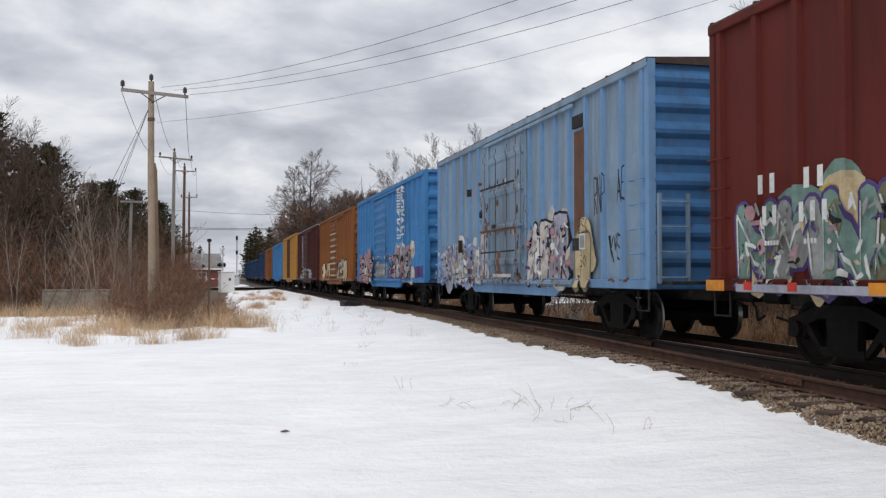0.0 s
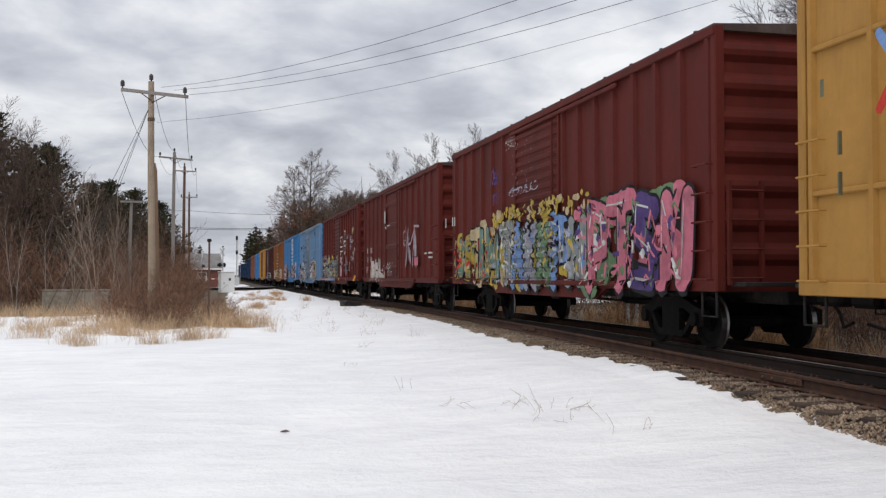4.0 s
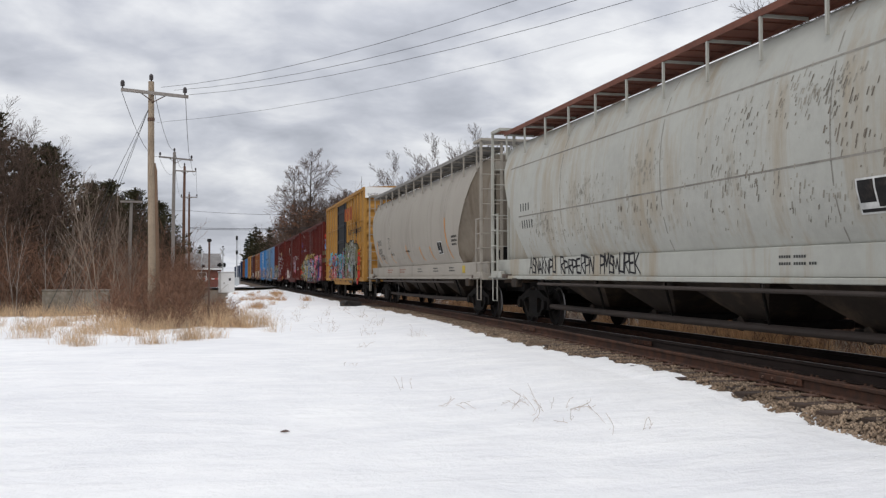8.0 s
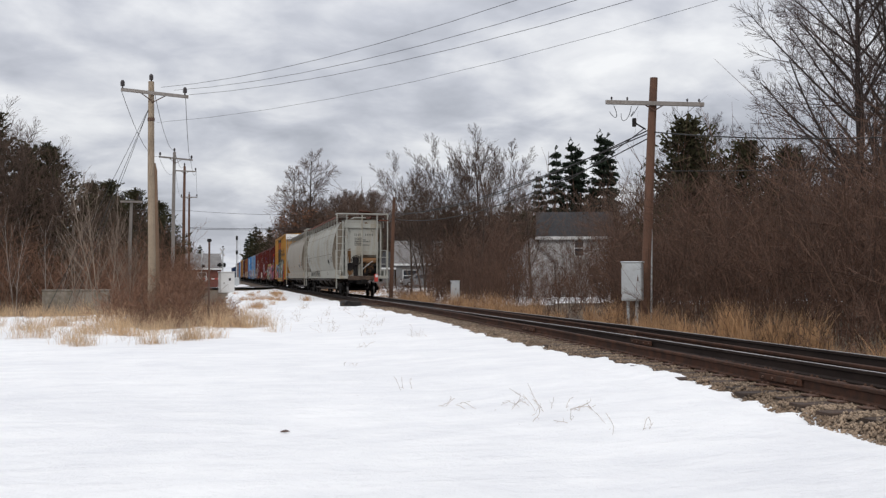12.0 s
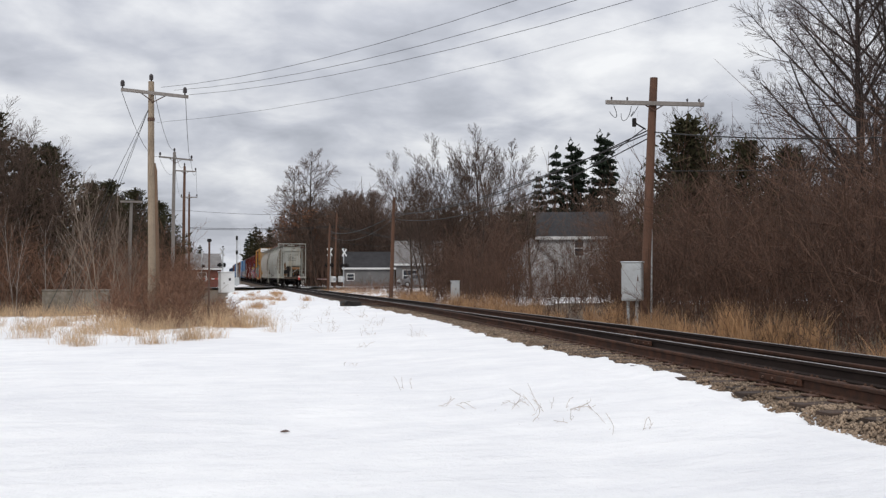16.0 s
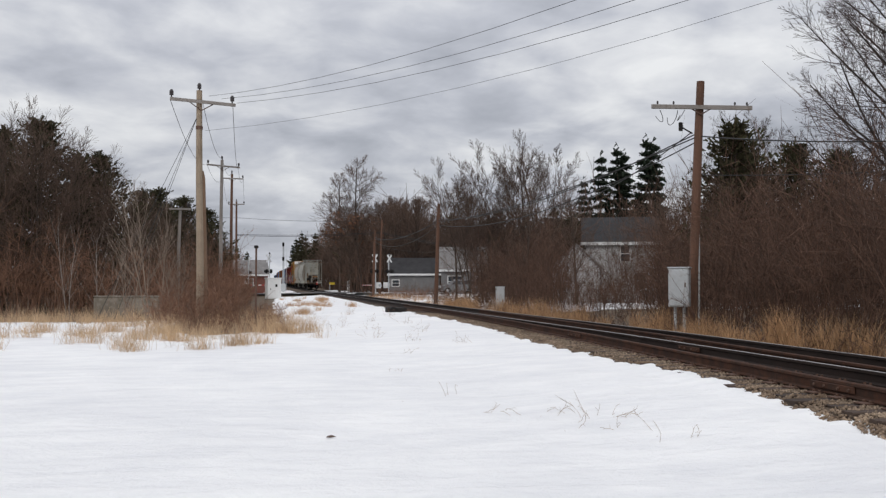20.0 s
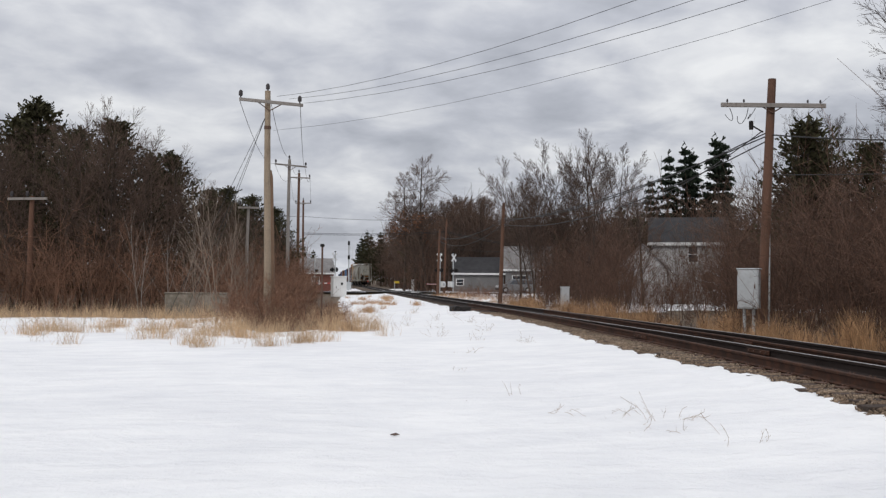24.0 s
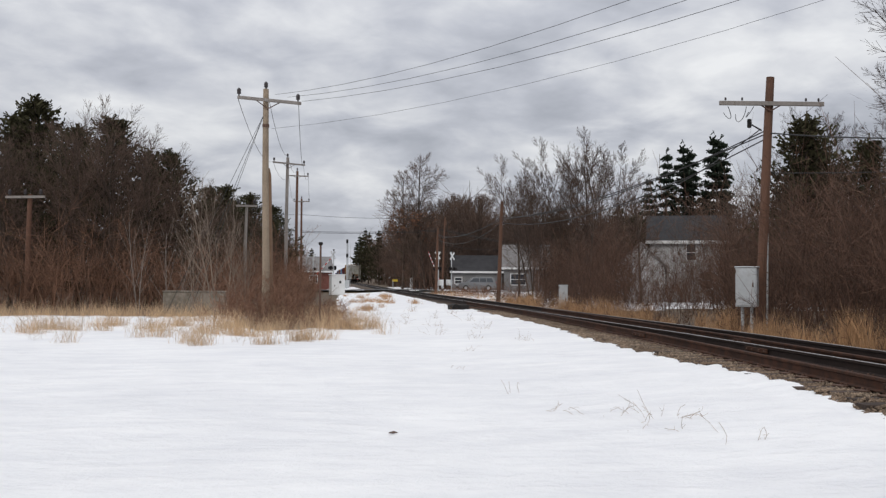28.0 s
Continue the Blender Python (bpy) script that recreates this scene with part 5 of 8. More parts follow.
house("house", pose(47, 68, -0.3, 0, 0, -30), 9.0, 7, 4.6, 7.4, SIDING, SHINGLE, "white house deep behind the brush",
      [("s", -2.4, 1.1, 0.9, 1.3), ("s", 0.4, 1.1, 0.9, 1.3), ("s", 2.8, 1.1, 0.9, 1.3)])
house("building", pose(-4.5, 162, -0.9, 0, 0, 6), 11, 8, 3.0, 5.2, BRICKRED, SHINGLE2, "low red-brick building with a grey roof past the crossing",
      [("s", -2, 1, 1.2, 1.2), ("s", 2.5, 1, 1.2, 1.2)], clap=False)

# ---- the car on the road ----
SILVER = mat("silver_car_paint", (0.22, 0.222, 0.225), 0.35, metal=0.5, var=0.06)
TYRE = mat("tyre_rubber", (0.02, 0.02, 0.02), 0.9)


SUV_WHEELS = []


def suv():
    c = thing("suv", pose(25, 119.6, -0.5), "silver sport utility vehicle driving slowly on the road", "car")
    prof = [(-2.35, 0.45), (-2.38, 0.75), (-2.30, 0.98), (-1.25, 1.08), (-0.55, 1.66), (-0.3, 1.74), (1.75, 1.76), (2.2, 1.62), (2.36, 1.05), (2.38, 0.5), (1.95, 0.32), (-1.9, 0.32)]
    v, n = [], len(prof)
    for k, s_ in ((-0.92, 1.0), (-0.86, 1.0), (0.86, 1.0), (0.92, 1.0)):
        for x, z in prof:
            tuck = 0.0 if z < 1.1 else (z - 1.1) * 0.28
            yy = k * (1 - tuck) * (0.97 if abs(k) > 0.9 and z > 1.0 else 1)
            v.append((x, yy, z))
    f = [(j * n + i, j * n + (i + 1) % n, (j + 1) * n + (i + 1) % n, (j + 1) * n + i) for j in range(3) for i in range(n)] + [tuple(range(n)), tuple(range(3 * n, 4 * n))]
    b = part("body", Shape().add(v, f), SILVER, c)
    for sy in (-1, 1):
        for x0, x1, x2, x3 in ((-0.95, -0.45, 0.22, 0.22), (0.32, 0.32, 1.12, 1.12), (1.22, 1.22, 1.85, 2.02)):
            y0, y1 = sy * 0.905, sy * 0.79
            part("side_window", Shape().add([(x0, y0, 1.14), (x3, y0, 1.14), (x2, y1, 1.60), (x1, y1, 1.60), (x0, y0 - sy * 0.05, 1.14), (x3, y0 - sy * 0.05, 1.14), (x2, y1 - sy * 0.05, 1.6), (x1, y1 - sy * 0.05, 1.6)],
                                             [(0, 1, 2, 3), (4, 7, 6, 5), (0, 4, 5, 1), (1, 5, 6, 2), (2, 6, 7, 3), (3, 7, 4, 0)]), GLASS, b)
        for x in (-1.45, 1.4):
            w_ = part("wheel", Shape().disc(1, (0, 0, 0), 0.37, 0.11, 20), TYRE, c, at=pose(x, sy * 0.82, 0.37))
            part("rim", Shape().disc(1, (0, sy * 0.09, 0), 0.23, 0.03, 5), GALV, w_)
            SUV_WHEELS.append((w_, x, sy * 0.82))
    part("headlight", Shape().box(-2.40, -2.28, -0.8, -0.45, 0.72, 0.92, c=0.02), WHITE, c)
    part("headlight", Shape().box(-2.40, -2.28, 0.45, 0.8, 0.72, 0.92, c=0.02), WHITE, c)
    part("tail_light", Shape().box(2.30, 2.40, -0.86, -0.7, 0.85, 1.2, c=0.02), REDREF, c)
    part("tail_light", Shape().box(2.30, 2.40, 0.7, 0.86, 0.85, 1.2, c=0.02), REDREF, c)
    part("bumper", Shape().box(-2.45, -2.25, -0.85, 0.85, 0.38, 0.6, c=0.04), BLACK, c)
    return c


SUV = suv()


# ---- plants ----
def prisms(a, b, ra, rb, n=3):
    """Tapered n-sided bars from points a to b, all at once."""
    a, b = np.asarray(a, float), np.asarray(b, float)
    d = b - a
    d /= np.linalg.norm(d, axis=1, keepdims=True) + 1e-9
    ref = np.where(np.abs(d[:, 2:3]) > 0.9, [[1.0, 0, 0]], [[0, 0, 1.0]])
    u = np.cross(d, ref)
    u /= np.linalg.norm(u, axis=1, keepdims=True) + 1e-9
    w_ = np.cross(d, u)
    k = np.arange(n) * 2 * np.pi / n
    ring = u[:, None, :] * np.cos(k)[None, :, None] + w_[:, None, :] * np.sin(k)[None, :, None]
    va = a[:, None, :] + ring * np.asarray(ra)[:, None, None]
    vb = b[:, None, :] + ring * np.asarray(rb)[:, None, None]
    v = np.concatenate([va, vb], 1).reshape(-1, 3)
    i = np.arange(len(a))[:, None] * 2 * n
    f = np.stack([np.stack([i[:, 0] + q, i[:, 0] + (q + 1) % n, i[:, 0] + n + (q + 1) % n, i[:, 0] + n + q], 1) for q in range(n)], 1).reshape(-1, 4)
    return v, f


def ribbons(a, b, ra, rb, seed=1):
    """Finest twigs: one narrow face each."""
    rng = np.random.default_rng(seed)
    a, b = np.asarray(a, float), np.asarray(b, float)
    s = np.cross(b - a, rng.normal(0, 1, a.shape))
    s /= np.linalg.norm(s, axis=1, keepdims=True) + 1e-9
    ra, rb = np.asarray(ra)[:, None], np.asarray(rb)[:, None]
    v = np.stack([a - s * ra, a + s * ra, b + s * rb, b - s * rb], 1).reshape(-1, 3)
    return v, np.arange(4 * len(a)).reshape(-1, 4)


def both_(x, y):
    return np.concatenate([x[0], y[0]]), np.concatenate([x[1], y[1] + len(x[0])])


def unit(v):
    return v / (np.linalg.norm(v, axis=-1, keepdims=True) + 1e-9)


def sprout(rng, p, d, length, r, spec, form):
    """Branches level by level; spec rows: segments, wander, curl, lift, kids, spread, ratio, first. form gives a limb's share by its height on the trunk."""
    p, d = np.asarray(p, float), unit(np.asarray(d, float))
    length, r = np.asarray(length, float), np.asarray(r, float)
    out = []
    for k, (seg, wander, curl, lift, kids, spread, ratio, first) in enumerate(spec):
        n = len(p)
        bend = unit(rng.normal(0, 1, (n, 3))) * curl
        at, way_, rad = [p], [], [r]
        for i in range(seg):
            d = unit(d + bend + rng.normal(0, wander, (n, 3)) + [0, 0, lift])
            way_.append(d)
            at.append(at[-1] + d * (length / seg)[:, None])
            rad.append(r * (1 - 0.72 * (i + 1) / seg))
        out.append((np.concatenate(at[:-1]), np.concatenate(at[1:]), np.concatenate(rad[:-1]), np.concatenate(rad[1:]), n))
        if not kids:
            break
        A, W, R_ = np.stack(at, 1), np.stack(way_, 1), np.stack(rad, 1)
        u = first + (1 - first) * (np.arange(kids)[None] + rng.random((n, kids))) / kids
        j = np.minimum((u * seg).astype(int), seg - 1)
        row = np.arange(n)[:, None]
        fr = (u * seg - j)[..., None]
        q = A[row, j] * (1 - fr) + A[row, j + 1] * fr
        t = W[row, j]
        x1 = unit(np.cross(t, [0.31, 0.22, 0.93]))
        x2 = np.cross(t, x1)
        az = np.arange(kids)[None] * 2.4 + rng.uniform(0, 6.28, (n, 1)) + rng.normal(0, 0.35, (n, kids))
        side = x1 * np.cos(az)[..., None] + x2 * np.sin(az)[..., None]
        v = (u - first) / (1 - first)
        ang = spread * rng.uniform(0.8, 1.2, (n, kids)) * (1.15 - 0.5 * v)
        nd = t * np.cos(ang)[..., None] + side * np.sin(ang)[..., None]
        share = form(v) if k == 0 else 1.1 - 0.6 * v
        nl = length[:, None] * ratio * rng.uniform(0.7, 1.15, (n, kids)) * share
        nr = np.minimum(R_[row, j] * 0.5, 0.0125 * nl + 0.002)
        p, d, length, r = q.reshape(-1, 3), nd.reshape(-1, 3), nl.ravel(), nr.ravel()
    return out


def arrays(segs, rmin=0.0):
    a = np.array([s[0] for s in segs])
    b = np.array([s[1] for s in segs])
    return a, b, np.maximum([s[2] for s in segs], rmin), np.maximum([s[3] for s in segs], rmin)


def quads(name, v, f, material):
    me = bpy.data.meshes.new(name)
    v, f = np.asarray(v, np.float32), np.asarray(f, np.int32)
    me.vertices.add(len(v))
    me.vertices.foreach_set("co", v.ravel())
    me.loops.add(f.size)
    me.loops.foreach_set("vertex_index", f.ravel())
    me.polygons.add(len(f))
    me.polygons.foreach_set("loop_start", np.arange(0, f.size, f.shape[1], dtype=np.int32))
    me.polygons.foreach_set("loop_total", np.full(len(f), f.shape[1], np.int32))
    me.materials.append(material)
    me.update(calc_edges=True)
    return me


ROUND = lambda v: np.sqrt(np.clip(1 - ((v - 0.30) / 0.78) ** 2, 0.04, 1))
FAN = lambda v: 1.1 - 0.45 * v
HIGH = lambda v: np.sqrt(np.clip(1 - ((v - 0.45) / 0.62) ** 2, 0.03, 1))
# segments, wander, curl, lift, kids, spread, ratio, first
MAPLE = [(10, 0.015, 0.0, 0.02, 38, 0.86, 0.38, 0.12), (9, 0.022, 0.020, 0.014, 11, 0.60, 0.38, 0.10), (6, 0.035, 0.03, 0.0, 8, 0.55, 0.50, 0.10), (4, 0.04, 0.03, -0.01, 4, 0.42, 0.75, 0.12), (3, 0.05, 0.03, 0.0, 0, 0, 0, 0)]
BROOM = [(8, 0.04, 0.02, 0.03, 9, 0.72, 0.46, 0.16), (6, 0.035, 0.03, 0.05, 9, 0.60, 0.46, 0.12), (5, 0.04, 0.03, 0.04, 7, 0.50, 0.52, 0.10), (4, 0.04, 0.02, 0.03, 5, 0.38, 0.80, 0.10), (3, 0.04, 0.02, 0.02, 0, 0, 0, 0)]
SLIM = [(8, 0.03, 0.01, 0.03, 16, 0.8, 0.36, 0.15), (5, 0.05, 0.03, 0.05, 9, 0.65, 0.48, 0.12), (4, 0.05, 0.03, 0.03, 7, 0.5, 0.75, 0.10), (3, 0.05, 0.02, 0.02, 0, 0, 0, 0)]
WOODS = [(8, 0.03, 0.01, 0.03, 18, 0.8, 0.34, 0.14), (5, 0.05, 0.04, 0.06, 10, 0.6, 0.55, 0.12), (3, 0.05, 0.03, 0.04, 7, 0.45, 0.8, 0.10), (2, 0.05, 0.0, 0.02, 0, 0, 0, 0)]
OPEN = [(10, 0.035, 0.01, 0.03, 20, 1.20, 0.23, 0.42), (5, 0.08, 0.07, 0.05, 10, 0.75, 0.55, 0.2), (4, 0.08, 0.05, 0.03, 8, 0.55, 0.7, 0.15), (2, 0.06, 0.0, 0.03, 0, 0, 0, 0)]
SAPS = [(7, 0.04, 0.02, 0.03, 10, 0.55, 0.45, 0.18), (5, 0.05, 0.03, 0.06, 6, 0.5, 0.55, 0.12), (3, 0.06, 0.0, 0.04, 0, 0, 0, 0)]


def bare_tree(seed, height, label, twig, bark, spec, form=ROUND, trunks=1, lean=0.12, rmin=0.006, thick=0.0135, name="bare_tree"):
    """A leafless tree: trunks with limbs, and a crown of branches and fine twigs."""
    rng = np.random.default_rng(seed)
    k = np.arange(trunks)
    turn_ = k * 6.283 / trunks + rng.uniform(0, 6)
    tilt = lean * (trunks > 1) * rng.uniform(0.6, 1.3, trunks)
    d = np.stack([np.cos(turn_) * tilt + rng.normal(0, 0.03, trunks), np.sin(turn_) * tilt + rng.normal(0, 0.03, trunks), np.ones(trunks)], 1)
    p = np.stack([0.16 * np.cos(turn_) * (trunks > 1), 0.16 * np.sin(turn_) * (trunks > 1), np.full(trunks, -0.25)], 1)
    size = height * rng.uniform(0.84, 1.0, trunks)
    size[0] = height
    levels = sprout(rng, p, d, size, size * thick / math.sqrt(trunks), spec, form)
    t = thing(name, Matrix(), label, "tree", "bare trees")
    a, b_, ra, rb, n = levels[0]
    for i in range(trunks):
        pick = np.arange(i, len(a), n)
        v, f = prisms(a[pick], b_[pick], ra[pick], rb[pick], n=8)
        part("trunk", quads("trunk", v, f, bark), bark, t)
    a, b_, ra, rb, n = levels[1]
    v, f = prisms(a, b_, np.maximum(ra, rmin * 1.4), np.maximum(rb, rmin), n=5)
    tagged(part("branchwork", quads("branchwork", v, f, bark), bark, t), kind="stuff")
    got = None
    for i, (a, b_, ra, rb, n) in enumerate(levels[2:]):
        ra, rb = np.maximum(ra, rmin), np.maximum(rb, rmin * 0.8)
        one = prisms(a, b_, ra, rb, n=3) if i == 0 else ribbons(a, b_, ra, rb, seed + i)
        got = one if got is None else both_(got, one)
    part("crown", quads("crown", got[0], got[1], twig), twig, t)
    return t, levels


def leaflets(rng, at, size, aspect):
    """Small flat leaves or needle sprays, turned at random, as quads."""
    n = len(at)
    d = unit(rng.normal(0, 1, (n, 3)))
    s = unit(np.cross(d, rng.normal(0, 1, (n, 3))))
    L = size * rng.uniform(0.6, 1.3, (n, 1))
    a, b = at - d * L / 2, at + d * L / 2
    w_ = s * L * aspect
    v = np.stack([a - w_ * 0.5, a + w_ * 0.5, b + w_ * 0.35, b - w_ * 0.35], 1).reshape(-1, 3)
    f = np.arange(4 * n).reshape(-1, 4)
    return v, f


def evergreen(seed, height, label, kind="pine", needles=None, bough=8, radius=0.36, bare=0.10, size=0.30, gap=0.038, per=8):
    """Pine with a broad uneven crown of tufted boughs, or a spruce with flat drooping tiers: trunk, branchwork and needle sprays."""
    rng = np.random.default_rng(seed)
    needles = needles or NEEDLE
    pine = kind == "pine"
    t = thing("pine_tree" if pine else "spruce_tree", Matrix(), label, "tree", "evergreens")
    zs = np.linspace(-0.2, height, 9)
    path = [(0.12 * math.sin(z * 0.7 + seed), 0.12 * math.cos(z * 0.5), z) for z in zs]
    part("trunk", Shape().tube(path, [height * 0.016 * (1 - 0.93 * k / 8) for k in range(9)], 8), BARK, t)
    segs, at, way_ = [], [], []
    z = height * bare
    while z < height * 0.985:
        u = z / height
        R = height * radius * ((1 - u ** 1.7) ** 0.75 * (0.7 + 0.3 * min(1, u * 3)) if pine else (1 - u) ** 0.8 + 0.02)
        tier = rng.uniform(0.75, 1.1) if pine else rng.uniform(0.6, 1.12)
        for a in rng.uniform(0, 6.283) + np.arange(bough) * 6.283 / bough + rng.normal(0, 0.35, bough):
            r = R * tier * rng.uniform(0.55, 1.15)
            rise = rng.uniform(-0.05, 0.40) + 0.25 * u if pine else rng.uniform(-0.30, 0.05)
            m = max(3, int(r * 2.4))
            w_ = np.linspace(0, 1, m + 1)
            line = np.stack([math.cos(a) * r * w_, math.sin(a) * r * w_, z + r * rise * w_ + 0.16 * r * w_ ** 2.5 + rng.normal(0, 0.04, m + 1)], 1)
            segs += [(line[i], line[i + 1], 0.030 * (1 - 0.7 * w_[i]) + 0.006, 0.030 * (1 - 0.7 * w_[i + 1]) + 0.005) for i in range(m)]
            out_ = np.array([math.cos(a), math.sin(a), rise])
            side = np.array([-math.sin(a), math.cos(a), 0.0])
            for i in range(1, m + 1):
                if w_[i] < 0.25:
                    continue
                wide = 0.20 + 0.09 * r * (1.15 - w_[i]) if pine else 0.08 + 0.12 * r * (1.1 - w_[i])
                s_ = rng.normal(0, 1, (per, 1))
                at.append(line[i] + side * s_ * wide + out_ * rng.normal(0, 0.16 if pine else 0.08, (per, 1)) + rng.normal(0, 1, (per, 3)) * [0.04, 0.04, wide * 0.55 if pine else 0.04])
                way_.append(out_ * 0.6 + side * s_ * 0.5 + rng.normal(0, 0.55, (per, 3)) + ([0, 0, 0.35] if pine else [0, 0, -0.2]))
        z += height * gap * rng.uniform(0.7, 1.3)
    at.append(np.repeat([[0.0, 0.0, height]], 16, 0) + rng.normal(0, 0.08, (16, 3)) * [1, 1, 3])
    way_.append(rng.normal(0, 0.5, (16, 3)) + [0, 0, 0.8])
    at, way_ = np.concatenate(at), unit(np.concatenate(way_))
    ln = rng.uniform(0.6, 1.3, (len(at), 1)) * size
    v, f = prisms(*arrays(segs), n=3)
    tagged(part("branchwork", quads("branchwork", v, f, BARK), BARK, t), kind="stuff")
    s_ = unit(np.cross(way_, rng.normal(0, 1, way_.shape))) * ln * (0.34 if pine else 0.26)
    a_, b_ = at - way_ * ln * 0.5, at + way_ * ln * 0.5
    v = np.stack([a_ - s_ * 0.4, a_ + s_ * 0.4, b_ + s_ * 0.55, b_ - s_ * 0.55], 1).reshape(-1, 3)
    part("crown", quads("crown", v, np.arange(len(v)).reshape(-1, 4), needles), needles, t)
    return t


def put(tree, spots, rng):
    """Copies of a tree: (x, y, size, turn); the first spot takes the tree itself."""
    for i, (x, y, k) in enumerate(spots):
        m = pose(x, y, earth_z(x, y) - 0.05, 0, 0, rng.uniform(0, 360))
        if i == 0:
            first = k
            tree.matrix_basis = m @ Matrix.Scale(k, 4)
        else:
            copy_thing(tree, m @ Matrix.Scale(k / first, 4))


def thicket(name, seed, n, spot, low, high, material, label, lean=0.22, kids=6, twigs=4, r=0.012):
    """A stand of stems with branches and twigs, as one mass."""
    rng = np.random.default_rng(seed)
    base = np.array([spot(rng) for _ in range(n)])
    base[:, 2] = [earth_z(x, y) - 0.05 for x, y, _ in base]
    h = rng.uniform(low, high, n) * (0.75 + 0.5 * np.array([noise.noise((x * 0.13, y * 0.13, seed)) for x, y, _ in base]) + 0.25 * rng.random(n))
    d = unit(np.concatenate([rng.normal(0, lean, (n, 2)), np.ones((n, 1))], 1))
    A, B, RA, RB = [], [], [], []
    TA, TB, TR, TS = [], [], [], []
    p, rr = base, r * (h / 3) ** 0.7
    nodes = []
    for i in range(4):
        d = unit(d + rng.normal(0, 0.13, (n, 3)) * [1, 1, 0.3])
        q = p + d * (h / 4)[:, None]
        A.append(p), B.append(q), RA.append(rr * (1 - 0.2 * i)), RB.append(rr * (1 - 0.2 * (i + 1)))
        nodes.append((p, q, d))
        p = q
    for k in range(kids):
        pick = rng.integers(0 if k % 2 else 1, 4, n)
        w_ = rng.random((n, 1))
        P0 = np.stack([x[0] for x in nodes])[pick, np.arange(n)]
        P1 = np.stack([x[1] for x in nodes])[pick, np.arange(n)]
        D = np.stack([x[2] for x in nodes])[pick, np.arange(n)]
        s = P0 + (P1 - P0) * w_
        bd = unit(D * 0.75 + unit(rng.normal(0, 1, (n, 3))) * 0.75 + [0, 0, 0.12])
        L = h[:, None] * rng.uniform(0.16, 0.38, (n, 1))
        e = s + bd * L
        A.append(s), B.append(e), RA.append(rr * 0.5), RB.append(rr * 0.25)
        for _ in range(twigs):
            w2 = rng.random((n, 1)) * 0.8 + 0.2
            s2 = s + (e - s) * w2
            td = unit(bd * 0.8 + unit(rng.normal(0, 1, (n, 3))) * 0.75 + [0, 0, 0.1])
            TA.append(s2), TB.append(s2 + td * L * rng.uniform(0.35, 0.9, (n, 1))), TR.append(rr * 0.34), TS.append(rr * 0.2)
    v, f = prisms(np.concatenate(A), np.concatenate(B), np.maximum(np.concatenate(RA), 0.005), np.maximum(np.concatenate(RB), 0.004))
    v, f = both_((v, f), ribbons(np.concatenate(TA), np.concatenate(TB), np.maximum(np.concatenate(TR), 0.005), np.maximum(np.concatenate(TS), 0.004), seed))
    return bulk(name, v, f, material, label, "brush")


def blades(name, seed, n, spot, low, high, material, label, tuft=14, lean=0.3, width=0.0045, ground=None, spread=0.09):
    """Dry grass in tufts of bent blades."""
    rng = np.random.default_rng(seed)
    c = np.array([spot(rng) for _ in range(max(1, n // tuft))])
    k = np.array([0.6 + 0.7 * rng.random() for _ in c])
    base = np.repeat(c, tuft, 0) + rng.normal(0, spread, (len(c) * tuft, 3)) * [1, 1, 0]
    m = len(base)
    zf = ground or earth_z
    base[:, 2] = [zf(x, y) - 0.02 for x, y, _ in base]
    h = rng.uniform(low, high, m) * np.repeat(k, tuft)
    d = unit(np.concatenate([rng.normal(0, lean, (m, 2)), np.ones((m, 1))], 1))
    bend = np.concatenate([rng.normal(0, lean * 1.3, (m, 2)), rng.uniform(-0.35, 0.1, (m, 1))], 1)
    p1 = base + d * (h * 0.55)[:, None]
    p2 = p1 + unit(d + bend) * (h * 0.5)[:, None]
    a = rng.uniform(0, np.pi, m)
    s = np.stack([np.cos(a), np.sin(a), np.zeros(m)], 1) * width
    v = np.stack([base - s, base + s, p1 - s * 0.8, p1 + s * 0.8, p2 - s * 0.25, p2 + s * 0.25], 1).reshape(-1, 3)
    i = np.arange(m) * 6
    f = np.concatenate([np.stack([i, i + 1, i + 3, i + 2], 1), np.stack([i + 2, i + 3, i + 5, i + 4], 1)])
    return bulk(name, v, f, material, label, "grass")


def area(x0, x1, y0, y1, keep=None):
    def spot(rng):
        while True:
            x, y = rng.uniform(x0, x1), rng.uniform(y0, y1)
            if keep is None or keep(x, y):
                return (x, y, 0.0)
    return spot


RNG = random.Random(5)
MAPLEBARK = mat("dark_grey_bark", (0.062, 0.050, 0.044), 0.95, var=0.3, scale=8, island=0.3)
MAPLETWIG = mat("dark_purplish_twigs", (0.082, 0.056, 0.050), 0.95, var=0.25, scale=2, island=0.4)
FARTWIG = mat("far_grey_brown_twigs", (0.126, 0.082, 0.061), 0.95, var=0.25, scale=1, island=0.4)
CROWNTWIG = mat("warm_grey_twigs", (0.098, 0.064, 0.048), 0.95, var=0.25, scale=2, island=0.4)
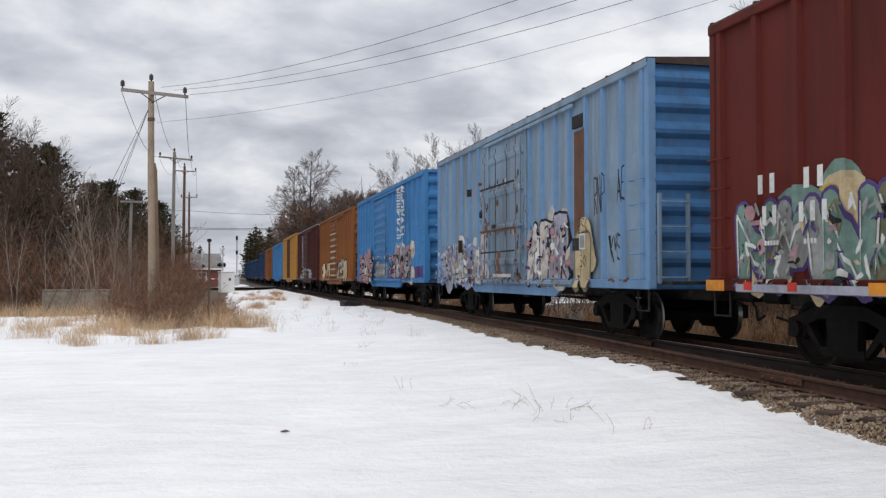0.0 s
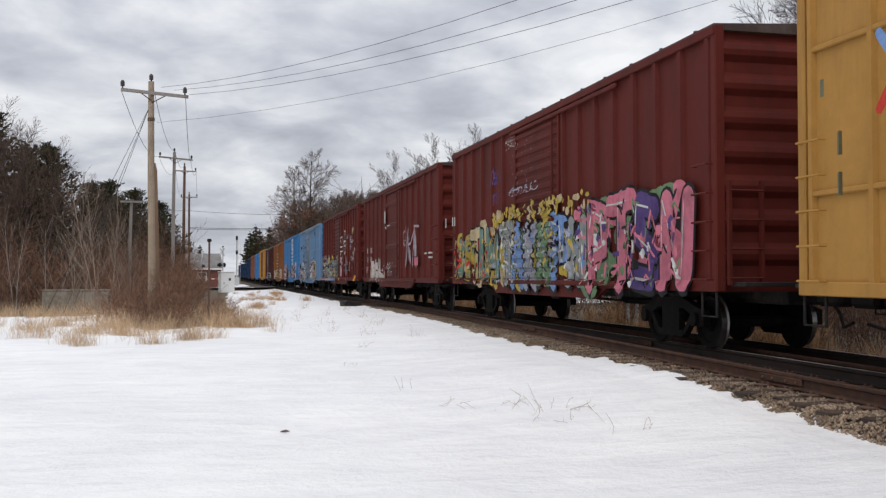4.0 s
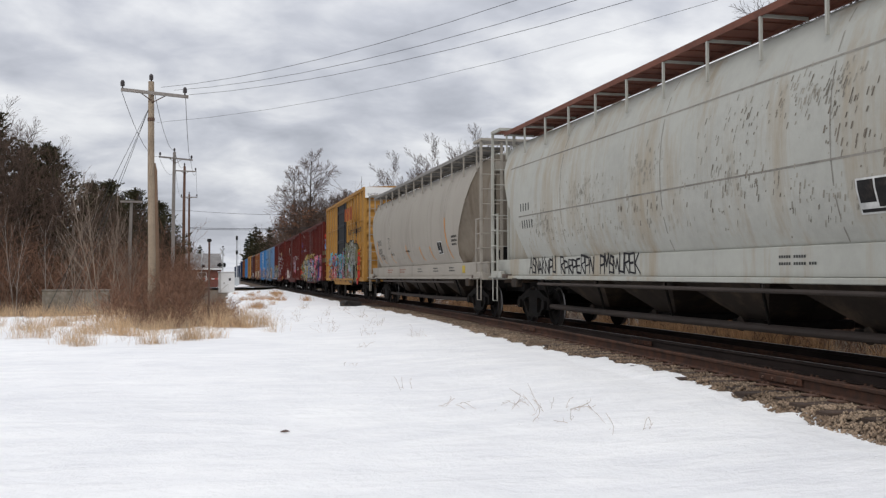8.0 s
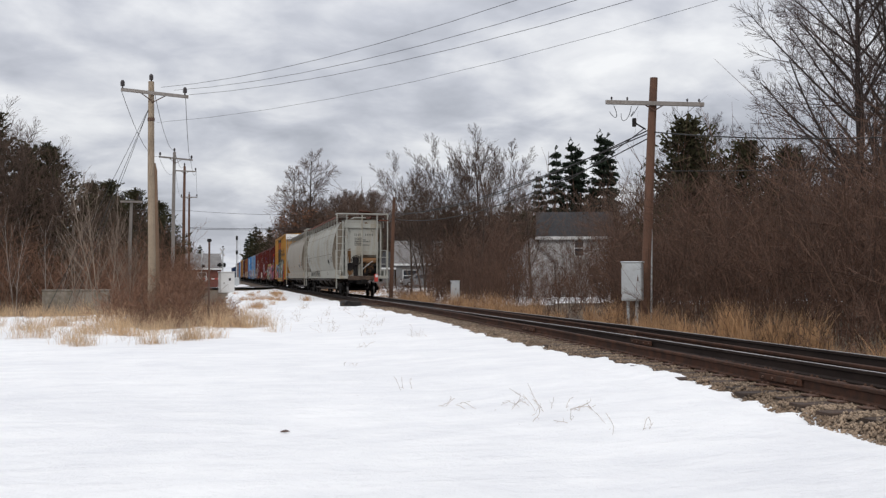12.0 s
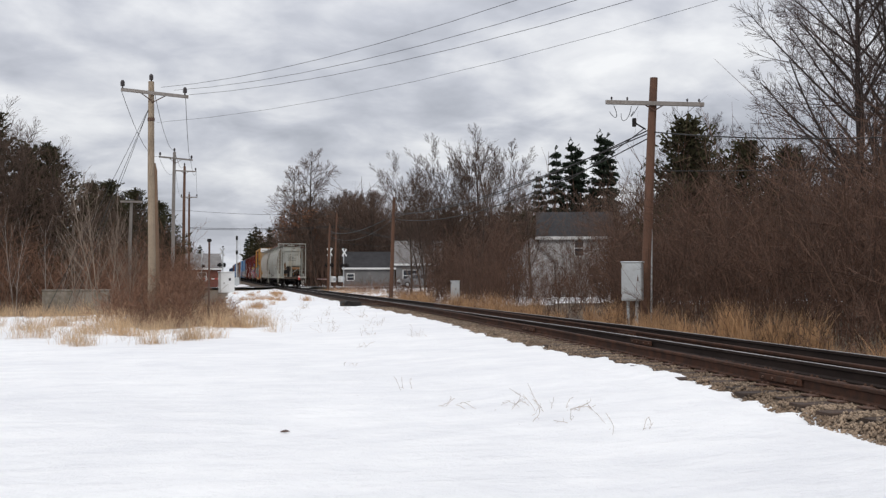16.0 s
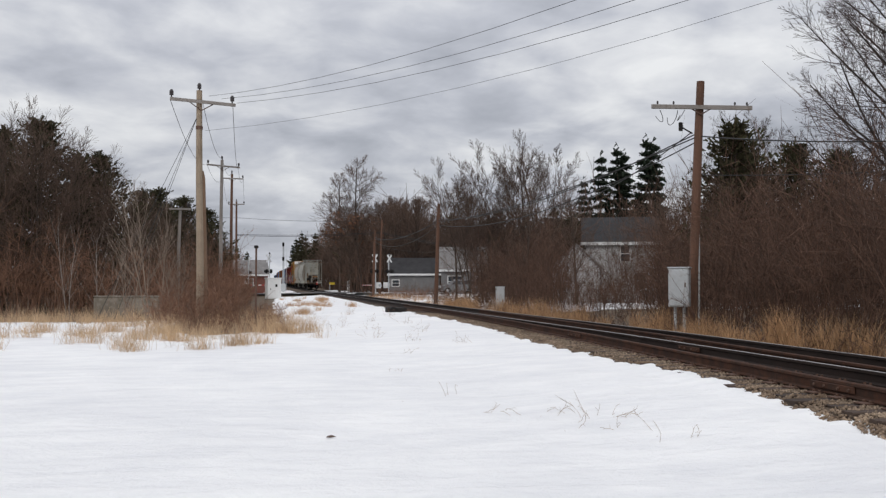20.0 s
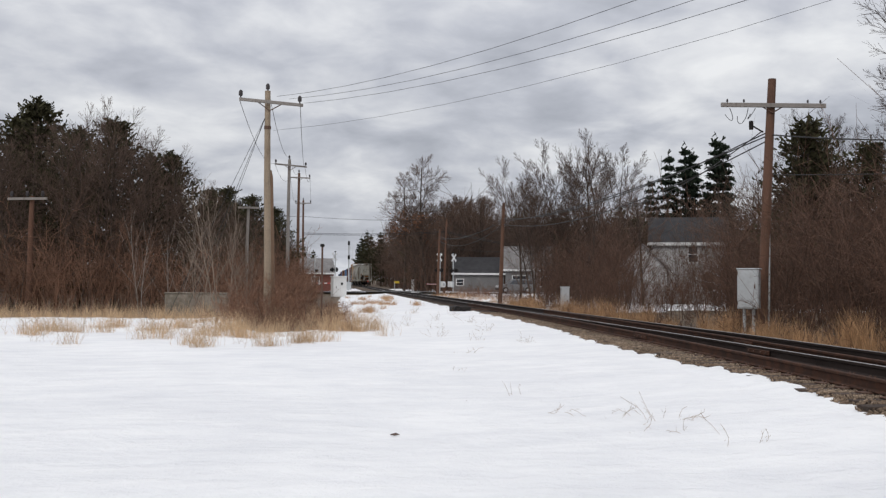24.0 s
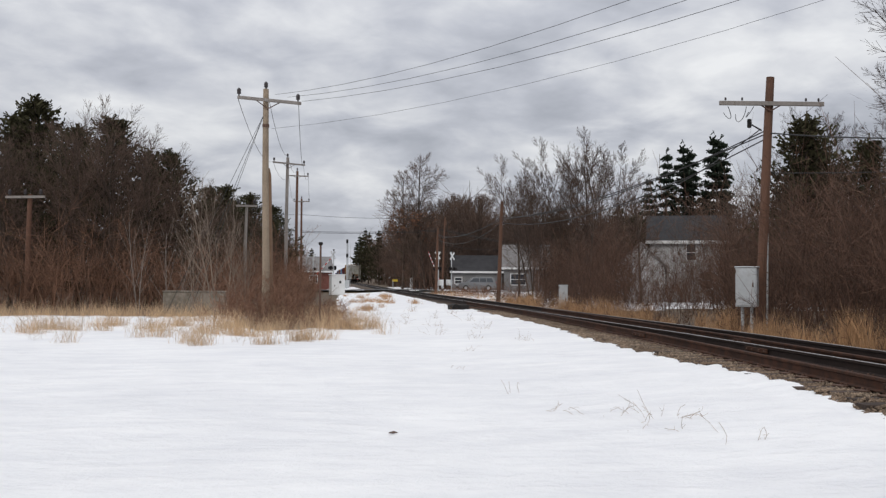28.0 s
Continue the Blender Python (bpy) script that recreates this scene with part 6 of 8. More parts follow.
# trees west of the line
put(evergreen(1, 11.5, "bushy green pine rising behind bare brush", radius=0.38), [(-12.6, 60, 0.98), (-9.4, 60.5, 0.82), (-18.5, 64.8, 1.15), (-15.2, 61.5, 0.95), (-22.5, 62, 1.2), (-7.2, 95, 0.86), (-9.8, 98, 0.95), (-5.2, 101, 0.80), (-13.0, 112, 1.05)], RNG)
put(evergreen(2, 10.5, "dark green pine among bare trees", radius=0.34), [(-11.0, 62.5, 0.9), (-20.5, 68, 1.2), (-8.4, 92, 0.84), (-6.4, 118, 0.8), (-11.8, 104, 0.9), (-26, 70, 1.3)], RNG)
put(bare_tree(11, 8.5, "bare grey-brown tree in the brush", FARTWIG, BARK, SLIM, trunks=3, lean=0.16, thick=0.009)[0], [(-11.2, 54.5, 1.18), (-13.2, 55, 1.2), (-9.4, 55.0, 1.0), (-7.6, 55.5, 0.8), (-16.8, 55, 1.05), (-6.6, 60, 0.72), (-19, 57, 1.1), (-6.0, 76, 0.8), (-5.0, 92, 0.7)], RNG)
put(bare_tree(12, 9.5, "bare slender tree with fine twigs", FARTWIG, BARK, SLIM, thick=0.009)[0], [(-12.4, 56.5, 0.95), (-10.0, 57, 0.9), (-15, 58, 1.0), (-7.5, 66, 0.75), (-20.5, 60, 1.05), (-9, 72, 0.85), (-6.3, 110, 0.8), (-8, 125, 0.9), (-4.8, 138, 0.8), (-6, 148, 0.9)], RNG)
SAPLING = mat("tan_sapling_bark", (0.235, 0.18, 0.137), 0.9, var=0.2, scale=4, island=0.3)
BIRCH = mat("pale_birch_bark", (0.30, 0.265, 0.235), 0.85, var=0.25, scale=8, dirt=(0.12, 0.1, 0.09), dirt_at=0.62)
put(bare_tree(13, 4.9, "pale-barked bare sapling beside a concrete wall", SAPLING, SAPLING, SAPS, FAN, trunks=3, lean=0.13, rmin=0.0045, thick=0.0105)[0], [(-4.0, 38.4, 1.02), (-3.2, 39.8, 0.70), (-5.2, 40.4, 0.74)], RNG)
put(bare_tree(14, 5.0, "thin white birch stems in front of the brush", TWIGPALE, BIRCH, SAPS, FAN, trunks=2, thick=0.0055, lean=0.2, rmin=0.003)[0], [(-8.4, 45.6, 0.9), (-6.9, 45.2, 0.82)], RNG)
# trees east of the line
put(bare_tree(21, 16.5, "tall bare maple with a wide crown of fine twigs", MAPLETWIG, MAPLEBARK, MAPLE, trunks=2, lean=0.03, rmin=0.007, thick=0.0165)[0], [(23.5, 30.9, 0.93), (29.5, 33.0, 0.9)], RNG)
put(bare_tree(24, 12.0, "slender bare tree behind the pines", MAPLETWIG, MAPLEBARK, BROOM, trunks=2, rmin=0.007)[0], [(31.6, 59.5, 0.92), (35.4, 55, 0.74)], RNG)
put(bare_tree(22, 12.8, "bare spreading tree behind the track-side brush", CROWNTWIG, BARK, BROOM, trunks=3, lean=0.15, rmin=0.010)[0], [(15.4, 70.5, 0.72), (19.3, 73, 0.84), (21.9, 72, 0.90), (17.4, 74, 0.66)], RNG)
put(bare_tree(23, 11.5, "bare reddish-brown tree in the thicket", FARTWIG, BARK, SLIM, trunks=1, rmin=0.009)[0], [(20.6, 73.5, 0.95), (16.2, 79, 0.72), (21, 62, 0.66), (26.8, 58, 0.62), (29, 52, 0.66), (31, 44, 0.62), (17.5, 62, 0.6), (24, 48, 0.55), (28, 40, 0.6)], RNG)
put(evergreen(3, 11.0, "pointed dark spruce above the brush", "spruce", NEEDLE2, 7, 0.22, 0.06, 0.38, 0.052, 8), [(33.8, 92.0, 1.30), (35.7, 92.5, 1.38), (36.7, 93.0, 1.34), (38.7, 92, 1.46), (39.9, 93, 1.44), (32.3, 93, 1.08), (13.4, 400, 1.5), (15.5, 420, 1.8), (17.5, 410, 2.0), (14.0, 360, 1.2), (-3.5, 330, 0.7), (-1.5, 370, 0.75), (-6, 340, 0.85), (1.5, 430, 0.8)], RNG)
put(evergreen(4, 10.5, "broad green pine behind the brush", radius=0.36), [(29.2, 55.5, 1.10), (32.4, 54.0, 0.96), (34.2, 52.0, 0.9), (30.6, 57, 0.96), (31, 58, 0.9), (27, 82, 0.7), (22, 86, 0.62), (38, 42, 0.8), (37, 50, 0.85), (40, 46, 0.85)], RNG)
# woods along the far stretch
WOODA = bare_tree(31, 15.0, "bare woodland tree beyond the crossing", FARTWIG, BARK, WOODS, rmin=0.022)[0]
WOODB = bare_tree(32, 14.0, "bare woodland tree at the edge of the far woods", FARTWIG, BARK, WOODS, FAN, trunks=2, lean=0.08, rmin=0.022)[0]
rr = random.Random(9)
spots = [(14.0, 150, 0.85)]
for i in range(44):
    y = 140 + 260 * (i / 44) ** 1.7
    spots.append((13.6 + rr.uniform(0, 9) + 0.012 * (y - 130), y + rr.uniform(-4, 4), rr.uniform(0.72, 1.0)))
put(WOODA, spots, RNG)
spots = []
for i in range(20):
    y = 145 + 240 * (i / 20) ** 1.4
    spots.append((15 + rr.uniform(0, 16), y + rr.uniform(-4, 4), rr.uniform(0.7, 1.0)))
for i in range(34):
    spots.append((20 + rr.uniform(0, 36), 140 + rr.uniform(0, 40), rr.uniform(0.6, 0.85)))
for i in range(12):
    spots.append((-7 - rr.uniform(0, 12), 175 + rr.uniform(0, 160), rr.uniform(0.55, 0.8)))
put(WOODB, spots, RNG)
put(evergreen(5, 14, "dark pine in the far woods", "pine", NEEDLE, 6, 0.26, 0.1, 0.55, 0.07, 6), [(18, 168, 0.9), (22, 180, 1.0), (27, 172, 0.95), (33, 165, 0.95), (40, 160, 1.0), (47, 150, 0.95), (36, 150, 0.85), (20, 150, 0.78), (24.5, 155, 0.82), (29, 150, 0.8), (31.5, 158, 0.86), (43, 152, 0.85), (16.5, 175, 0.9), (14.5, 255, 1.0), (14, 300, 1.1), (14, 350, 1.2), (52, 120, 0.9), (45, 110, 0.85), (-9, 220, 0.7), (-6, 270, 0.75), (-4, 320, 0.8)], RNG)

LEAF = mat("withered_oak_leaves", (0.19, 0.085, 0.045), 0.9, var=0.3, scale=2, island=0.4)
rng_ = np.random.default_rng(77)
for x, y, h_, n_ in ((15.2, 150, 19.8, 1100), (12.4, 152, 17.6, 300)):
    t_, lev_ = bare_tree(int(70 + x), h_, "tall open-crowned tree holding some withered rusty leaves", FARTWIG, BARK, OPEN, HIGH if x > 13 else ROUND, rmin=0.02, thick=0.011, name="open_crowned_tree")
    t_.matrix_basis = pose(x, y, -1.0)
    tip = lev_[2][1]
    tip = tip[tip[:, 2] < h_ * 0.66]
    tip = tip[rng_.integers(0, len(tip), n_)] * [1.25, 1.25, 0.94] + rng_.normal(0, 0.35, (n_, 3))
    v, f = leaflets(rng_, tip, 0.24, 0.6)
    part("leaves", quads("leaves", v, f, LEAF), LEAF, t_)


def yard(x, y):
    """An open strip of yard between the white house and the line."""
    return 0.325 * y < x < 0.432 * y and y < 84


# brush
thicket("brush", 41, 1500, area(13.2, 22, 12, 62, lambda x, y: x > 13.0 + 0.03 * y * (y > 40) and not yard(x, y)), 2.6, 5.2, TWIG, "dense leafless brown brush beyond the track")
thicket("brush", 42, 1100, area(20, 42, 25, 85, lambda x, y: not yard(x, y)), 3.5, 6.8, TWIG, "tall leafless reddish-brown thicket", r=0.016)
thicket("brush", 43, 700, area(14.5, 30, 60, 92, lambda x, y: x > 0.225 * y and not yard(x, y)), 2.2, 5.5, TWIG, "leafless brown brush near the houses", r=0.016)
thicket("brush", 44, 1100, area(13.6, 50, 132, 215, lambda x, y: x < 17 or x > 33 or y > 141), 3, 8, TWIG, "leafless undergrowth of the far woods", r=0.034, kids=5, twigs=2)
thicket("brush", 54, 1500, area(14.5, 60, 148, 300), 8, 13, FARTWIG, "tall leafless growth of the far woods", r=0.034, twigs=3, lean=0.12)
thicket("brush", 55, 300, area(-16, -4.5, 135, 330), 5, 9, TWIG, "leafless growth of the far woods west of the line", r=0.036, twigs=3, lean=0.12)
thicket("brush", 45, 1600, area(-26, -4, 47, 78, lambda x, y: y > 46 + 0.25 * abs(x + 6)), 2.0, 4.4, TWIGWEST, "dense leafless reddish-brown brush", r=0.015)
thicket("brush", 46, 800, area(-12, -2.6, 70, 150), 2.0, 5.0, TWIGWEST, "leafless brush along the pole line", r=0.018)
thicket("brush", 47, 440, area(-5.2, -0.9, 31.5, 62, lambda x, y: x > -3.6 or y > 46), 1.0, 2.2, TWIGWEST, "reddish-brown brush around the poles", r=0.009)
thicket("brush", 57, 520, area(-3.4, 1.0, 29, 56, lambda x, y: x > -2.2 or y > 33), 0.4, 0.85, TWIGWEST, "low reddish-brown weeds around the poles", r=0.007, kids=4)
thicket("brush", 48, 460, area(-5, -0.6, 60, 101), 1.3, 3.0, TWIGWEST, "low brush beside the lane", r=0.013)
thicket("brush", 58, 1700, area(20, 78, 143, 185), 8, 13.0, FARTWIG, "tall leafless woods behind the houses", r=0.034, twigs=3, kids=5, lean=0.14)
thicket("brush", 63, 90, area(26, 33, 66, 75), 4.5, 7.6, FARTWIG, "bare stems in front of the white house", r=0.016, kids=6, twigs=4, lean=0.16)
thicket("brush", 64, 420, area(29, 44, 56, 78, lambda x, y: not yard(x, y)), 5.6, 8.6, FARTWIG, "tall leafless growth between the pines", r=0.018, kids=6, twigs=4, lean=0.16)
thicket("brush", 60, 700, area(28, 62, 85, 112), 5.5, 9.5, TWIG, "tall leafless thicket behind the white house", r=0.03, kids=5, twigs=3, lean=0.16)
thicket("brush", 59, 420, area(12, 31, 32, 73, yard), 1.0, 3.4, TWIG, "sparse weeds in the yard", r=0.010, kids=4, twigs=3)
thicket("brush", 61, 160, area(15.5, 26, 127, 131), 0.8, 2.2, TWIG, "low brown brush in front of the garage", r=0.02, kids=4, twigs=3)
thicket("brush", 62, 420, area(12.6, 19, 84, 114), 0.45, 1.15, TWIGWEST, "low orange-brown weeds between the track and the road", r=0.012, kids=4, twigs=3)
thicket("brush", 49, 90, area(-12, 0.5, 31, 45), 0.7, 1.6, TWIGPALE, "thin pale weeds at the edge of the snow", kids=3, twigs=1, r=0.010)
thicket("brush", 50, 400, area(-40, -24, 42, 66), 3, 7, TWIGWEST, "dense leafless brush", r=0.018)
thicket("brush", 51, 520, area(22, 60, 86, 130, lambda x, y: x > 0.232 * y), 2.5, 6, TWIG, "leafless brush around the houses", r=0.022, twigs=2)
thicket("brush", 52, 260, area(11.9, 14.5, 14, 70), 0.8, 1.9, TWIG, "low brown brush at the foot of the thicket", r=0.008)

thicket("brush", 53, 420, area(11.4, 13.8, 12, 60), 0.35, 1.0, TWIG, "reddish-brown weeds among the dry grass beside the track", r=0.006, kids=4)


def drift(x, y):
    return snow_z(x, y) if snow_depth(x, y) > 0 else earth_z(x, y)


# dry grass
blades("dry_grass", 61, 8000, area(10.9, 13.6, 10, 75, lambda x, y: noise.noise((x * 0.7, y * 0.45, 3)) > 0.06), 0.2, 0.5, GRASS, "short dry straw-coloured grass beside the track")
blades("dry_grass", 67, 14000, area(11.0, 13.1, 11, 62, lambda x, y: noise.noise((x * 0.9, y * 0.5, 41)) > 0.02), 0.45, 0.95, GRASS, "fountain-shaped tufts of tall dry grass beside the track", tuft=75, lean=0.26, spread=0.10)
blades("dry_grass", 62, 6600, area(-8.5, 1.7, 21.0, 33, lambda x, y: noise.noise((x * 0.8, y * 0.5, 8)) > 0.16 + 0.02 * (28 - y) and y > 22.0 + 0.35 * abs(x + 0.8) + 2 * nz(x, y, 0.9, 3)), 0.2, 0.66, GRASSPALE, "tufts of dry grass standing out of the snow", ground=drift, tuft=60, spread=0.17, lean=0.42, width=0.0034)
blades("dry_grass", 63, 3400, area(-5.0, 1.4, 29, 46, lambda x, y: noise.noise((x * 0.6, y * 0.4, 18)) > 0.0), 0.3, 0.8, GRASSPALE, "dry grass among low brush", ground=drift, tuft=40, spread=0.18, lean=0.4)
blades("dry_grass", 64, 5500, area(-16, -5, 39.5, 47), 0.25, 0.75, GRASSPALE, "dry grass along the edge of the thicket", ground=drift, lean=0.4)
blades("dry_grass", 65, 3600, area(1.0, 5.6, 46, 100, lambda x, y: noise.noise((x * 1.1, y * 0.13, 28)) > 0.22), 0.15, 0.4, GRASS, "dry grass showing through the snow of the lane", ground=drift)
blades("dry_grass", 66, 5000, area(11, 17, 75, 116), 0.25, 0.6, GRASS, "dry grass near the crossing")


# ---- ties, plates, stones and weeds ----
rt = random.Random(21)
TIES = []
for k in range(4):
    s = Shape()
    vs, fs = [], []
    cols = [-0.5, -0.3, -0.1, 0.12, 0.33, 0.5]
    for x in cols:
        w_ = 0.115 + rt.uniform(-0.012, 0.008)
        t_ = -0.188 + rt.uniform(-0.012, 0.004)
        vs += [(x, -w_, -0.36), (x, w_, -0.36), (x, w_, t_ - 0.012), (x, w_ - 0.015, t_), (x, 0.03, t_ - 0.006), (x, -w_ + 0.015, t_), (x, -w_, t_ - 0.012)]
    for j in range(5):
        fs += [(j * 7 + i, j * 7 + (i + 1) % 7, (j + 1) * 7 + (i + 1) % 7, (j + 1) * 7 + i) for i in range(7)]
    fs += [tuple(range(7))[::-1], tuple(35 + i for i in range(7))]
    me = s.add(vs, fs).mesh("tie", [TIE])
    recalc(me)
    TIES.append(me)
PLATE = Shape().box(-0.19, 0.19, -0.10, 0.10, -0.188, -0.174).mesh("tie_plate", [IRON])
s = Shape()
for sx in (-1, 1):
    s.box(sx * 0.085 - 0.012, sx * 0.085 + 0.012, -0.07, -0.046, -0.176, -0.148).box(sx * 0.085 - 0.012, sx * 0.085 + 0.012, 0.046, 0.07, -0.176, -0.148)
SPIKES = s.mesh("spikes", [IRON])
y, i = -12.0, 0
TIE_AT = []
while y < 117 and i < 262:
    off = siding(y) if y < 50 else 0.0
    a = 7.81 - off - 0.50 - rt.uniform(0, 0.28) * min(1, off + 0.2)
    b = 9.86 + rt.uniform(-0.08, 0.1)
    if y > 44:
        a = 7.26 + rt.uniform(-0.06, 0.06)
    m = Matrix.Translation(((a + b) / 2, y, drop(y))) @ Matrix.Rotation(radians(rt.uniform(-1.2, 1.2)), 4, "Z") @ Matrix.Diagonal((b - a, 1, 1, 1))
    part("tie", TIES[i % 4], TIE, BED, at=m)
    TIE_AT.append(y)
    if y < 26:
        for x in (7.81, 7.81 - off, 9.31 - off):
            part("tie_plate", PLATE, IRON, BED, at=pose(x, y, drop(y)))
            if y < 20 and y > 3:
                part("spikes", SPIKES, IRON, BED, at=pose(x, y, drop(y)))
    y += 0.53 + rt.uniform(-0.03, 0.03)
    i += 1
# bolted joint bars
for x_at, ys_ in ((lambda y: 7.81 - siding(y), (10.4, 21.2)), (lambda y: 7.81, (16.6,)), (lambda y: 9.31 - siding(y), (18.9,))):
    for y in ys_:
        s = Shape().box(-0.055, -0.036, -0.45, 0.45, -0.13, -0.045, c=0.01)
        j_ = part("joint_bar", s, RAIL, BED, at=pose(x_at(y), y, drop(y)))
        for k in (-0.35, -0.14, 0.14, 0.35):
            part("bolt", Shape().disc(0, (-0.062, k, -0.09), 0.018, 0.012, 6), IRON, j_)


def scatter(name, seed, n, spot, lo, hi, material, label, sink=0.3, zf=None):
    """Loose stones: squashed octahedra."""
    rng = np.random.default_rng(seed)
    c = np.array([spot(rng) for _ in range(n)])
    c[:, 2] = [zf(x, y) for x, y, _ in c]
    r = rng.uniform(lo, hi, (n, 1)) * rng.uniform(0.6, 1.2, (n, 3))
    q = rng.normal(0, 1, (n, 4))
    q /= np.linalg.norm(q, axis=1, keepdims=True)
    w_, x, y, z = q.T
    rot = np.stack([np.stack([1 - 2 * (y * y + z * z), 2 * (x * y - z * w_), 2 * (x * z + y * w_)], 1), np.stack([2 * (x * y + z * w_), 1 - 2 * (x * x + z * z), 2 * (y * z - x * w_)], 1),
                    np.stack([2 * (x * z - y * w_), 2 * (y * z + x * w_), 1 - 2 * (x * x + y * y)], 1)], 1)
    base = np.array([(1, 0, 0), (0, 1, 0), (-1, 0, 0), (0, -1, 0), (0, 0, 1), (0, 0, -1)], float)
    p = base[None] * rng.uniform(0.75, 1.2, (n, 6, 1)) * r[:, None, :]
    p = np.einsum("nij,nkj->nki", rot, p) + c[:, None, :] + np.array([0, 0, 1])[None, None] * (r.min(1) * (1 - sink))[:, None, None] * 0.6
    tri = np.array([(0, 1, 4), (1, 2, 4), (2, 3, 4), (3, 0, 4), (1, 0, 5), (2, 1, 5), (3, 2, 5), (0, 3, 5)])
    f = (np.arange(n)[:, None, None] * 6 + tri[None]).reshape(-1, 3)
    return bulk(name, p.reshape(-1, 3), f, material, label, "gravel")


def near_spot(rng):
    while True:
        y = 4.0 + 38 * rng.random() ** 1.6
        x = rng.uniform(5.0, 7.75)
        on_tie = min(abs(y - q) for q in TIE_AT[28:112]) < 0.10 and x > 7.3 - siding(y) - 0.1 and rng.random() < 0.94
        if x > snow_edge(y) - 0.26 and not on_tie:
            return (x, y, 0.0)


scatter("ballast_stones", 71, 36000, near_spot, 0.011, 0.026, STONE, "loose tan ballast stones beside the rail", zf=lambda x, y: bed_z(x, y) + 0.018)
scatter("ballast_stones", 72, 4000, area(7.85, 9.3, 3, 26), 0.014, 0.032, BEDDARK, "ballast stones between the rails, coloured black for shade", zf=bed_z)
scatter("ballast_stones", 73, 3000, area(9.4, 10.9, 3, 30), 0.016, 0.04, BEDDARK, "dark ballast stones on the far shoulder", zf=bed_z)

WEED = mat("dry_weed_stems", (0.30, 0.20, 0.12), 0.9, var=0.3, scale=4, island=0.3)


def weed(x, y, h, n, seed, label, flat=0.0):
    """A dead weed: a few thin bent stems with side twigs standing out of the snow."""
    rng = np.random.default_rng(seed)
    segs = []
    for _ in range(n):
        p = np.array([rng.normal(0, 0.06 + flat * 0.2), rng.normal(0, 0.06 + flat * 0.1), -0.03])
        d = unit(np.array([rng.normal(0.5 * flat, 0.45 + flat), rng.normal(0, 0.4 + flat), 1.0 - flat * 0.6]))
        L = h * rng.uniform(0.5, 1.1)
        for i in range(4):
            d = unit(d + rng.normal(0, 0.25, 3) - [0, 0, 0.12 * flat])
            q = p + d * L / 4
            segs.append((p, q, 0.0022, 0.0018))
            if rng.random() < 0.6:
                e = q + unit(d + rng.normal(0, 0.7, 3)) * L * 0.18
                segs.append((q, e, 0.0017, 0.0013))
            p = q
    v, f = prisms(*arrays(segs), n=3)
    ob = new("dead_weed", quads("dead_weed", v, f, WEED))
    ob.matrix_basis = pose(x, y, snow_z(x, y))
    return tagged(ob, label, "weed", "weeds in the snow", "stuff")


for i, (x, y, h, n, fl) in enumerate(((2.77, 11.4, 0.20, 12, 0.8), (3.2, 10.9, 0.22, 6, 0.7), (3.5, 10.75, 0.38, 5, 0.3), (3.78, 10.35, 0.34, 11, 0.6), (3.55, 9.75, 0.30, 4, 0.9), (3.82, 9.3, 0.42, 4, 0.8), (3.66, 8.8, 0.30, 3, 0.9), (4.15, 8.7, 0.26, 3, 0.5),
                                     (2.6, 13.0, 0.30, 3, 0.1), (1.85, 12.4, 0.12, 4, 0.6), (2.3, 16.5, 0.14, 5, 0.4), (-5.8, 8.2, 0.2, 3, 0.1), (3.1, 26.5, 0.42, 9, 0.2), (3.9, 24.2, 0.34, 8, 0.3), (2.2, 30.5, 0.4, 9, 0.2), (2.9, 33.5, 0.4, 8, 0.2), (1.9, 36, 0.4, 9, 0.2), (3.2, 38.5, 0.45, 9, 0.2), (-6.3, 26, 0.35, 6, 0.2), (-7.6, 28, 0.4, 6, 0.2), (-5.0, 29.5, 0.6, 9, 0.2), (-4.0, 27.5, 0.55, 9, 0.2), (-3.6, 30.5, 0.6, 9, 0.2), (4.6, 28.0, 0.4, 10, 0.2), (5.1, 33.0, 0.42, 10, 0.2), (4.3, 36.5, 0.42, 10, 0.2), (3.6, 31.0, 0.36, 9, 0.2), (5.4, 40.0, 0.45, 10, 0.2), (2.4, 41.5, 0.45, 12, 0.2), (4.2, 45.0, 0.45, 12, 0.2), (3.0, 20.5, 0.26, 6, 0.3), (4.8, 22.5, 0.34, 9, 0.2), (-7.0, 24.5, 0.36, 8, 0.2), (-9.0, 27.0, 0.42, 9, 0.2), (-8.2, 31.0, 0.5, 10, 0.2), (-2.0, 24.0, 0.4, 8, 0.2))):
    weed(x, y, h, n, 300 + i, "dead brown weed poking out of the snow", fl)
d_ = part("dead_leaf", Shape().add([(-0.05, -0.01, 0.012), (0.0, -0.028, 0.022), (0.055, 0.0, 0.015), (0.01, 0.03, 0.03), (-0.04, 0.02, 0.02), (0, 0, 0.006)], [(0, 1, 5), (1, 2, 5), (2, 3, 5), (3, 4, 5), (4, 0, 5), (0, 4, 3, 2, 1)]), IRON, at=pose(0.72, 9.83, snow_z(0.72, 9.83)))
tagged(d_, "single dark dead leaf lying on snow", "leaf")


# ---- paint on the cars: graffiti, lettering, stripes ----
def spray(name, base):
    return mat(name, base, 0.6, var=0.22, scale=4, spec=0.12, dirt=tuple(0.012 + c * 0.45 for c in base), dirt_at=0.60)


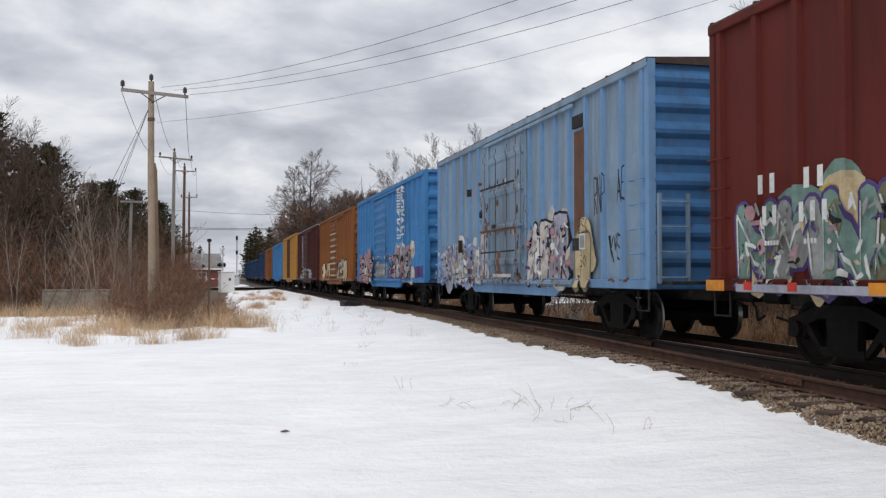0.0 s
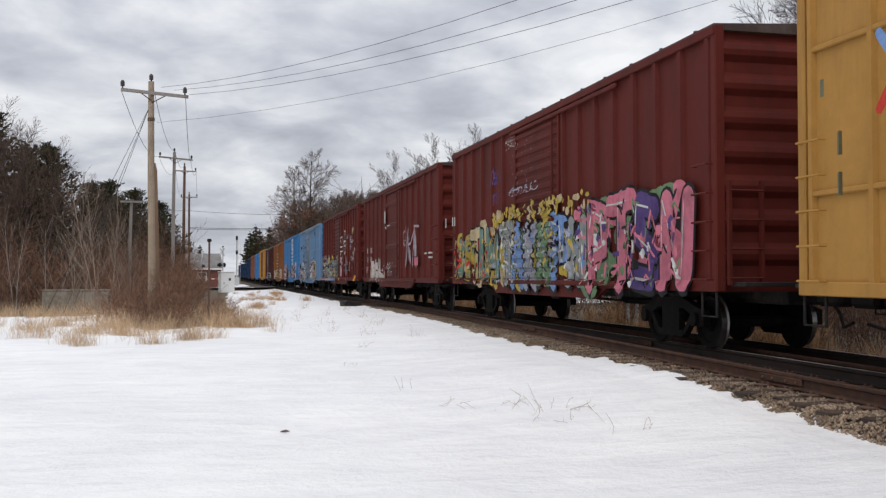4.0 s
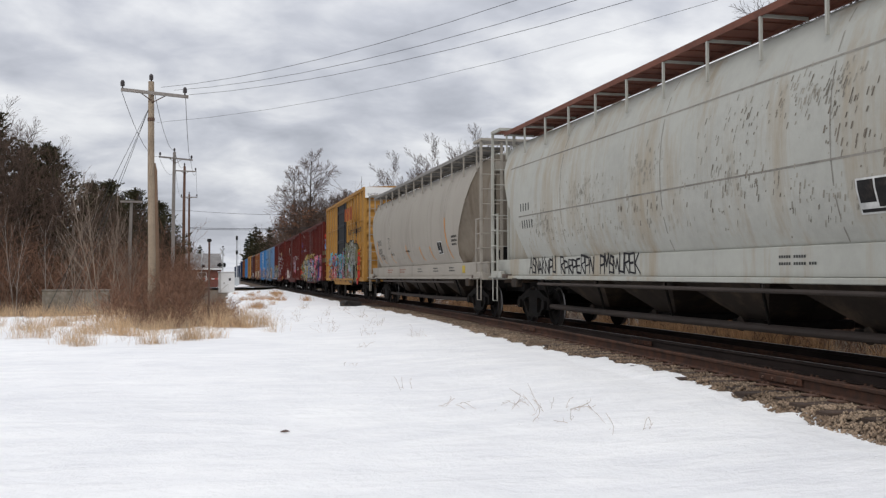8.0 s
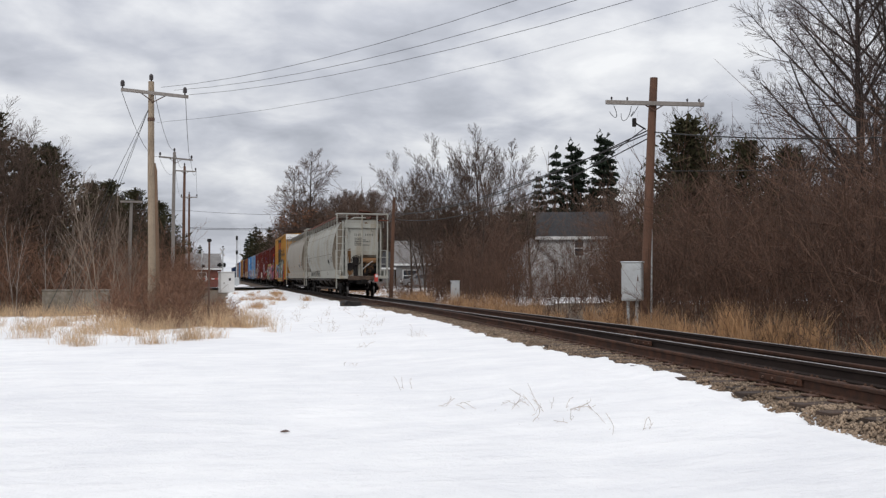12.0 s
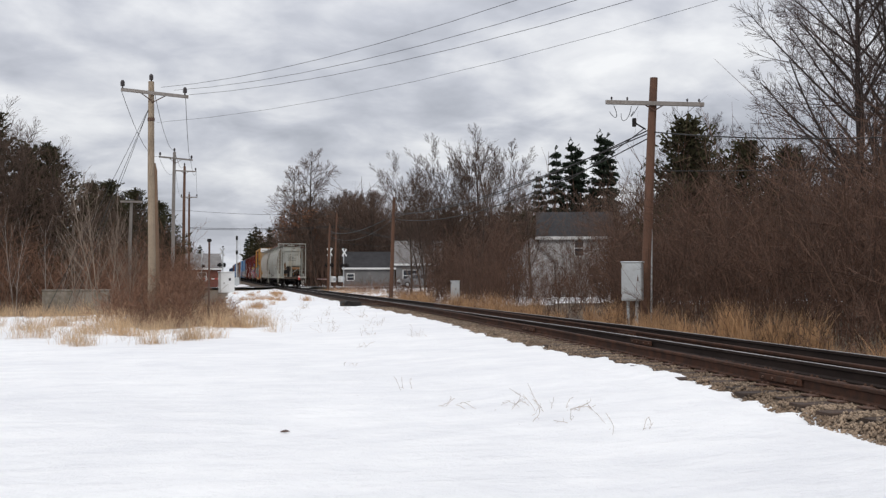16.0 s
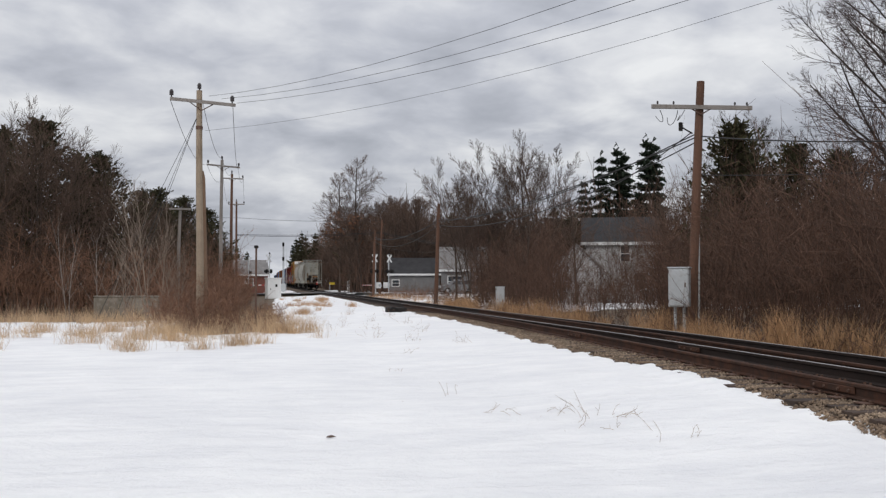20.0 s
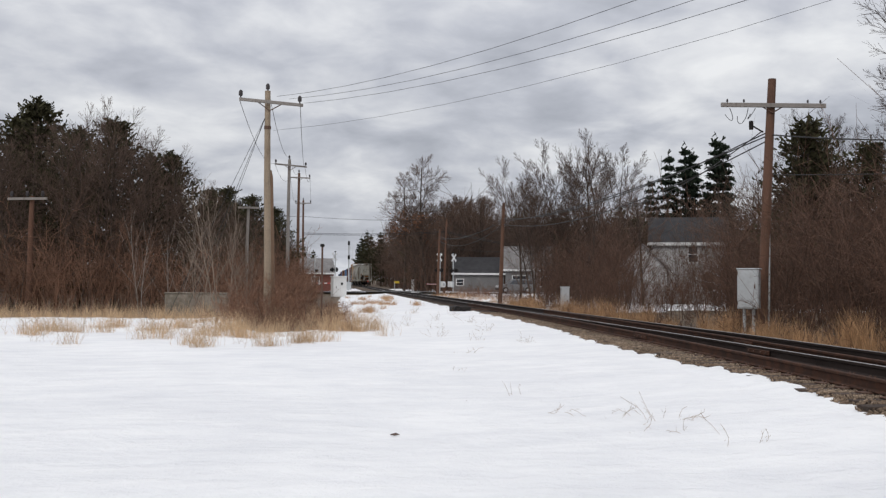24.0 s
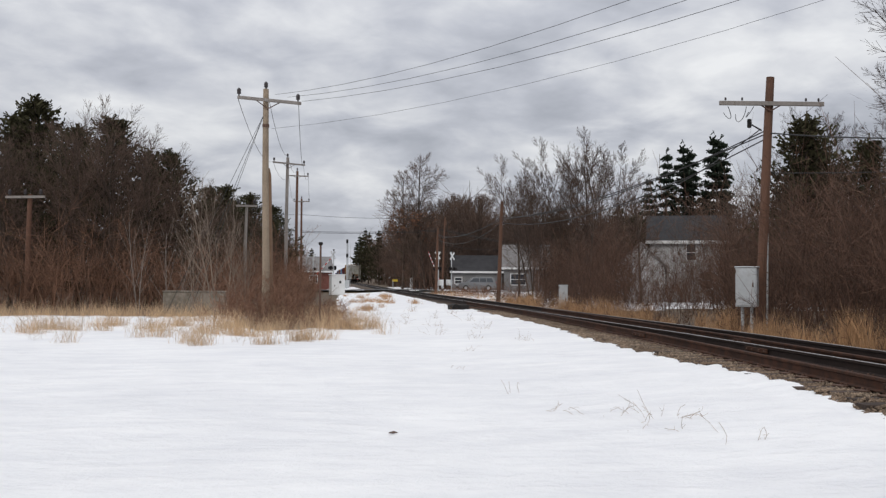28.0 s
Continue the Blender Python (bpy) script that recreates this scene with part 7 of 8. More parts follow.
SPRAY = {"black": spray("spray_black", (0.017, 0.016, 0.019)), "white": spray("spray_white", (0.53, 0.53, 0.51)), "cream": spray("spray_cream", (0.44, 0.355, 0.215)), "yellow": spray("spray_yellow", (0.42, 0.31, 0.06)),
         "teal": spray("spray_teal", (0.145, 0.225, 0.195)), "blue": spray("spray_blue", (0.16, 0.26, 0.48)), "cyan": spray("spray_cyan", (0.11, 0.40, 0.50)), "grey": spray("spray_grey", (0.24, 0.25, 0.24)),
         "green": spray("spray_green", (0.12, 0.19, 0.10)), "pink": spray("spray_pink", (0.48, 0.15, 0.20)), "red": spray("spray_red", (0.47, 0.045, 0.03)), "purple": spray("spray_purple", (0.08, 0.05, 0.16)),
         "orange": spray("spray_orange", (0.55, 0.22, 0.03)), "olive": spray("spray_olive", (0.15, 0.145, 0.09)), "lilac": spray("spray_lilac", (0.30, 0.30, 0.36)), "chalk": spray("spray_chalk", (0.44, 0.40, 0.37)), "mauve": spray("spray_mauve", (0.32, 0.20, 0.215)), "brick": spray("spray_brick", (0.26, 0.075, 0.035)), "rust": mat("bare_rust", (0.10, 0.042, 0.022), 0.9, var=0.35, scale=9)}
HUES = list(SPRAY)
SPRAYS = [SPRAY[k] for k in HUES]

# skeletons of letter-like forms in a unit box
FORMS = [[[(0, 0), (0.45, 1), (0.9, 0)], [(0.2, 0.35), (0.7, 0.35)]], [[(0.05, 0), (0.05, 1), (0.75, 0.95), (0.8, 0.6), (0.1, 0.5), (0.85, 0)]], [[(0.1, 0), (0.1, 1)], [(0.85, 1), (0.15, 0.5), (0.9, 0)]],
         [[(0.8, 1), (0.1, 0.95), (0.1, 0.05), (0.85, 0)], [(0.1, 0.5), (0.7, 0.52)]], [[(0.85, 0.9), (0.25, 1), (0.15, 0.6), (0.8, 0.42), (0.75, 0.02), (0.05, 0.08)]], [[(0, 0), (0.1, 1), (0.45, 0.35), (0.8, 1), (0.95, 0)]],
         [[(0.1, 0), (0.1, 1), (0.8, 0.9), (0.85, 0.5), (0.15, 0.42)]], [[(0.1, 1), (0.1, 0.1), (0.8, 0.05), (0.85, 1)]], [[(0.05, 0), (0.08, 1), (0.85, 0.02), (0.9, 1)]], [[(0.5, 0), (0.45, 1)], [(0.02, 0.95), (0.95, 1)]]]


class Side:
    """The west side of a boxcar as a surface to paint on."""

    def __init__(self, car, cfg):
        self.car, self.cfg, self.layer = car, cfg, 0
        h, pw = cfg["L"] / 2, cfg.get("post", 0.09)
        self.h = h
        self.z0, self.z1 = cfg["sill"] + 0.14, cfg["top"] - 0.28
        self.door = door_profile(self.z0, self.z1, cfg.get("ribs", 3))
        cuts = {-h, h, cfg["door"][0], cfg["door"][1]}
        for p in cfg["posts"]:
            cuts |= {p - pw, p - pw * 0.62, p + pw * 0.62, p + pw}
        y = -h
        while y < h:
            cuts.add(y)
            y += 0.06
        self.cuts = sorted(c for c in cuts if -h <= c <= h)
        self.zcuts = [cfg["sill"] - 0.3, cfg["sill"], cfg["sill"] + 0.17]

    def out(self, y, z, mid):
        """How far the surface stands out of the side sheet at a place; mid tells on which side of an edge."""
        s, d0, d1 = self.cfg["sill"], *self.cfg["door"]
        if z < s - 0.001:
            return 0.048
        if z < s + 0.169:
            return 0.072
        if d0 < mid < d1:
            for (za, oa), (zb, ob_) in zip(self.door[:-1], self.door[1:]):
                if za <= z <= zb:
                    return oa + (ob_ - oa) * (z - za) / max(1e-6, zb - za)
            return 0.035
        pw = self.cfg.get("post", 0.09)
        o = 0.0
        for p in self.cfg["posts"]:
            a = abs(y - p)
            if a < pw + 1e-6:
                o = max(o, 0.062 * min(1.0, (pw - a) / (pw * 0.38)))
        return o

    def poly(self, shape, pts, hue):
        """Lays a convex outline of (y, z) on the surface, one strip after another."""
        self.layer += 1
        off = 0.004 + 0.00035 * self.layer
        mi = HUES.index(hue)
        ys = [p[0] for p in pts]
        lo, hi = max(min(ys), -self.h + 0.02), min(max(ys), self.h - 0.02)
        cs = [lo] + [c for c in self.cuts if lo < c < hi] + [hi]

        def span(y):
            zs = []
            for (ya, za), (yb, zb) in zip(pts, pts[1:] + pts[:1]):
                if (ya <= y <= yb) or (yb <= y <= ya):
                    if abs(yb - ya) < 1e-9:
                        zs += [za, zb]
                    else:
                        zs.append(za + (zb - za) * (y - ya) / (yb - ya))
            return (min(zs), max(zs)) if zs else None
        prev = span(lo + 1e-6)
        for ya, yb in zip(cs[:-1], cs[1:]):
            nxt = span(yb - 1e-6)
            if prev and nxt and yb - ya > 1e-5:
                mid = (ya + yb) / 2
                zz = self.zcuts + ([q[0] for q in self.door] if self.cfg["door"][0] < mid < self.cfg["door"][1] else [])
                zz = [-9] + sorted(zz) + [9]
                for za, zb in zip(zz[:-1], zz[1:]):
                    l0, l1 = max(prev[0], za), min(prev[1], zb)
                    r0, r1 = max(nxt[0], za), min(nxt[1], zb)
                    if l1 - l0 < 0.001 and r1 - r0 < 0.001:
                        continue
                    l1, r1 = max(l0, l1), max(r0, r1)
                    if l1 <= za or r1 <= za or l0 >= zb or r0 >= zb:
                        continue
                    e = 1e-4
                    q = []
                    for y, z in ((ya, l0 + e), (yb, r0 + e), (yb, r1 - e), (ya, l1 - e)):
                        q.append((-1.46 - self.out(y, z, mid) - off, y, z))
                    shape.add(q, [(0, 3, 2, 1)], mi)
            prev = nxt

    def stroke(self, shape, a, b, w, hue):
        d = Vector((b[0] - a[0], b[1] - a[1]))
        k = math.atan2(d.y, d.x)
        pts = [(a[0] + w * math.cos(k + t), a[1] + w * math.sin(k + t)) for t in (1.5708, 2.2, 3.1416, 4.08, 4.712)]
        pts += [(b[0] + w * math.cos(k + t), b[1] + w * math.sin(k + t)) for t in (-1.5708, -0.8, 0, 0.8, 1.5708)]
        self.poly(shape, pts, hue)

    def blob(self, shape, y, z, ry, rz, hue, rng):
        n = 10
        a0 = rng.random()
        self.poly(shape, [(y + ry * math.cos(a0 + 6.283 * i / n) * rng.uniform(0.9, 1.05), z + rz * math.sin(a0 + 6.283 * i / n) * rng.uniform(0.9, 1.05)) for i in range(n)], hue)

    def rect(self, shape, y0, y1, z0, z1, hue):
        self.poly(shape, [(y0, z0), (y1, z0), (y1, z1), (y0, z1)], hue)

    def done(self, shape, name, label):
        me = shape.mesh(name, SPRAYS)
        ob = new(name, me)
        ob.parent = self.car
        return tagged(ob, label, "", "", "stuff")

    def piece(self, rng, y0, y1, z0, z1, n, fills, edge="black", cloud=None, light="white", thick=0.13):
        """A row of fat outlined letter forms from y1 (read first) down to y0."""
        s = Shape()
        w = (y1 - y0) / n
        if cloud:
            for i in range(n * 5):
                self.blob(s, rng.uniform(y0, y1), rng.uniform(z0, z1 + 0.15), rng.uniform(0.2, 0.5), rng.uniform(0.2, 0.42), cloud[i % len(cloud)], rng)
        jobs = []
        for i in range(n):
            f = FORMS[rng.randrange(len(FORMS))]
            ya, za, zb, sl = y1 - i * w, z0 + rng.uniform(-0.05, 0.1), z1 + rng.uniform(-0.15, 0.1), rng.uniform(-0.2, 0.2)
            for line in f:
                pp = [(ya - (u * 0.86 + sl * v_ * 0.3) * w, za + v_ * (zb - za)) for u, v_ in line]
                for a, b in zip(pp[:-1], pp[1:]):
                    jobs.append((a, b, fills[(i + rng.randrange(2)) % len(fills)], fills[i % len(fills)]))
        for a, b, _, _ in jobs:
            self.stroke(s, a, b, thick + 0.055, edge)
        for a, b, hue, main in jobs:
            self.stroke(s, a, b, thick, main)
        for a, b, hue, main in jobs:
            if rng.random() < 0.7:
                m = (a[0] + (b[0] - a[0]) * 0.3, a[1] + (b[1] - a[1]) * 0.3)
                self.blob(s, m[0], m[1], thick * 0.6, thick * 0.75, fills[rng.randrange(len(fills))], rng)
        if light:
            for a, b, _, _ in jobs:
                o = thick * 0.66
                self.stroke(s, (a[0] + o, a[1] + 0.02), (b[0] + o, b[1] - 0.02), 0.018, light)
        return self.done(s, "graffiti", "sprayed graffiti letters with dark outlines")

    def tag(self, rng, y0, y1, z0, z1, hue, n=9, w=0.02):
        """A quick scrawl of slanted letter forms."""
        s = Shape()
        m = max(2, n // 2)
        cw = (y1 - y0) / m
        for i in range(m):
            sl = rng.uniform(-0.25, 0.1)
            dz = rng.uniform(-0.1, 0.12) * (z1 - z0)
            for line in FORMS[rng.randrange(len(FORMS))]:
                pp = [(y1 - (i + u * 1.05 + sl * v_) * cw, z0 + dz + v_ * (z1 - z0) * 1.15) for u, v_ in line]
                for a, b in zip(pp[:-1], pp[1:]):
                    self.stroke(s, a, b, w * rng.uniform(0.7, 1.2), hue)
        return self.done(s, "tag", "scrawled spray-paint tag")

    def busy(self, rng, y0, y1, z0, z1, n, hues):
        """Fill-in dabs, cuts and outlines inside a painted piece."""
        s = Shape()
        for _ in range(n):
            y, z, a, L = rng.uniform(y0, y1), rng.uniform(z0, z1), rng.uniform(0, 3.14), rng.uniform(0.10, 0.34)
            hue = rng.choice(hues)
            if rng.random() < 0.35:
                self.blob(s, y, z, rng.uniform(0.03, 0.10), rng.uniform(0.03, 0.12), hue, rng)
            else:
                b = (y + L * math.cos(a) * 0.6, min(z1 + 0.1, max(z0, z + L * math.sin(a))))
                self.stroke(s, (y, z), b, rng.uniform(0.012, 0.035), hue)
                self.stroke(s, b, (b[0] + rng.uniform(-0.14, 0.14), max(z0, b[1] - rng.uniform(0.0, 0.2))), rng.uniform(0.010, 0.03), hue)
        return self.done(s, "graffiti", "busy fill of a painted piece")

    def scrawl(self, y0, y1, z0, z1, hue, seed, w=0.014, loops=4):
        """A quick looping handstyle in one line."""
        rng = random.Random(seed)
        s = Shape()
        n, f1, ph = loops * 9, rng.uniform(1.4, 2.1), rng.uniform(0, 6)
        pp = []
        for i in range(n + 1):
            u = i / n
            pp.append((y1 - (y1 - y0) * (u + 0.55 / loops * math.sin(6.283 * loops * u + ph)), (z0 + z1) / 2 + (z1 - z0) * (0.36 * math.sin(6.283 * loops * u * 0.93 + ph + 1.3) + 0.22 * math.sin(6.283 * loops * f1 * u) * (1 - 0.4 * u))))
        for k, (a, b) in enumerate(zip(pp[:-1], pp[1:])):
            self.stroke(s, a, b, w * rng.uniform(0.8, 1.2), hue)
        return self.done(s, "tag", "scrawled spray-paint tag")

    def bars(self, rows, hue):
        """Plain bars in place of numbers and small print: (y, z, width, height, count)."""
        s = Shape()
        for y, z, w, h, n in rows:
            for i in range(n):
                ya = y - i * w * 1.35
                self.rect(s, ya - w * (0.55 if h > 0.15 else 1.0), ya, z, z + h, hue)
        return self.done(s, "stencilling", "stencilled markings")

    def patches(self, items, name, label):
        s = Shape()
        for y0, y1, z0, z1, hue in items:
            self.rect(s, y0, y1, z0, z1, hue)
        return self.done(s, name, label)


def lettering(car, text, size, m, material, label):
    c = bpy.data.curves.new("lettering", "FONT")
    c.body, c.size, c.extrude, c.align_x = text, size, 0.001, "CENTER"
    tmp = bpy.data.objects.new("lettering_curve", c)
    me = bpy.data.meshes.new_from_object(tmp)
    bpy.data.objects.remove(tmp)
    me.materials.clear()
    me.materials.append(material)
    ob = new("lettering", me)
    ob.parent, ob.matrix_basis = car, m
    return tagged(ob, label, "", "", "stuff")


FACE = Matrix(((0, 0, -1, 0), (-1, 0, 0, 0), (0, 1, 0, 0), (0, 0, 0, 1)))     # text that reads from the west

R = random.Random(3)
# red boxcar with the grey-green piece
S = Side(A_, C_A)
S.piece(R, 0.3, 7.0, 1.1, 2.05, 7, ["teal", "grey", "teal", "olive"], "purple", ["cream", "cream", "teal", "yellow"], "white", 0.17)
S.busy(R, 0.4, 6.9, 1.05, 2.0, 210, ["teal", "black", "cream", "grey", "white", "olive", "purple", "mauve"])
S.patches([(0.2, 3.2, 0.93, 1.1, "blue"), (3.0, 6.8, 0.94, 1.05, "lilac")], "paint_patch", "overspray along the sill")
S.patches([(7.1, 7.6, 0.95, 1.1, "orange"), (3.4, 4.1, 0.955, 1.09, "orange"), (-1.9, -1.3, 0.955, 1.09, "orange"), (-7.7, -7.1, 0.93, 1.22, "orange"), (6.4, 6.6, 0.97, 1.08, "red"), (5.4, 5.6, 0.97, 1.08, "red"), (-4.6, -4.4, 0.96, 1.1, "red"), (-5.4, -5.2, 0.96, 1.1, "red")],
          "reflector", "orange and red reflector patches on the sill")
S.bars([(6.35, 2.22, 0.2, 0.25, 2), (5.35, 2.22, 0.2, 0.25, 2), (6.25, 1.82, 0.17, 0.24, 2), (5.45, 1.82, 0.17, 0.24, 3), (6.2, 1.55, 0.05, 0.06, 5), (5.35, 1.55, 0.05, 0.06, 4)], "white")
for y, z in ((-2.6, 2.75), (-4.0, 3.0)):        # speech bubbles and pale figures
    sh = Shape()
    ring = [(y + 0.42 * math.cos(a), z + 0.62 * math.sin(a)) for a in (6.283 * k / 16 for k in range(17))]
    for a, b in zip(ring[:-1], ring[1:]):
        S.stroke(sh, a, b, 0.022, "white")
    S.stroke(sh, (y + 0.1, z - 0.6), (y + 0.16, z - 0.85), 0.02, "white")
    for k in range(1, 3):
        S.stroke(sh, (y + 0.25, z + 0.28 - 0.25 * k), (y - 0.24, z + 0.31 - 0.25 * k), 0.03, "white")
    c = y + 0.18 if y > -3 else y - 0.40
    for k in range(4):
        S.blob(sh, c + 0.03 * (k % 2), 1.42 + 0.20 * k, 0.21 - 0.03 * (k > 2), 0.26, "mauve", R)
    out_ = [(c + 0.25 * math.cos(a), 1.72 + 0.58 * math.sin(a)) for a in (6.283 * k / 14 for k in range(15))]
    for a, b in zip(out_[:-1], out_[1:]):
        S.stroke(sh, a, b, 0.013, "black")
    for p, q in (((c - 0.22, 1.78), (c - 0.5, 1.86)), ((c - 0.5, 1.86), (c - 0.72, 1.94)), ((c + 0.2, 1.85), (c + 0.36, 1.6)), ((c + 0.36, 1.6), (c + 0.42, 1.38))):
        S.stroke(sh, p, q, 0.026, "mauve")
    S.stroke(sh, (c - 0.1, 1.75), (c + 0.1, 1.85), 0.02, "black")
    S.stroke(sh, (c + 0.02, 1.9), (c - 0.02, 1.68), 0.018, "black")
    S.done(sh, "graffiti", "pale chalky graffiti figure with a speech bubble")
for txt, size, y, z in (("I GOT", 0.24, -4.05, 3.2), ("CLEAN", 0.22, -2.62, 2.98), ("HILARIOUS", 0.17, -5.72, 2.92), ("NAST", 0.26, -5.75, 1.98), ("BMS", 0.26, -6.55, 2.46)):
    lettering(A_, txt, size, Matrix.Translation((-1.526, y, z)) @ FACE @ Matrix.Rotation(0.06, 4, "Z"), SPRAY["white" if txt not in ("NAST",) else "mauve"], "hand-sprayed words")
S.scrawl(-6.75, -6.3, 1.98, 2.22, "lilac", 32, 0.009, 3)
S.scrawl(-7.5, -7.12, 2.15, 2.45, "white", 33, 0.016, 3)
S.scrawl(-7.5, -7.15, 1.88, 2.14, "white", 34, 0.016, 3)
S.scrawl(-6.85, -6.2, 2.88, 3.25, "lilac", 36, 0.014, 4)
S.scrawl(-6.8, -6.3, 2.5, 2.82, "lilac", 37, 0.014, 3)
S.scrawl(-7.6, -7.15, 3.2, 3.62, "cream", 38, 0.022, 4)
S.scrawl(-7.3, -7.0, 1.5, 1.7, "mauve", 39, 0.008, 3)
S.bars([(-6.3, 1.86 - 0.07 * k, 0.035, 0.04, 3) for k in range(7)] + [(-6.6, 1.86 - 0.07 * k, 0.035, 0.04, 3) for k in range(7)], "white")
sh = Shape()
for k in range(46):
    S.blob(sh, R.uniform(-1.3, 1.6), R.uniform(1.08, 1.6), R.uniform(0.06, 0.22), R.uniform(0.05, 0.16), R.choice(["cream", "rust", "olive", "rust", "cream", "grey"]), R)
S.done(sh, "graffiti", "chipped and rusted remains of a painted piece")
S.patches([(-6.0, -5.53, 1.44, 1.84, "black"), (-5.97, -5.56, 1.47, 1.81, "lilac"), (-5.94, -5.59, 1.49, 1.78, "black")], "stencil_panel", "small black and white consolidated stencil panel")

# faded blue boxcar
S = Side(B1_, C_B1)
S.patches([(-4.9, -4.2, 1.95, 4.05, "rust")], "plywood_patch", "brown plywood patch in the side")
sh = Shape().box(-1.53, -1.46, -4.85, -4.25, 4.1, 4.35, c=0.01)
part("vent", sh, BLACK, B1_, "small black louvred vent")
part("vent", Shape().box(-1.53, -1.46, -4.85, -4.25, 1.65, 1.9, c=0.01), BLACK, B1_, "small black louvred vent")
S.piece(R, -4.2, -1.5, 1.08, 2.25, 3, ["white", "chalk", "lilac"], "black", ["chalk", "mauve", "lilac"], None, 0.15)
S.piece(R, 2.2, 7.2, 0.98, 1.85, 7, ["white", "lilac", "chalk"], "blue", ["lilac", "chalk", "white", "blue"], None, 0.09)
S.piece(R, -5.2, -4.5, 1.0, 1.9, 1, ["cream"], "olive", ["cream", "cream", "chalk"], None, 0.16)
S.busy(R, -4.2, -1.5, 1.05, 2.2, 90, ["black", "white", "mauve", "purple", "chalk"])
S.busy(R, 2.2, 7.3, 1.0, 2.0, 170, ["blue", "lilac", "white", "chalk", "grey", "mauve", "rust"])
sh = Shape()
for k in range(110):       # paint flaked to rust along rods, door edges and sill
    y, z = R.choice(((-1.3, None), (1.8, None), (0.35, None), (1.3, None), (None, 1.12), (None, 2.25), (None, 3.35)))[0:2]
    y = R.uniform(-1.3, 1.8) if y is None else y + R.gauss(0, 0.05)
    z = R.uniform(1.1, 3.6) if z is None else z + R.gauss(0, 0.06)
    S.blob(sh, y, z, R.uniform(0.02, 0.09), R.uniform(0.03, 0.14), R.choice(["rust", "rust", "black", "chalk"]), R)
for k in range(60):
    y = R.uniform(-7.4, 7.4)
    S.blob(sh, y, R.uniform(0.95, 1.15), R.uniform(0.02, 0.10), R.uniform(0.015, 0.05), "rust", R)
S.done(sh, "rust_patch", "flaking paint and rust spots")
S.patches([(-1.2, 1.7, 2.24, 2.30, "rust"), (-1.2, 1.7, 3.34, 3.39, "black"), (0.30, 0.36, 1.1, 4.3, "black"), (1.30, 1.36, 1.1, 4.3, "rust"), (-0.62, -0.57, 1.1, 4.3, "black"), (-1.32, -1.26, 1.1, 4.4, "rust"), (-1.2, 1.7, 1.72, 1.76, "black"),
           (0.2, 0.55, 2.32, 2.42, "black"), (-0.9, 0.6, 1.12, 1.2, "chalk"), (-0.1, 0.2, 1.2, 1.75, "rust"), (0.9, 1.2, 2.3, 2.5, "rust")], "rust_patch", "rusted rods and rust bleeding through the door paint")
for a in ((-6.4, -5.9, 2.3, 2.9, 7), (-5.6, -5.1, 1.95, 2.2, 6), (-5.6, -5.2, 1.3, 1.5, 6), (-2.1, -1.7, 2.2, 2.9, 5), (-7.1, -6.7, 1.4, 1.8, 6), (-7.3, -7.0, 2.4, 2.9, 5)):
    S.tag(R, *a[:4], "black", a[4], 0.012 if a[0] > -6 else 0.022)
S.patches([(-5.5, -5.2, 1.65, 1.95, "white"), (-5.47, -5.23, 1.68, 1.92, "grey"), (3.6, 3.9, 1.8, 2.15, "black"), (2.6, 2.9, 3.3, 3.5, "black"), (2.6, 2.85, 1.2, 1.35, "rust")], "stencil_panel", "small stencil panels and plates")

# bright blue boxcar
S = Side(B2_, C_B2)
S.patches([(-7.6, -1.0, 1.08, 1.5, "purple"), (-0.8, 2.4, 1.1, 1.7, "grey")], "paint_patch", "darker overpainted band along the lower side")
S.piece(R, -5.6, -1.8, 1.1, 2.0, 6, ["mauve", "lilac", "grey"], "black", ["chalk", "mauve", "lilac"], None, 0.09)
S.busy(R, -5.8, 6.0, 1.1, 2.0, 200, ["white", "black", "mauve", "lilac", "chalk", "rust"])
S.piece(R, 2.2, 6.2, 1.0, 1.9, 5, ["mauve", "lilac", "chalk"], "black", ["mauve"], None, 0.09)
for k in range(8):
    S.tag(R, -5.0, -3.6, 2.2 + 0.3 * k, 2.4 + 0.3 * k, "white", 5, 0.03)
S = Side(OR_, C_OR)
S.piece(R, 2.2, 6.6, 1.0, 2.0, 4, ["cream", "white", "orange"], "black", None, None, 0.12)
S.piece(R, -5.6, -1.8, 1.0, 2.0, 4, ["grey", "cream"], "black", None, "white", 0.12)
S.patches([(-1.5, 1.5, 1.2 + 0.35 * k, 1.3 + 0.35 * k, "cream") for k in range(8)], "paint_patch", "pale worn paint on the door ribs")
S = Side(MA_, C_MA)
S.piece(R, -4.5, 4.8, 1.0, 1.7, 7, ["lilac", "grey"], "black", None, "white", 0.10)
for k in range(9):
    S.tag(R, 2.2, 3.0, 1.9 + 0.28 * k, 2.1 + 0.28 * k, "lilac", 4, 0.03)

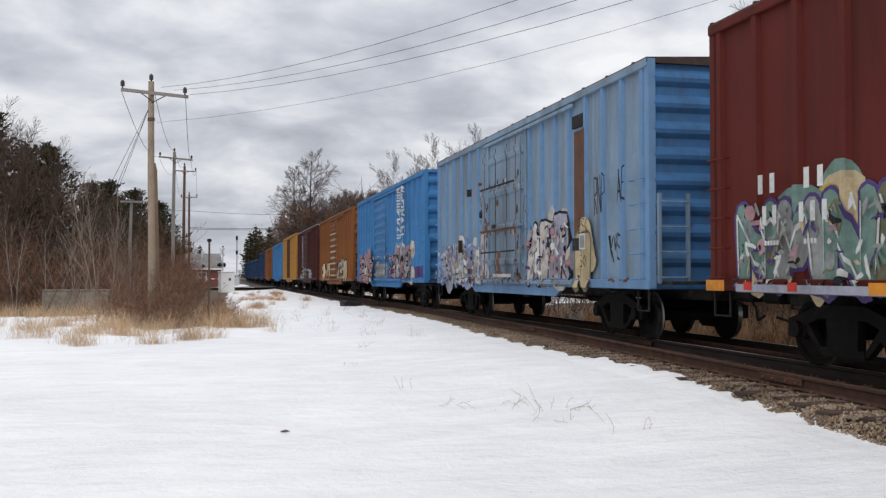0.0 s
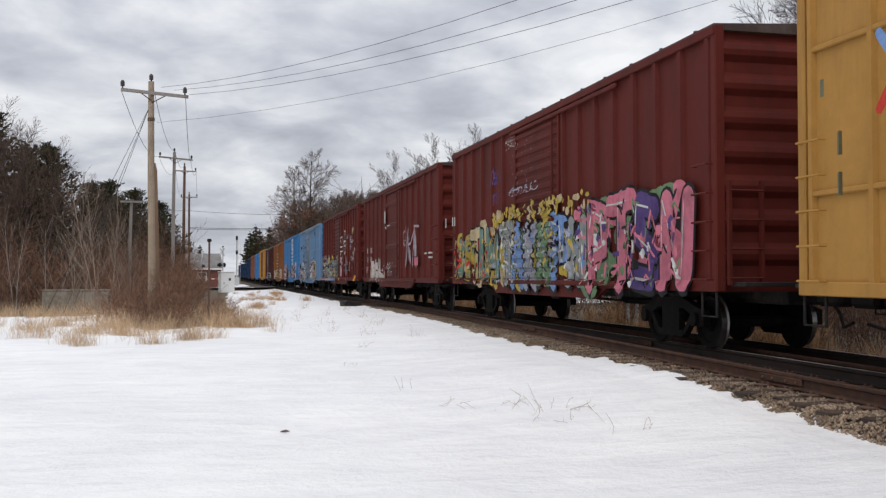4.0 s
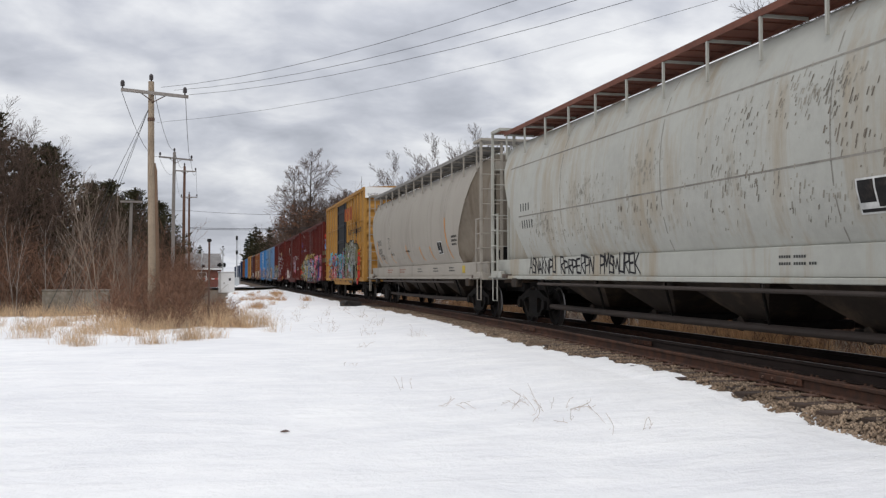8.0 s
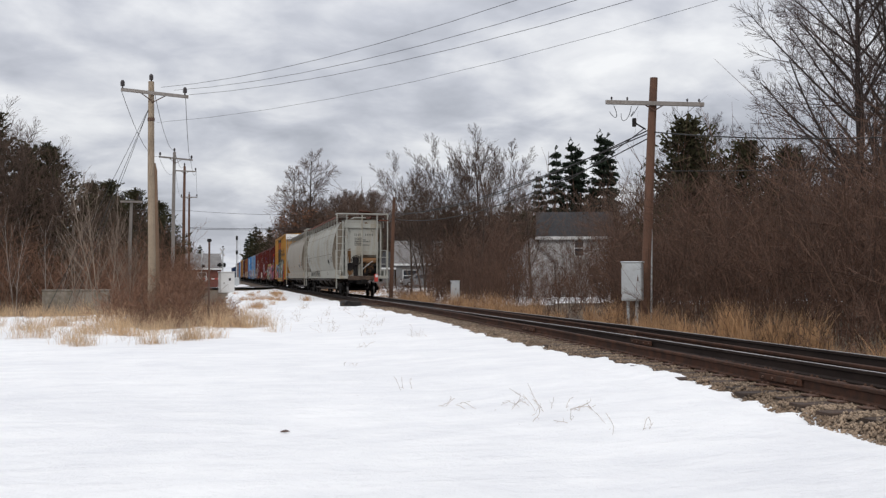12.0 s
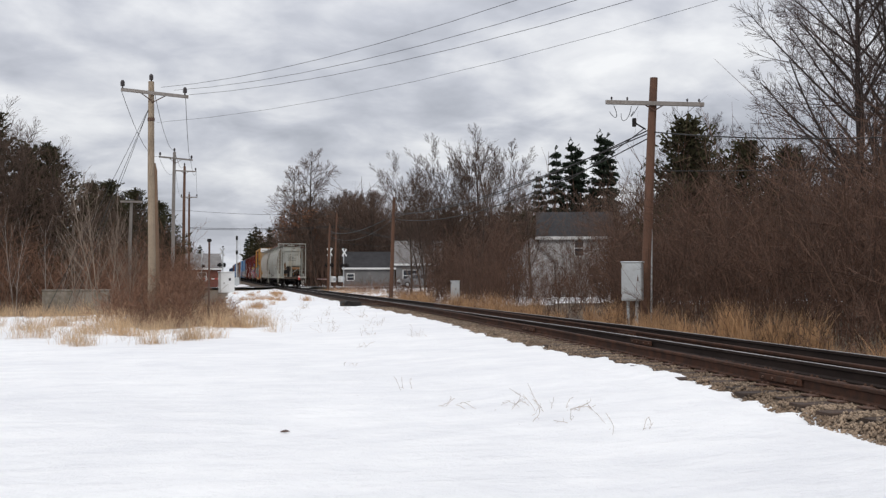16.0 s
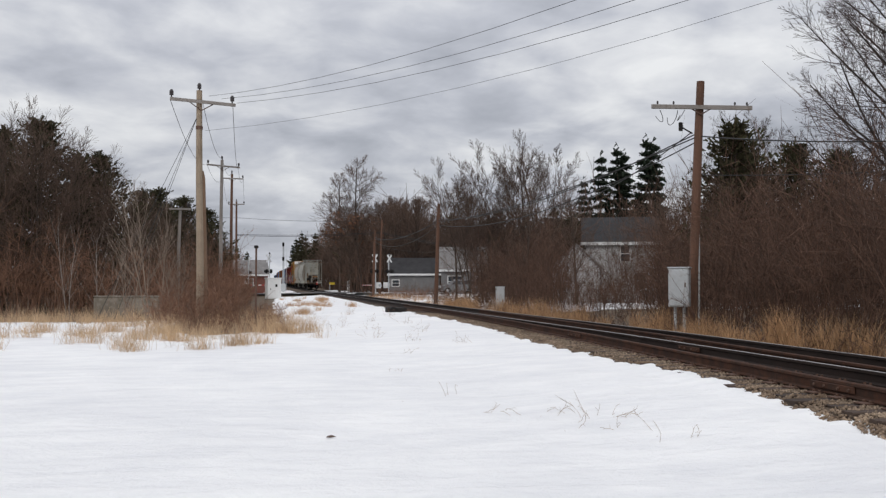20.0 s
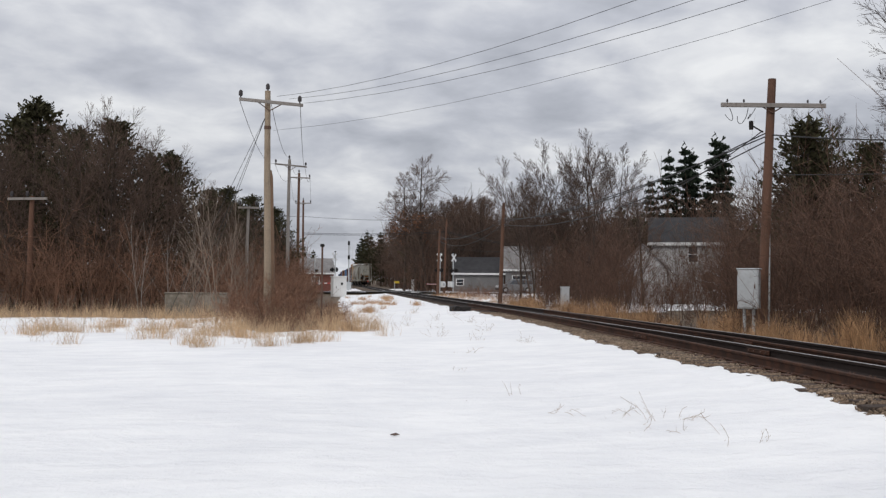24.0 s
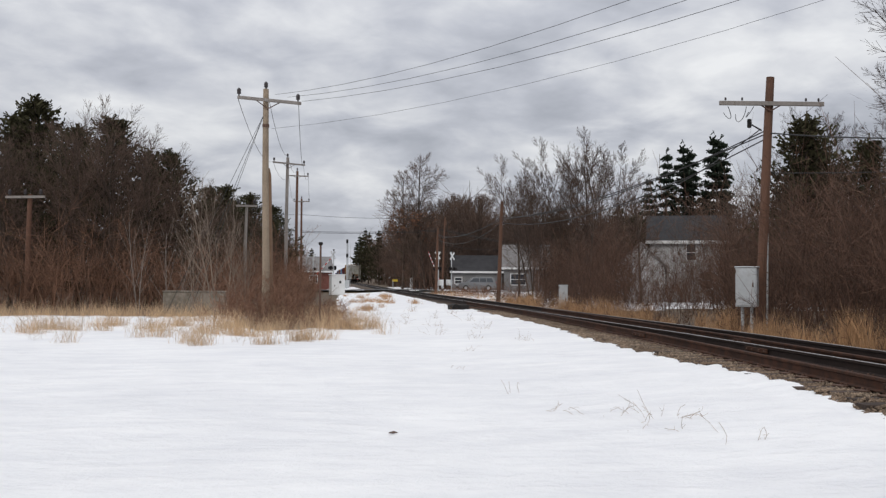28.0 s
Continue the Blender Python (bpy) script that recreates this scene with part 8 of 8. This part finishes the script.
# red boxcar with the white patch
S = Side(R2_, C_R2)
sh = Shape()
y = 2.4
while y < 6.0:
    w_ = R.uniform(0.10, 0.24)
    top_ = 1.78 if 3.3 < y < 5.8 else 1.32
    S.rect(sh, y, y + w_ + 0.01, R.uniform(0.96, 1.16), top_ + R.uniform(-0.12, 0.14), "chalk")
    y += w_
for k in range(26):
    S.blob(sh, R.uniform(2.5, 6.0), R.uniform(1.1, 1.75), R.uniform(0.04, 0.14), R.uniform(0.03, 0.10), R.choice(["mauve", "chalk", "lilac", "rust"]), R)
S.rect(sh, 3.6, 3.95, 1.62, 1.95, "grey")
for k in range(14):
    y = R.uniform(2.6, 6.0)
    S.stroke(sh, (y, 1.2), (y, R.uniform(0.9, 1.05)), 0.03, "chalk")
S.done(sh, "paint_patch", "white overpainted patch with drips")
S.bars([(6.9, 2.22, 0.2, 0.25, 2), (5.95, 2.22, 0.2, 0.25, 2), (6.85, 1.82, 0.17, 0.24, 2), (6.0, 1.82, 0.17, 0.24, 3), (6.85, 1.55, 0.05, 0.06, 4), (5.9, 1.55, 0.05, 0.06, 4), (1.2, 3.2, 0.05, 0.05, 8), (-5.6, 1.9, 0.06, 0.06, 5), (-6.5, 1.9, 0.05, 0.06, 6), (-6.5, 1.75, 0.05, 0.06, 6)], "white")
S.scrawl(0.2, 1.5, 1.3, 1.72, "white", 51, 0.018, 6)
S.scrawl(0.1, 1.3, 1.15, 1.4, "mauve", 52, 0.012, 5)
S.scrawl(6.3, 7.0, 1.25, 1.6, "mauve", 53, 0.011, 4)
S.scrawl(-3.0, -2.2, 2.2, 3.0, "mauve", 54, 0.012, 3)
sh = Shape()
for pts in ([(-2.6, 1.5), (-2.8, 2.3), (-3.1, 2.9), (-3.0, 2.2), (-2.7, 1.6)], [(-3.4, 2.6), (-3.6, 1.6)], [(-3.5, 2.3), (-4.2, 2.8), (-3.9, 1.5)], [(-4.1, 2.2), (-4.6, 2.2)], [(-4.5, 2.9), (-4.6, 1.5)], [(-4.2, 2.95), (-5.0, 2.9)]):
    for a, b in zip(pts[:-1], pts[1:]):
        S.stroke(sh, a, b, 0.045, "mauve")
        S.stroke(sh, a, b, 0.022, "lilac")
S.done(sh, "graffiti", "loose pale blue sprayed letters")
S.patches([(1.45, 1.75, 3.35, 3.85, "white"), (1.2, 1.4, 3.1, 3.2, "white"), (-4.9, -4.5, 1.5, 1.85, "black"), (-4.87, -4.53, 1.53, 1.82, "pink")], "stencil_panel", "small white stencil panels")

# red boxcar with the broad piece
S = Side(R3_, C_R3)
S.piece(R, 3.1, 7.2, 1.1, 2.25, 5, ["teal", "yellow", "cream", "teal"], "black", ["yellow", "yellow", "red", "cream"], "cream", 0.15)
S.piece(R, -2.9, 2.6, 1.0, 2.30, 6, ["grey", "blue", "lilac", "green", "blue"], "black", ["yellow", "yellow", "green", "cream"], "white", 0.20)
S.piece(R, -7.2, -3.1, 1.0, 2.42, 4, ["pink", "pink", "purple"], "black", ["green", "green", "pink"], "white", 0.20)
sh = Shape()
for k in range(80):
    y = R.uniform(-3.2, 3.4)
    S.blob(sh, y, 2.52 + R.uniform(-0.1, 0.28), R.uniform(0.04, 0.13), R.uniform(0.04, 0.13), R.choice(["yellow", "cream", "yellow"]), R)
S.done(sh, "graffiti", "yellow splashes above the graffiti letters")
S.busy(R, 3.1, 7.2, 1.05, 2.1, 130, ["yellow", "cream", "teal", "black", "red", "olive"])
S.busy(R, -2.9, 2.6, 1.0, 2.25, 230, ["blue", "green", "black", "white", "lilac", "yellow", "black", "grey"])
S.busy(R, -7.2, -3.1, 1.0, 2.35, 160, ["pink", "black", "white", "purple", "green", "pink"])
for k in range(5):
    sh = Shape()
    zz = [4.25 - 0.13 * i for i in range(10)]
    for a, b in zip(zz[:-1], zz[1:]):
        S.stroke(sh, (0.55 - 0.33 * k + 0.05 * math.sin(9 * a), a), (0.55 - 0.33 * k + 0.05 * math.sin(9 * b), b), 0.016, "lilac")
    S.done(sh, "tag", "wavering pale spray-paint stroke")
S.scrawl(-1.2, 0.7, 2.95, 3.15, "lilac", 61, 0.016, 6)
S.scrawl(0.2, 0.9, 4.05, 4.3, "white", 62, 0.016, 5)
S.scrawl(1.3, 2.3, 3.3, 3.7, "purple", 63, 0.018, 5)
S.scrawl(1.3, 1.9, 2.85, 3.15, "purple", 64, 0.018, 4)
S.bars([(6.9, 2.55, 0.17, 0.25, 2), (6.05, 2.55, 0.17, 0.25, 2)], "white")

# tall yellow boxcar
S = Side(TY_, C_TY)
S.piece(R, -1.4, 5.2, 1.1, 2.35, 5, ["red", "pink", "cream", "cyan", "pink"], "black", ["cyan", "cyan", "blue", "cyan"], "cream", 0.17)
S.piece(R, -6.0, -1.7, 1.05, 2.75, 4, ["olive", "olive", "grey"], "black", ["cyan", "red", "lilac"], "white", 0.22)
sh = Shape()
for k in range(60):
    S.blob(sh, -6.35 + R.uniform(-0.5, 0.4), R.uniform(1.0, 2.5), R.uniform(0.04, 0.14), R.uniform(0.05, 0.15), "red" if k % 3 else "orange", R)
for k in range(70):
    S.blob(sh, R.uniform(-1.2, 5.9), R.uniform(1.9, 2.35), R.uniform(0.04, 0.14), R.uniform(0.04, 0.14), R.choice(["cyan", "blue", "cyan"]), R)
S.done(sh, "graffiti", "red spray haze beside the letters")
S.busy(R, -1.4, 5.2, 1.05, 2.1, 240, ["black", "white", "red", "cyan", "pink", "cream", "black", "purple"])
S.busy(R, -6.0, -1.7, 1.05, 2.6, 130, ["olive", "black", "lilac", "grey", "green"])
S.scrawl(-7.6, -7.05, 2.95, 3.45, "black", 71, 0.026, 4)
S.scrawl(-7.5, -7.1, 3.4, 3.85, "black", 72, 0.026, 3)
S.scrawl(-7.5, -7.15, 2.6, 2.9, "black", 73, 0.018, 3)
S.patches([(-4.15, -3.4, 4.0, 4.65, "brick"), (-5.0, -4.35, 4.0, 4.65, "brick"), (-5.95, -5.2, 4.0, 4.65, "brick"), (-3.95, -3.85, 4.0, 4.45, "orange"), (-3.7, -3.6, 4.0, 4.45, "orange"), (-4.85, -4.75, 4.0, 4.45, "orange"), (-4.6, -4.5, 4.0, 4.45, "orange")], "emblem", "faded red block emblem")
sh = Shape()
S.stroke(sh, (5.9, 2.9), (5.3, 3.7), 0.06, "red")
S.stroke(sh, (5.9, 3.7), (5.3, 2.9), 0.06, "blue")
S.stroke(sh, (5.6, 2.85), (5.6, 3.75), 0.05, "blue")
S.done(sh, "emblem", "faded red and blue emblem")
lettering(TY_, "Railcar Pooling Experts", 0.50, Matrix.Translation((-1.527, -4.75, 3.35)) @ FACE, SPRAY["black"], "black painted slogan")
S.bars([(6.9, 3.2, 0.12, 0.2, 1), (4.9, 3.2, 0.12, 0.2, 1), (6.6, 2.5, 0.2, 0.26, 1), (5.4, 2.5, 0.2, 0.26, 1), (6.6, 2.05, 0.2, 0.26, 1), (5.4, 2.05, 0.2, 0.26, 2)], "olive")
S.bars([(-6.5, 2.2 + 0.12 * k, 0.05, 0.05, 5) for k in range(10)], "olive")
h_ = C_TY["L"] / 2
part("height_band", Shape().box(-1.46, 1.46, -h_ - 0.105, -h_ - 0.02, 4.93, 5.44, c=0.01), WHITE, TY_, "white band on the end")
part("height_band", Shape().box(-1.46, 1.46, h_ + 0.02, h_ + 0.105, 4.93, 5.44, c=0.01), WHITE, TY_, "white band on the end")
lettering(TY_, "EXCESS HEIGHT CAR", 0.155, Matrix.Translation((-0.62, -h_ - 0.108, 5.05)) @ Matrix(((1, 0, 0, 0), (0, 0, -1, 0), (0, 1, 0, 0), (0, 0, 0, 1))), BLACK, "black letters on the white band")


# hoppers: seams, stripes and marks laid on the curved hull
def hull_strip(shape, h, y0, y1, u0, u1, mi, off=0.004):
    """A band on the west side between two lengths, from height fraction u0 to u1 of the section."""
    pts = [(a, 1.16 + z) for a, z in HALF]
    m = 14
    row = []
    for i in range(m + 1):
        u = u0 + (u1 - u0) * i / m
        k = u * 8
        j = min(10, int(k))
        a = pts[j][0] + (pts[j + 1][0] - pts[j][0]) * (k - j)
        z = pts[j][1] + (pts[j + 1][1] - pts[j][1]) * (k - j)
        row.append((-(a + off), z))
    v = [(x, y, z) for y in (y0, y1) for x, z in row]
    shape.add(v, [(i, i + 1, m + 2 + i, m + 1 + i) for i in range(m)], mi)


def slant_strip(shape, y_at, width, u0, u1, mi, n=12):
    for i in range(n):
        ua, ub = u0 + (u1 - u0) * i / n, u0 + (u1 - u0) * (i + 1) / n
        pts = [(a, 1.16 + z) for a, z in HALF]

        def at(u):
            k = u * 8
            j = min(10, int(k))
            return -(pts[j][0] + (pts[j + 1][0] - pts[j][0]) * (k - j) + 0.005), pts[j][1] + (pts[j + 1][1] - pts[j][1]) * (k - j)
        (xa, za), (xb, zb) = at(ua), at(ub)
        ya, yb = y_at(ua), y_at(ub)
        shape.add([(xa, ya, za), (xa, ya + width, za), (xb, yb + width, zb), (xb, yb, zb)], [(0, 1, 2, 3)], mi)


DARKPRINT = mat("faded_black_print", (0.045, 0.045, 0.043), 0.7, var=0.3, scale=8)
SEAM = mat("weld_seam", (0.20, 0.185, 0.16), 0.85, var=0.3, scale=5)
for car, L, mi_seams in ((H1_, 19.2, (-5.4, -3.0, -0.4, 1.6, 4.2)), (H2_, 19.2, (-4.6, -0.2, 4.4))):
    for y in mi_seams:
        s = Shape()
        hull_strip(s, L / 2, y, y + 0.022, 0.02, 0.98, 0)
        part("weld_seam", s, SEAM, car)
s = Shape()
for u in (0.36, 0.74):
    hull_strip(s, 9.2, -7.2 - 0.9 * (u > 0.5), 7.2 + 0.9 * (u > 0.5), u, u + 0.008, 0)
tagged(part("lap_seam", s, SEAM, H2_), kind="stuff")
for y, u0, u1, k in ((7.05, 0.10, 0.40, 0.4), (5.9, 0.08, 0.20, 0.35), (4.0, 0.08, 0.22, 0.5), (0.8, 0.08, 0.30, 0.5), (-1.6, 0.08, 0.26, 0.45), (-5.5, 0.08, 0.50, 0.5), (-3.2, 0.08, 0.25, 0.4)):
    s = Shape()
    slant_strip(s, lambda u, y=y, k=k, u0=u0, u1=u1: y - k * (1 - (u - u0) / (u1 - u0)) ** 2, 0.09, u0, u1, 0)
    part("conspicuity_stripe", s, SPRAY["orange"], H1_, "faded orange stripe on the hull")


def hull_bars(car, rows, material, label):
    s = Shape()
    for y, u, w, du, n in rows:
        for i in range(n):
            ya = y - i * w * 1.4
            hull_strip(s, 9, ya - w * (0.5 if du > 0.03 else 1.0), ya, u, u + du, 0)
    ob = part("stencilling", s, material, car, label)
    return tagged(ob, kind="stuff")


def hull_x(z):
    """How far out the hull's side lies at a height."""
    return float(np.interp(z - 1.16, [q[1] for q in HALF], [q[0] for q in HALF]))


def hull_text(car, text, size, y, z, material, label, lean=0.0):
    """Words that follow the curved side."""
    ob = lettering(car, text, size, Matrix(), material, label)
    for q in ob.data.vertices:
        yy, zz = y - q.co.x, z + q.co.y
        q.co = (-(hull_x(zz) + 0.007), yy + lean * q.co.y, zz)
    return ob


hull_bars(H1_, [(6.90, 0.345, 0.17, 0.075, 4), (6.78, 0.235, 0.16, 0.075, 4)], BLACK, "black stencilled marks")
for txt, y, z in (("LD LMT 216300", 6.05, 1.98), ("LT WT   69500", 6.05, 1.86), ("LO", 3.95, 2.10), ("NEW 7-95", 3.75, 1.98), ("PLATE", 4.25, 2.52), ("C", 4.25, 2.34)):
    hull_text(H1_, txt, 0.13 if txt not in ("C", "PLATE") else 0.16 if txt == "C" else 0.085, y, z, BLACK, "black stencilled words")
s = Shape()
for y0, y1, z0, z1 in ((4.06, 4.44, 2.68, 2.70), (4.06, 4.44, 2.27, 2.29), (4.06, 4.08, 2.29, 2.68), (4.42, 4.44, 2.29, 2.68)):
    s.add([(-(hull_x(z) + 0.007), y, z) for y, z in ((y0, z0), (y1, z0), (y1, z1), (y0, z1))], [(0, 1, 2, 3)])
tagged(part("stencil_panel", s, BLACK, H1_, "black outlined square"), kind="stuff")
hull_bars(H1_, [(-6.2, 0.30, 0.06, 0.02, 8), (-6.2, 0.265, 0.06, 0.02, 8), (-6.2, 0.23, 0.06, 0.02, 7), (1.0, 0.22, 0.06, 0.02, 9)], BLACK, "black stencilled marks")
hull_bars(H2_, [(7.05, 0.40, 0.13, 0.055, 4), (7.0, 0.28, 0.12, 0.055, 5), (-6.6, 0.30, 0.05, 0.02, 9), (-6.6, 0.265, 0.05, 0.02, 8), (-6.6, 0.23, 0.05, 0.02, 7)], DARKPRINT, "faded black stencilled marks")
for car, y in ((H1_, -4.9), (H2_, -5.6)):
    s = Shape()
    hull_strip(s, 9, y, y + 0.62, 0.15, 0.285, 0, 0.006)
    p_ = part("placard", s, SPRAY["white"], car, "black and white placard")
    s = Shape()
    for y0, y1, u0, u1 in ((0.03, 0.29, 0.175, 0.278), (0.32, 0.59, 0.195, 0.278), (0.03, 0.59, 0.157, 0.170)):
        hull_strip(s, 9, y + y0, y + y1, u0, u1, 0, 0.009)
    tagged(part("print", s, BLACK, p_), kind="stuff")
# scraped and grimy patches on the weathered hull, in clusters of thin upright scars
SCAR = mat("grimy_scar", (0.255, 0.235, 0.195), 0.85, var=0.35, scale=8)
SCARDARK = mat("dark_scar", (0.165, 0.140, 0.110), 0.85, var=0.35, scale=8)
rs = random.Random(44)
for m_, clusters in ((SCAR, ((3.2, 0.42, 1.2, 0.10, 60), (0.4, 0.50, 0.9, 0.08, 36), (5.6, 0.30, 1.0, 0.12, 44), (-4.3, 0.62, 0.8, 0.07, 50), (-6.9, 0.55, 0.5, 0.12, 36), (-2.2, 0.36, 1.2, 0.09, 46), (2.0, 0.20, 3.6, 0.08, 46), (-4.6, 0.22, 1.4, 0.10, 40))),
                     (SCARDARK, ((-3.0, 0.58, 1.6, 0.09, 30), (-4.9, 0.50, 0.5, 0.14, 24), (-5.8, 0.33, 0.35, 0.13, 30), (5.2, 0.22, 1.4, 0.08, 18), (0.8, 0.30, 1.0, 0.05, 14), (-2.6, 0.30, 1.4, 0.12, 22)))):
    s = Shape()
    for y, u, dy, du, n in clusters:
        for _ in range(n * 2):
            yy, uu, ll = y + rs.gauss(0, dy * 0.5), min(0.9, max(0.04, u + rs.gauss(0, du * 0.6))), rs.uniform(0.004, 0.035)
            slant_strip(s, lambda v_, yy=yy, uu=uu: yy - (v_ - uu) * 1.2, rs.uniform(0.006, 0.032), uu, uu + ll, 0, 2)
    tagged(part("scuffs", s, m_, H2_, "grimy scrapes on the hull"), kind="stuff")


def sill_scrawl(car, x, y0, y1, z0, z1, n, material, w=0.018, seed=1):
    """Quick slanted letter forms, or small print, on a flat sill."""
    rr_ = random.Random(seed)
    s = Shape()
    m = max(3, n // 4)
    cw, k = (y1 - y0) / m, 0
    for i in range(m):
        sl, hh = rr_.uniform(-0.3, 0.1), rr_.uniform(0.8, 1.15)
        for line in FORMS[rr_.randrange(len(FORMS))]:
            pp = [(y1 - (i + u * 1.1 + sl * v_) * cw, z0 + v_ * (z1 - z0) * hh) for u, v_ in line]
            for p, q in zip(pp[:-1], pp[1:]):
                d = Vector((q[0] - p[0], q[1] - p[1])).normalized()
                o, e = Vector((-d.y, d.x)) * w * rr_.uniform(0.8, 1.4), d * w
                xx = x - 0.0006 * k
                s.add([(xx, p[0] + o.x - e.x, p[1] + o.y - e.y), (xx, q[0] + o.x + e.x, q[1] + o.y + e.y), (xx, q[0] - o.x + e.x, q[1] - o.y + e.y), (xx, p[0] - o.x - e.x, p[1] - o.y - e.y)], [(0, 1, 2, 3)])
                k = (k + 1) % 7
    return tagged(part("tag", s, material, car, "black marker tags along the sill"), kind="stuff")


def small_print(car, x, y, z, w, rows, material):
    """Rows of plain bars in place of small print on a flat sill."""
    s = Shape()
    for r, n in enumerate(rows):
        for i in range(n):
            if i % 6 != 5:
                ya, za = y - i * w * 1.3, z + 0.09 * (len(rows) - 1 - r)
                s.add([(x, ya - w, za), (x, ya, za), (x, ya, za + 0.036), (x, ya - w, za + 0.036)], [(0, 1, 2, 3)])
    return tagged(part("print", s, material, car, "rows of small print"), kind="stuff")


for k in range(3):
    sill_scrawl(H2_, -1.345, 1.0 + 2.1 * k, 2.8 + 2.1 * k, 1.20, 1.52, 34, SPRAY["black"], 0.017, k)
small_print(H2_, -1.345, -3.2, 1.30, 0.042, (12, 15), DARKPRINT)
for y in (5.6, 2.9):
    small_print(H1_, -1.345, y, 1.30, 0.042, (22, 17), SPRAY["brick"])
for y in (-0.5, -3.0, -5.2):
    small_print(H1_, -1.345, y, 1.30, 0.036, (14, 16), DARKPRINT)
s = Shape().box(-1.352, -1.345, -7.2, -6.9, 1.24, 1.46)
part("notice", s, SPRAY["yellow"], H1_, "small yellow notice on the sill")
# marks on the flat rear ends
for car, L in ((H1_, 19.2), (H2_, 19.2)):
    s = Shape()
    y = -L / 2 + 0.352
    for z, x0, w, n, hgt in ((3.56, -0.42, 0.07, 4, 0.13), (3.56, 0.22, 0.07, 5, 0.13), (3.40, -0.42, 0.036, 9, 0.05), (3.30, -0.42, 0.036, 13, 0.05), (3.20, -0.42, 0.036, 18, 0.05), (3.10, -0.42, 0.036, 8, 0.05), (3.00, -0.42, 0.036, 17, 0.05)):
        for i in range(n):
            x = x0 + i * w * 1.45
            s.box(x, x + w * (0.9 if hgt < 0.1 else 0.4), y - 0.004, y + 0.004, z, z + hgt)
    tagged(part("stencilling", s, DARKPRINT, car, "black stencilled marks on the end"), kind="stuff")
    # a solid black disc stands in for the dark inside of a hole
    part("round_opening", Shape().disc(1, (-0.70, -L / 2 + 0.345, 1.16 + 0.58), 0.24, 0.02, 20), BLACK, car)
    s = Shape().tube([(0.02, -L / 2 + 0.5, 1.16 + 0.95), (0.86, -L / 2 + 0.5, 1.16 + 0.95)], 0.17, 14)
    part("reservoir", s, mat("rusted_reservoir", (0.22, 0.115, 0.05), 0.85, var=0.35, scale=8), car, "rust-stained cylindrical reservoir")
    part("air_pipe", Shape().tube([(0.05, -L / 2 + 0.2, 1.16 + 0.45), (0.62, -L / 2 + 0.2, 1.16 + 0.92)], 0.022, 5), GALV, car)

# rust run down the rear end of the last car
STAIN = mat("rust_stain", (0.17, 0.085, 0.032), 0.9, var=0.35, scale=6, dirt=(0.05, 0.035, 0.025), dirt_at=0.55)
rs = random.Random(12)
s = Shape()
for cx, sp, zt_, lo, hi, n in ((-0.76, 0.09, 2.75, 0.3, 0.9, 26), (-0.70, 0.2, 1.62, 0.1, 0.4, 22), (-0.9, 0.03, 4.0, 0.3, 0.9, 8), (0.25, 0.12, 4.30, 0.04, 0.16, 10), (0.95, 0.04, 3.9, 0.3, 0.8, 8), (-0.3, 0.2, 2.3, 0.1, 0.5, 16), (0.4, 0.3, 1.9, 0.1, 0.5, 16)):
    for k in range(n):
        x, z, w_, l_ = cx + rs.gauss(0, sp * 0.6), zt_ + rs.uniform(-0.15, 0.1), rs.uniform(0.012, 0.04), rs.uniform(lo, hi)
        y = -9.6 + 0.3545 - 0.0005 * (k % 9)
        if abs(x) < 0.98:
            s.add([(x - w_ * 0.3, y, z), (x + w_ * 0.3, y, z), (x + w_, y, z - l_ * 0.6), (x + w_ * 0.4, y, z - l_), (x - w_ * 0.4, y, z - l_), (x - w_, y, z - l_ * 0.6)], [(0, 5, 4, 3, 2, 1)])
tagged(part("rust_stain", s, STAIN, H2_, "rust-brown runs down the end"), kind="stuff")


def motions():
    """Everything that moves besides the camera."""
    times = [0.5 * i for i in range(57)]
    for car, y0 in CARS:
        rows = []
        for t in times:
            y = y0 + run(t)
            tilt = math.degrees(math.atan2(drop(y + 6) - drop(y - 6), 12))
            rows.append((t, pose(XC, y, (drop(y + 6) + drop(y - 6)) / 2, tilt)))
        walk(car, rows)
    # the gates rise after the last car
    walk(ARM_A, [(t, pose(0.0, 0.36, 1.1, 0, 0, 156) @ pose(0, 0, 0, 0, -e, 0)) for t, e in
                 ((0, 0), (25.2, 0), (25.5, 2), (26, 8), (26.8, 19.5), (27.4, 28.5), (28, 37))])
    walk(ARM_C, [(t, pose(0.0, 0.36, 1.1, 0, 0, -108) @ pose(0, 0, 0, 0, -e, 0)) for t, e in
                 ((0, 0), (24.6, 0), (25.0, 4), (25.5, 11), (26, 20), (26.8, 32), (27.4, 41), (28, 48))])
    # the car creeps up and drives to the crossing
    at = [0.0, 14.0] + [14.1 + 0.1 * i for i in range(139)] + [28.0]
    place = [float(np.interp(t, (0, 14, 17, 21, 24.5, 26, 27, 28), (25.6, 25.6, 25.1, 24.6, 23.74, 22.65, 21.86, 19.05))) for t in at]
    walk(SUV, [(t, pose(x, 119.6, road_z(x, 119.6))) for t, x in zip(at, place)])
    for wheel, x0, y0 in SUV_WHEELS:
        walk(wheel, [(t, pose(x0, y0, 0.37, 0, -math.degrees((25.6 - x) / 0.37), 0)) for t, x in zip(at, place)])


motions()
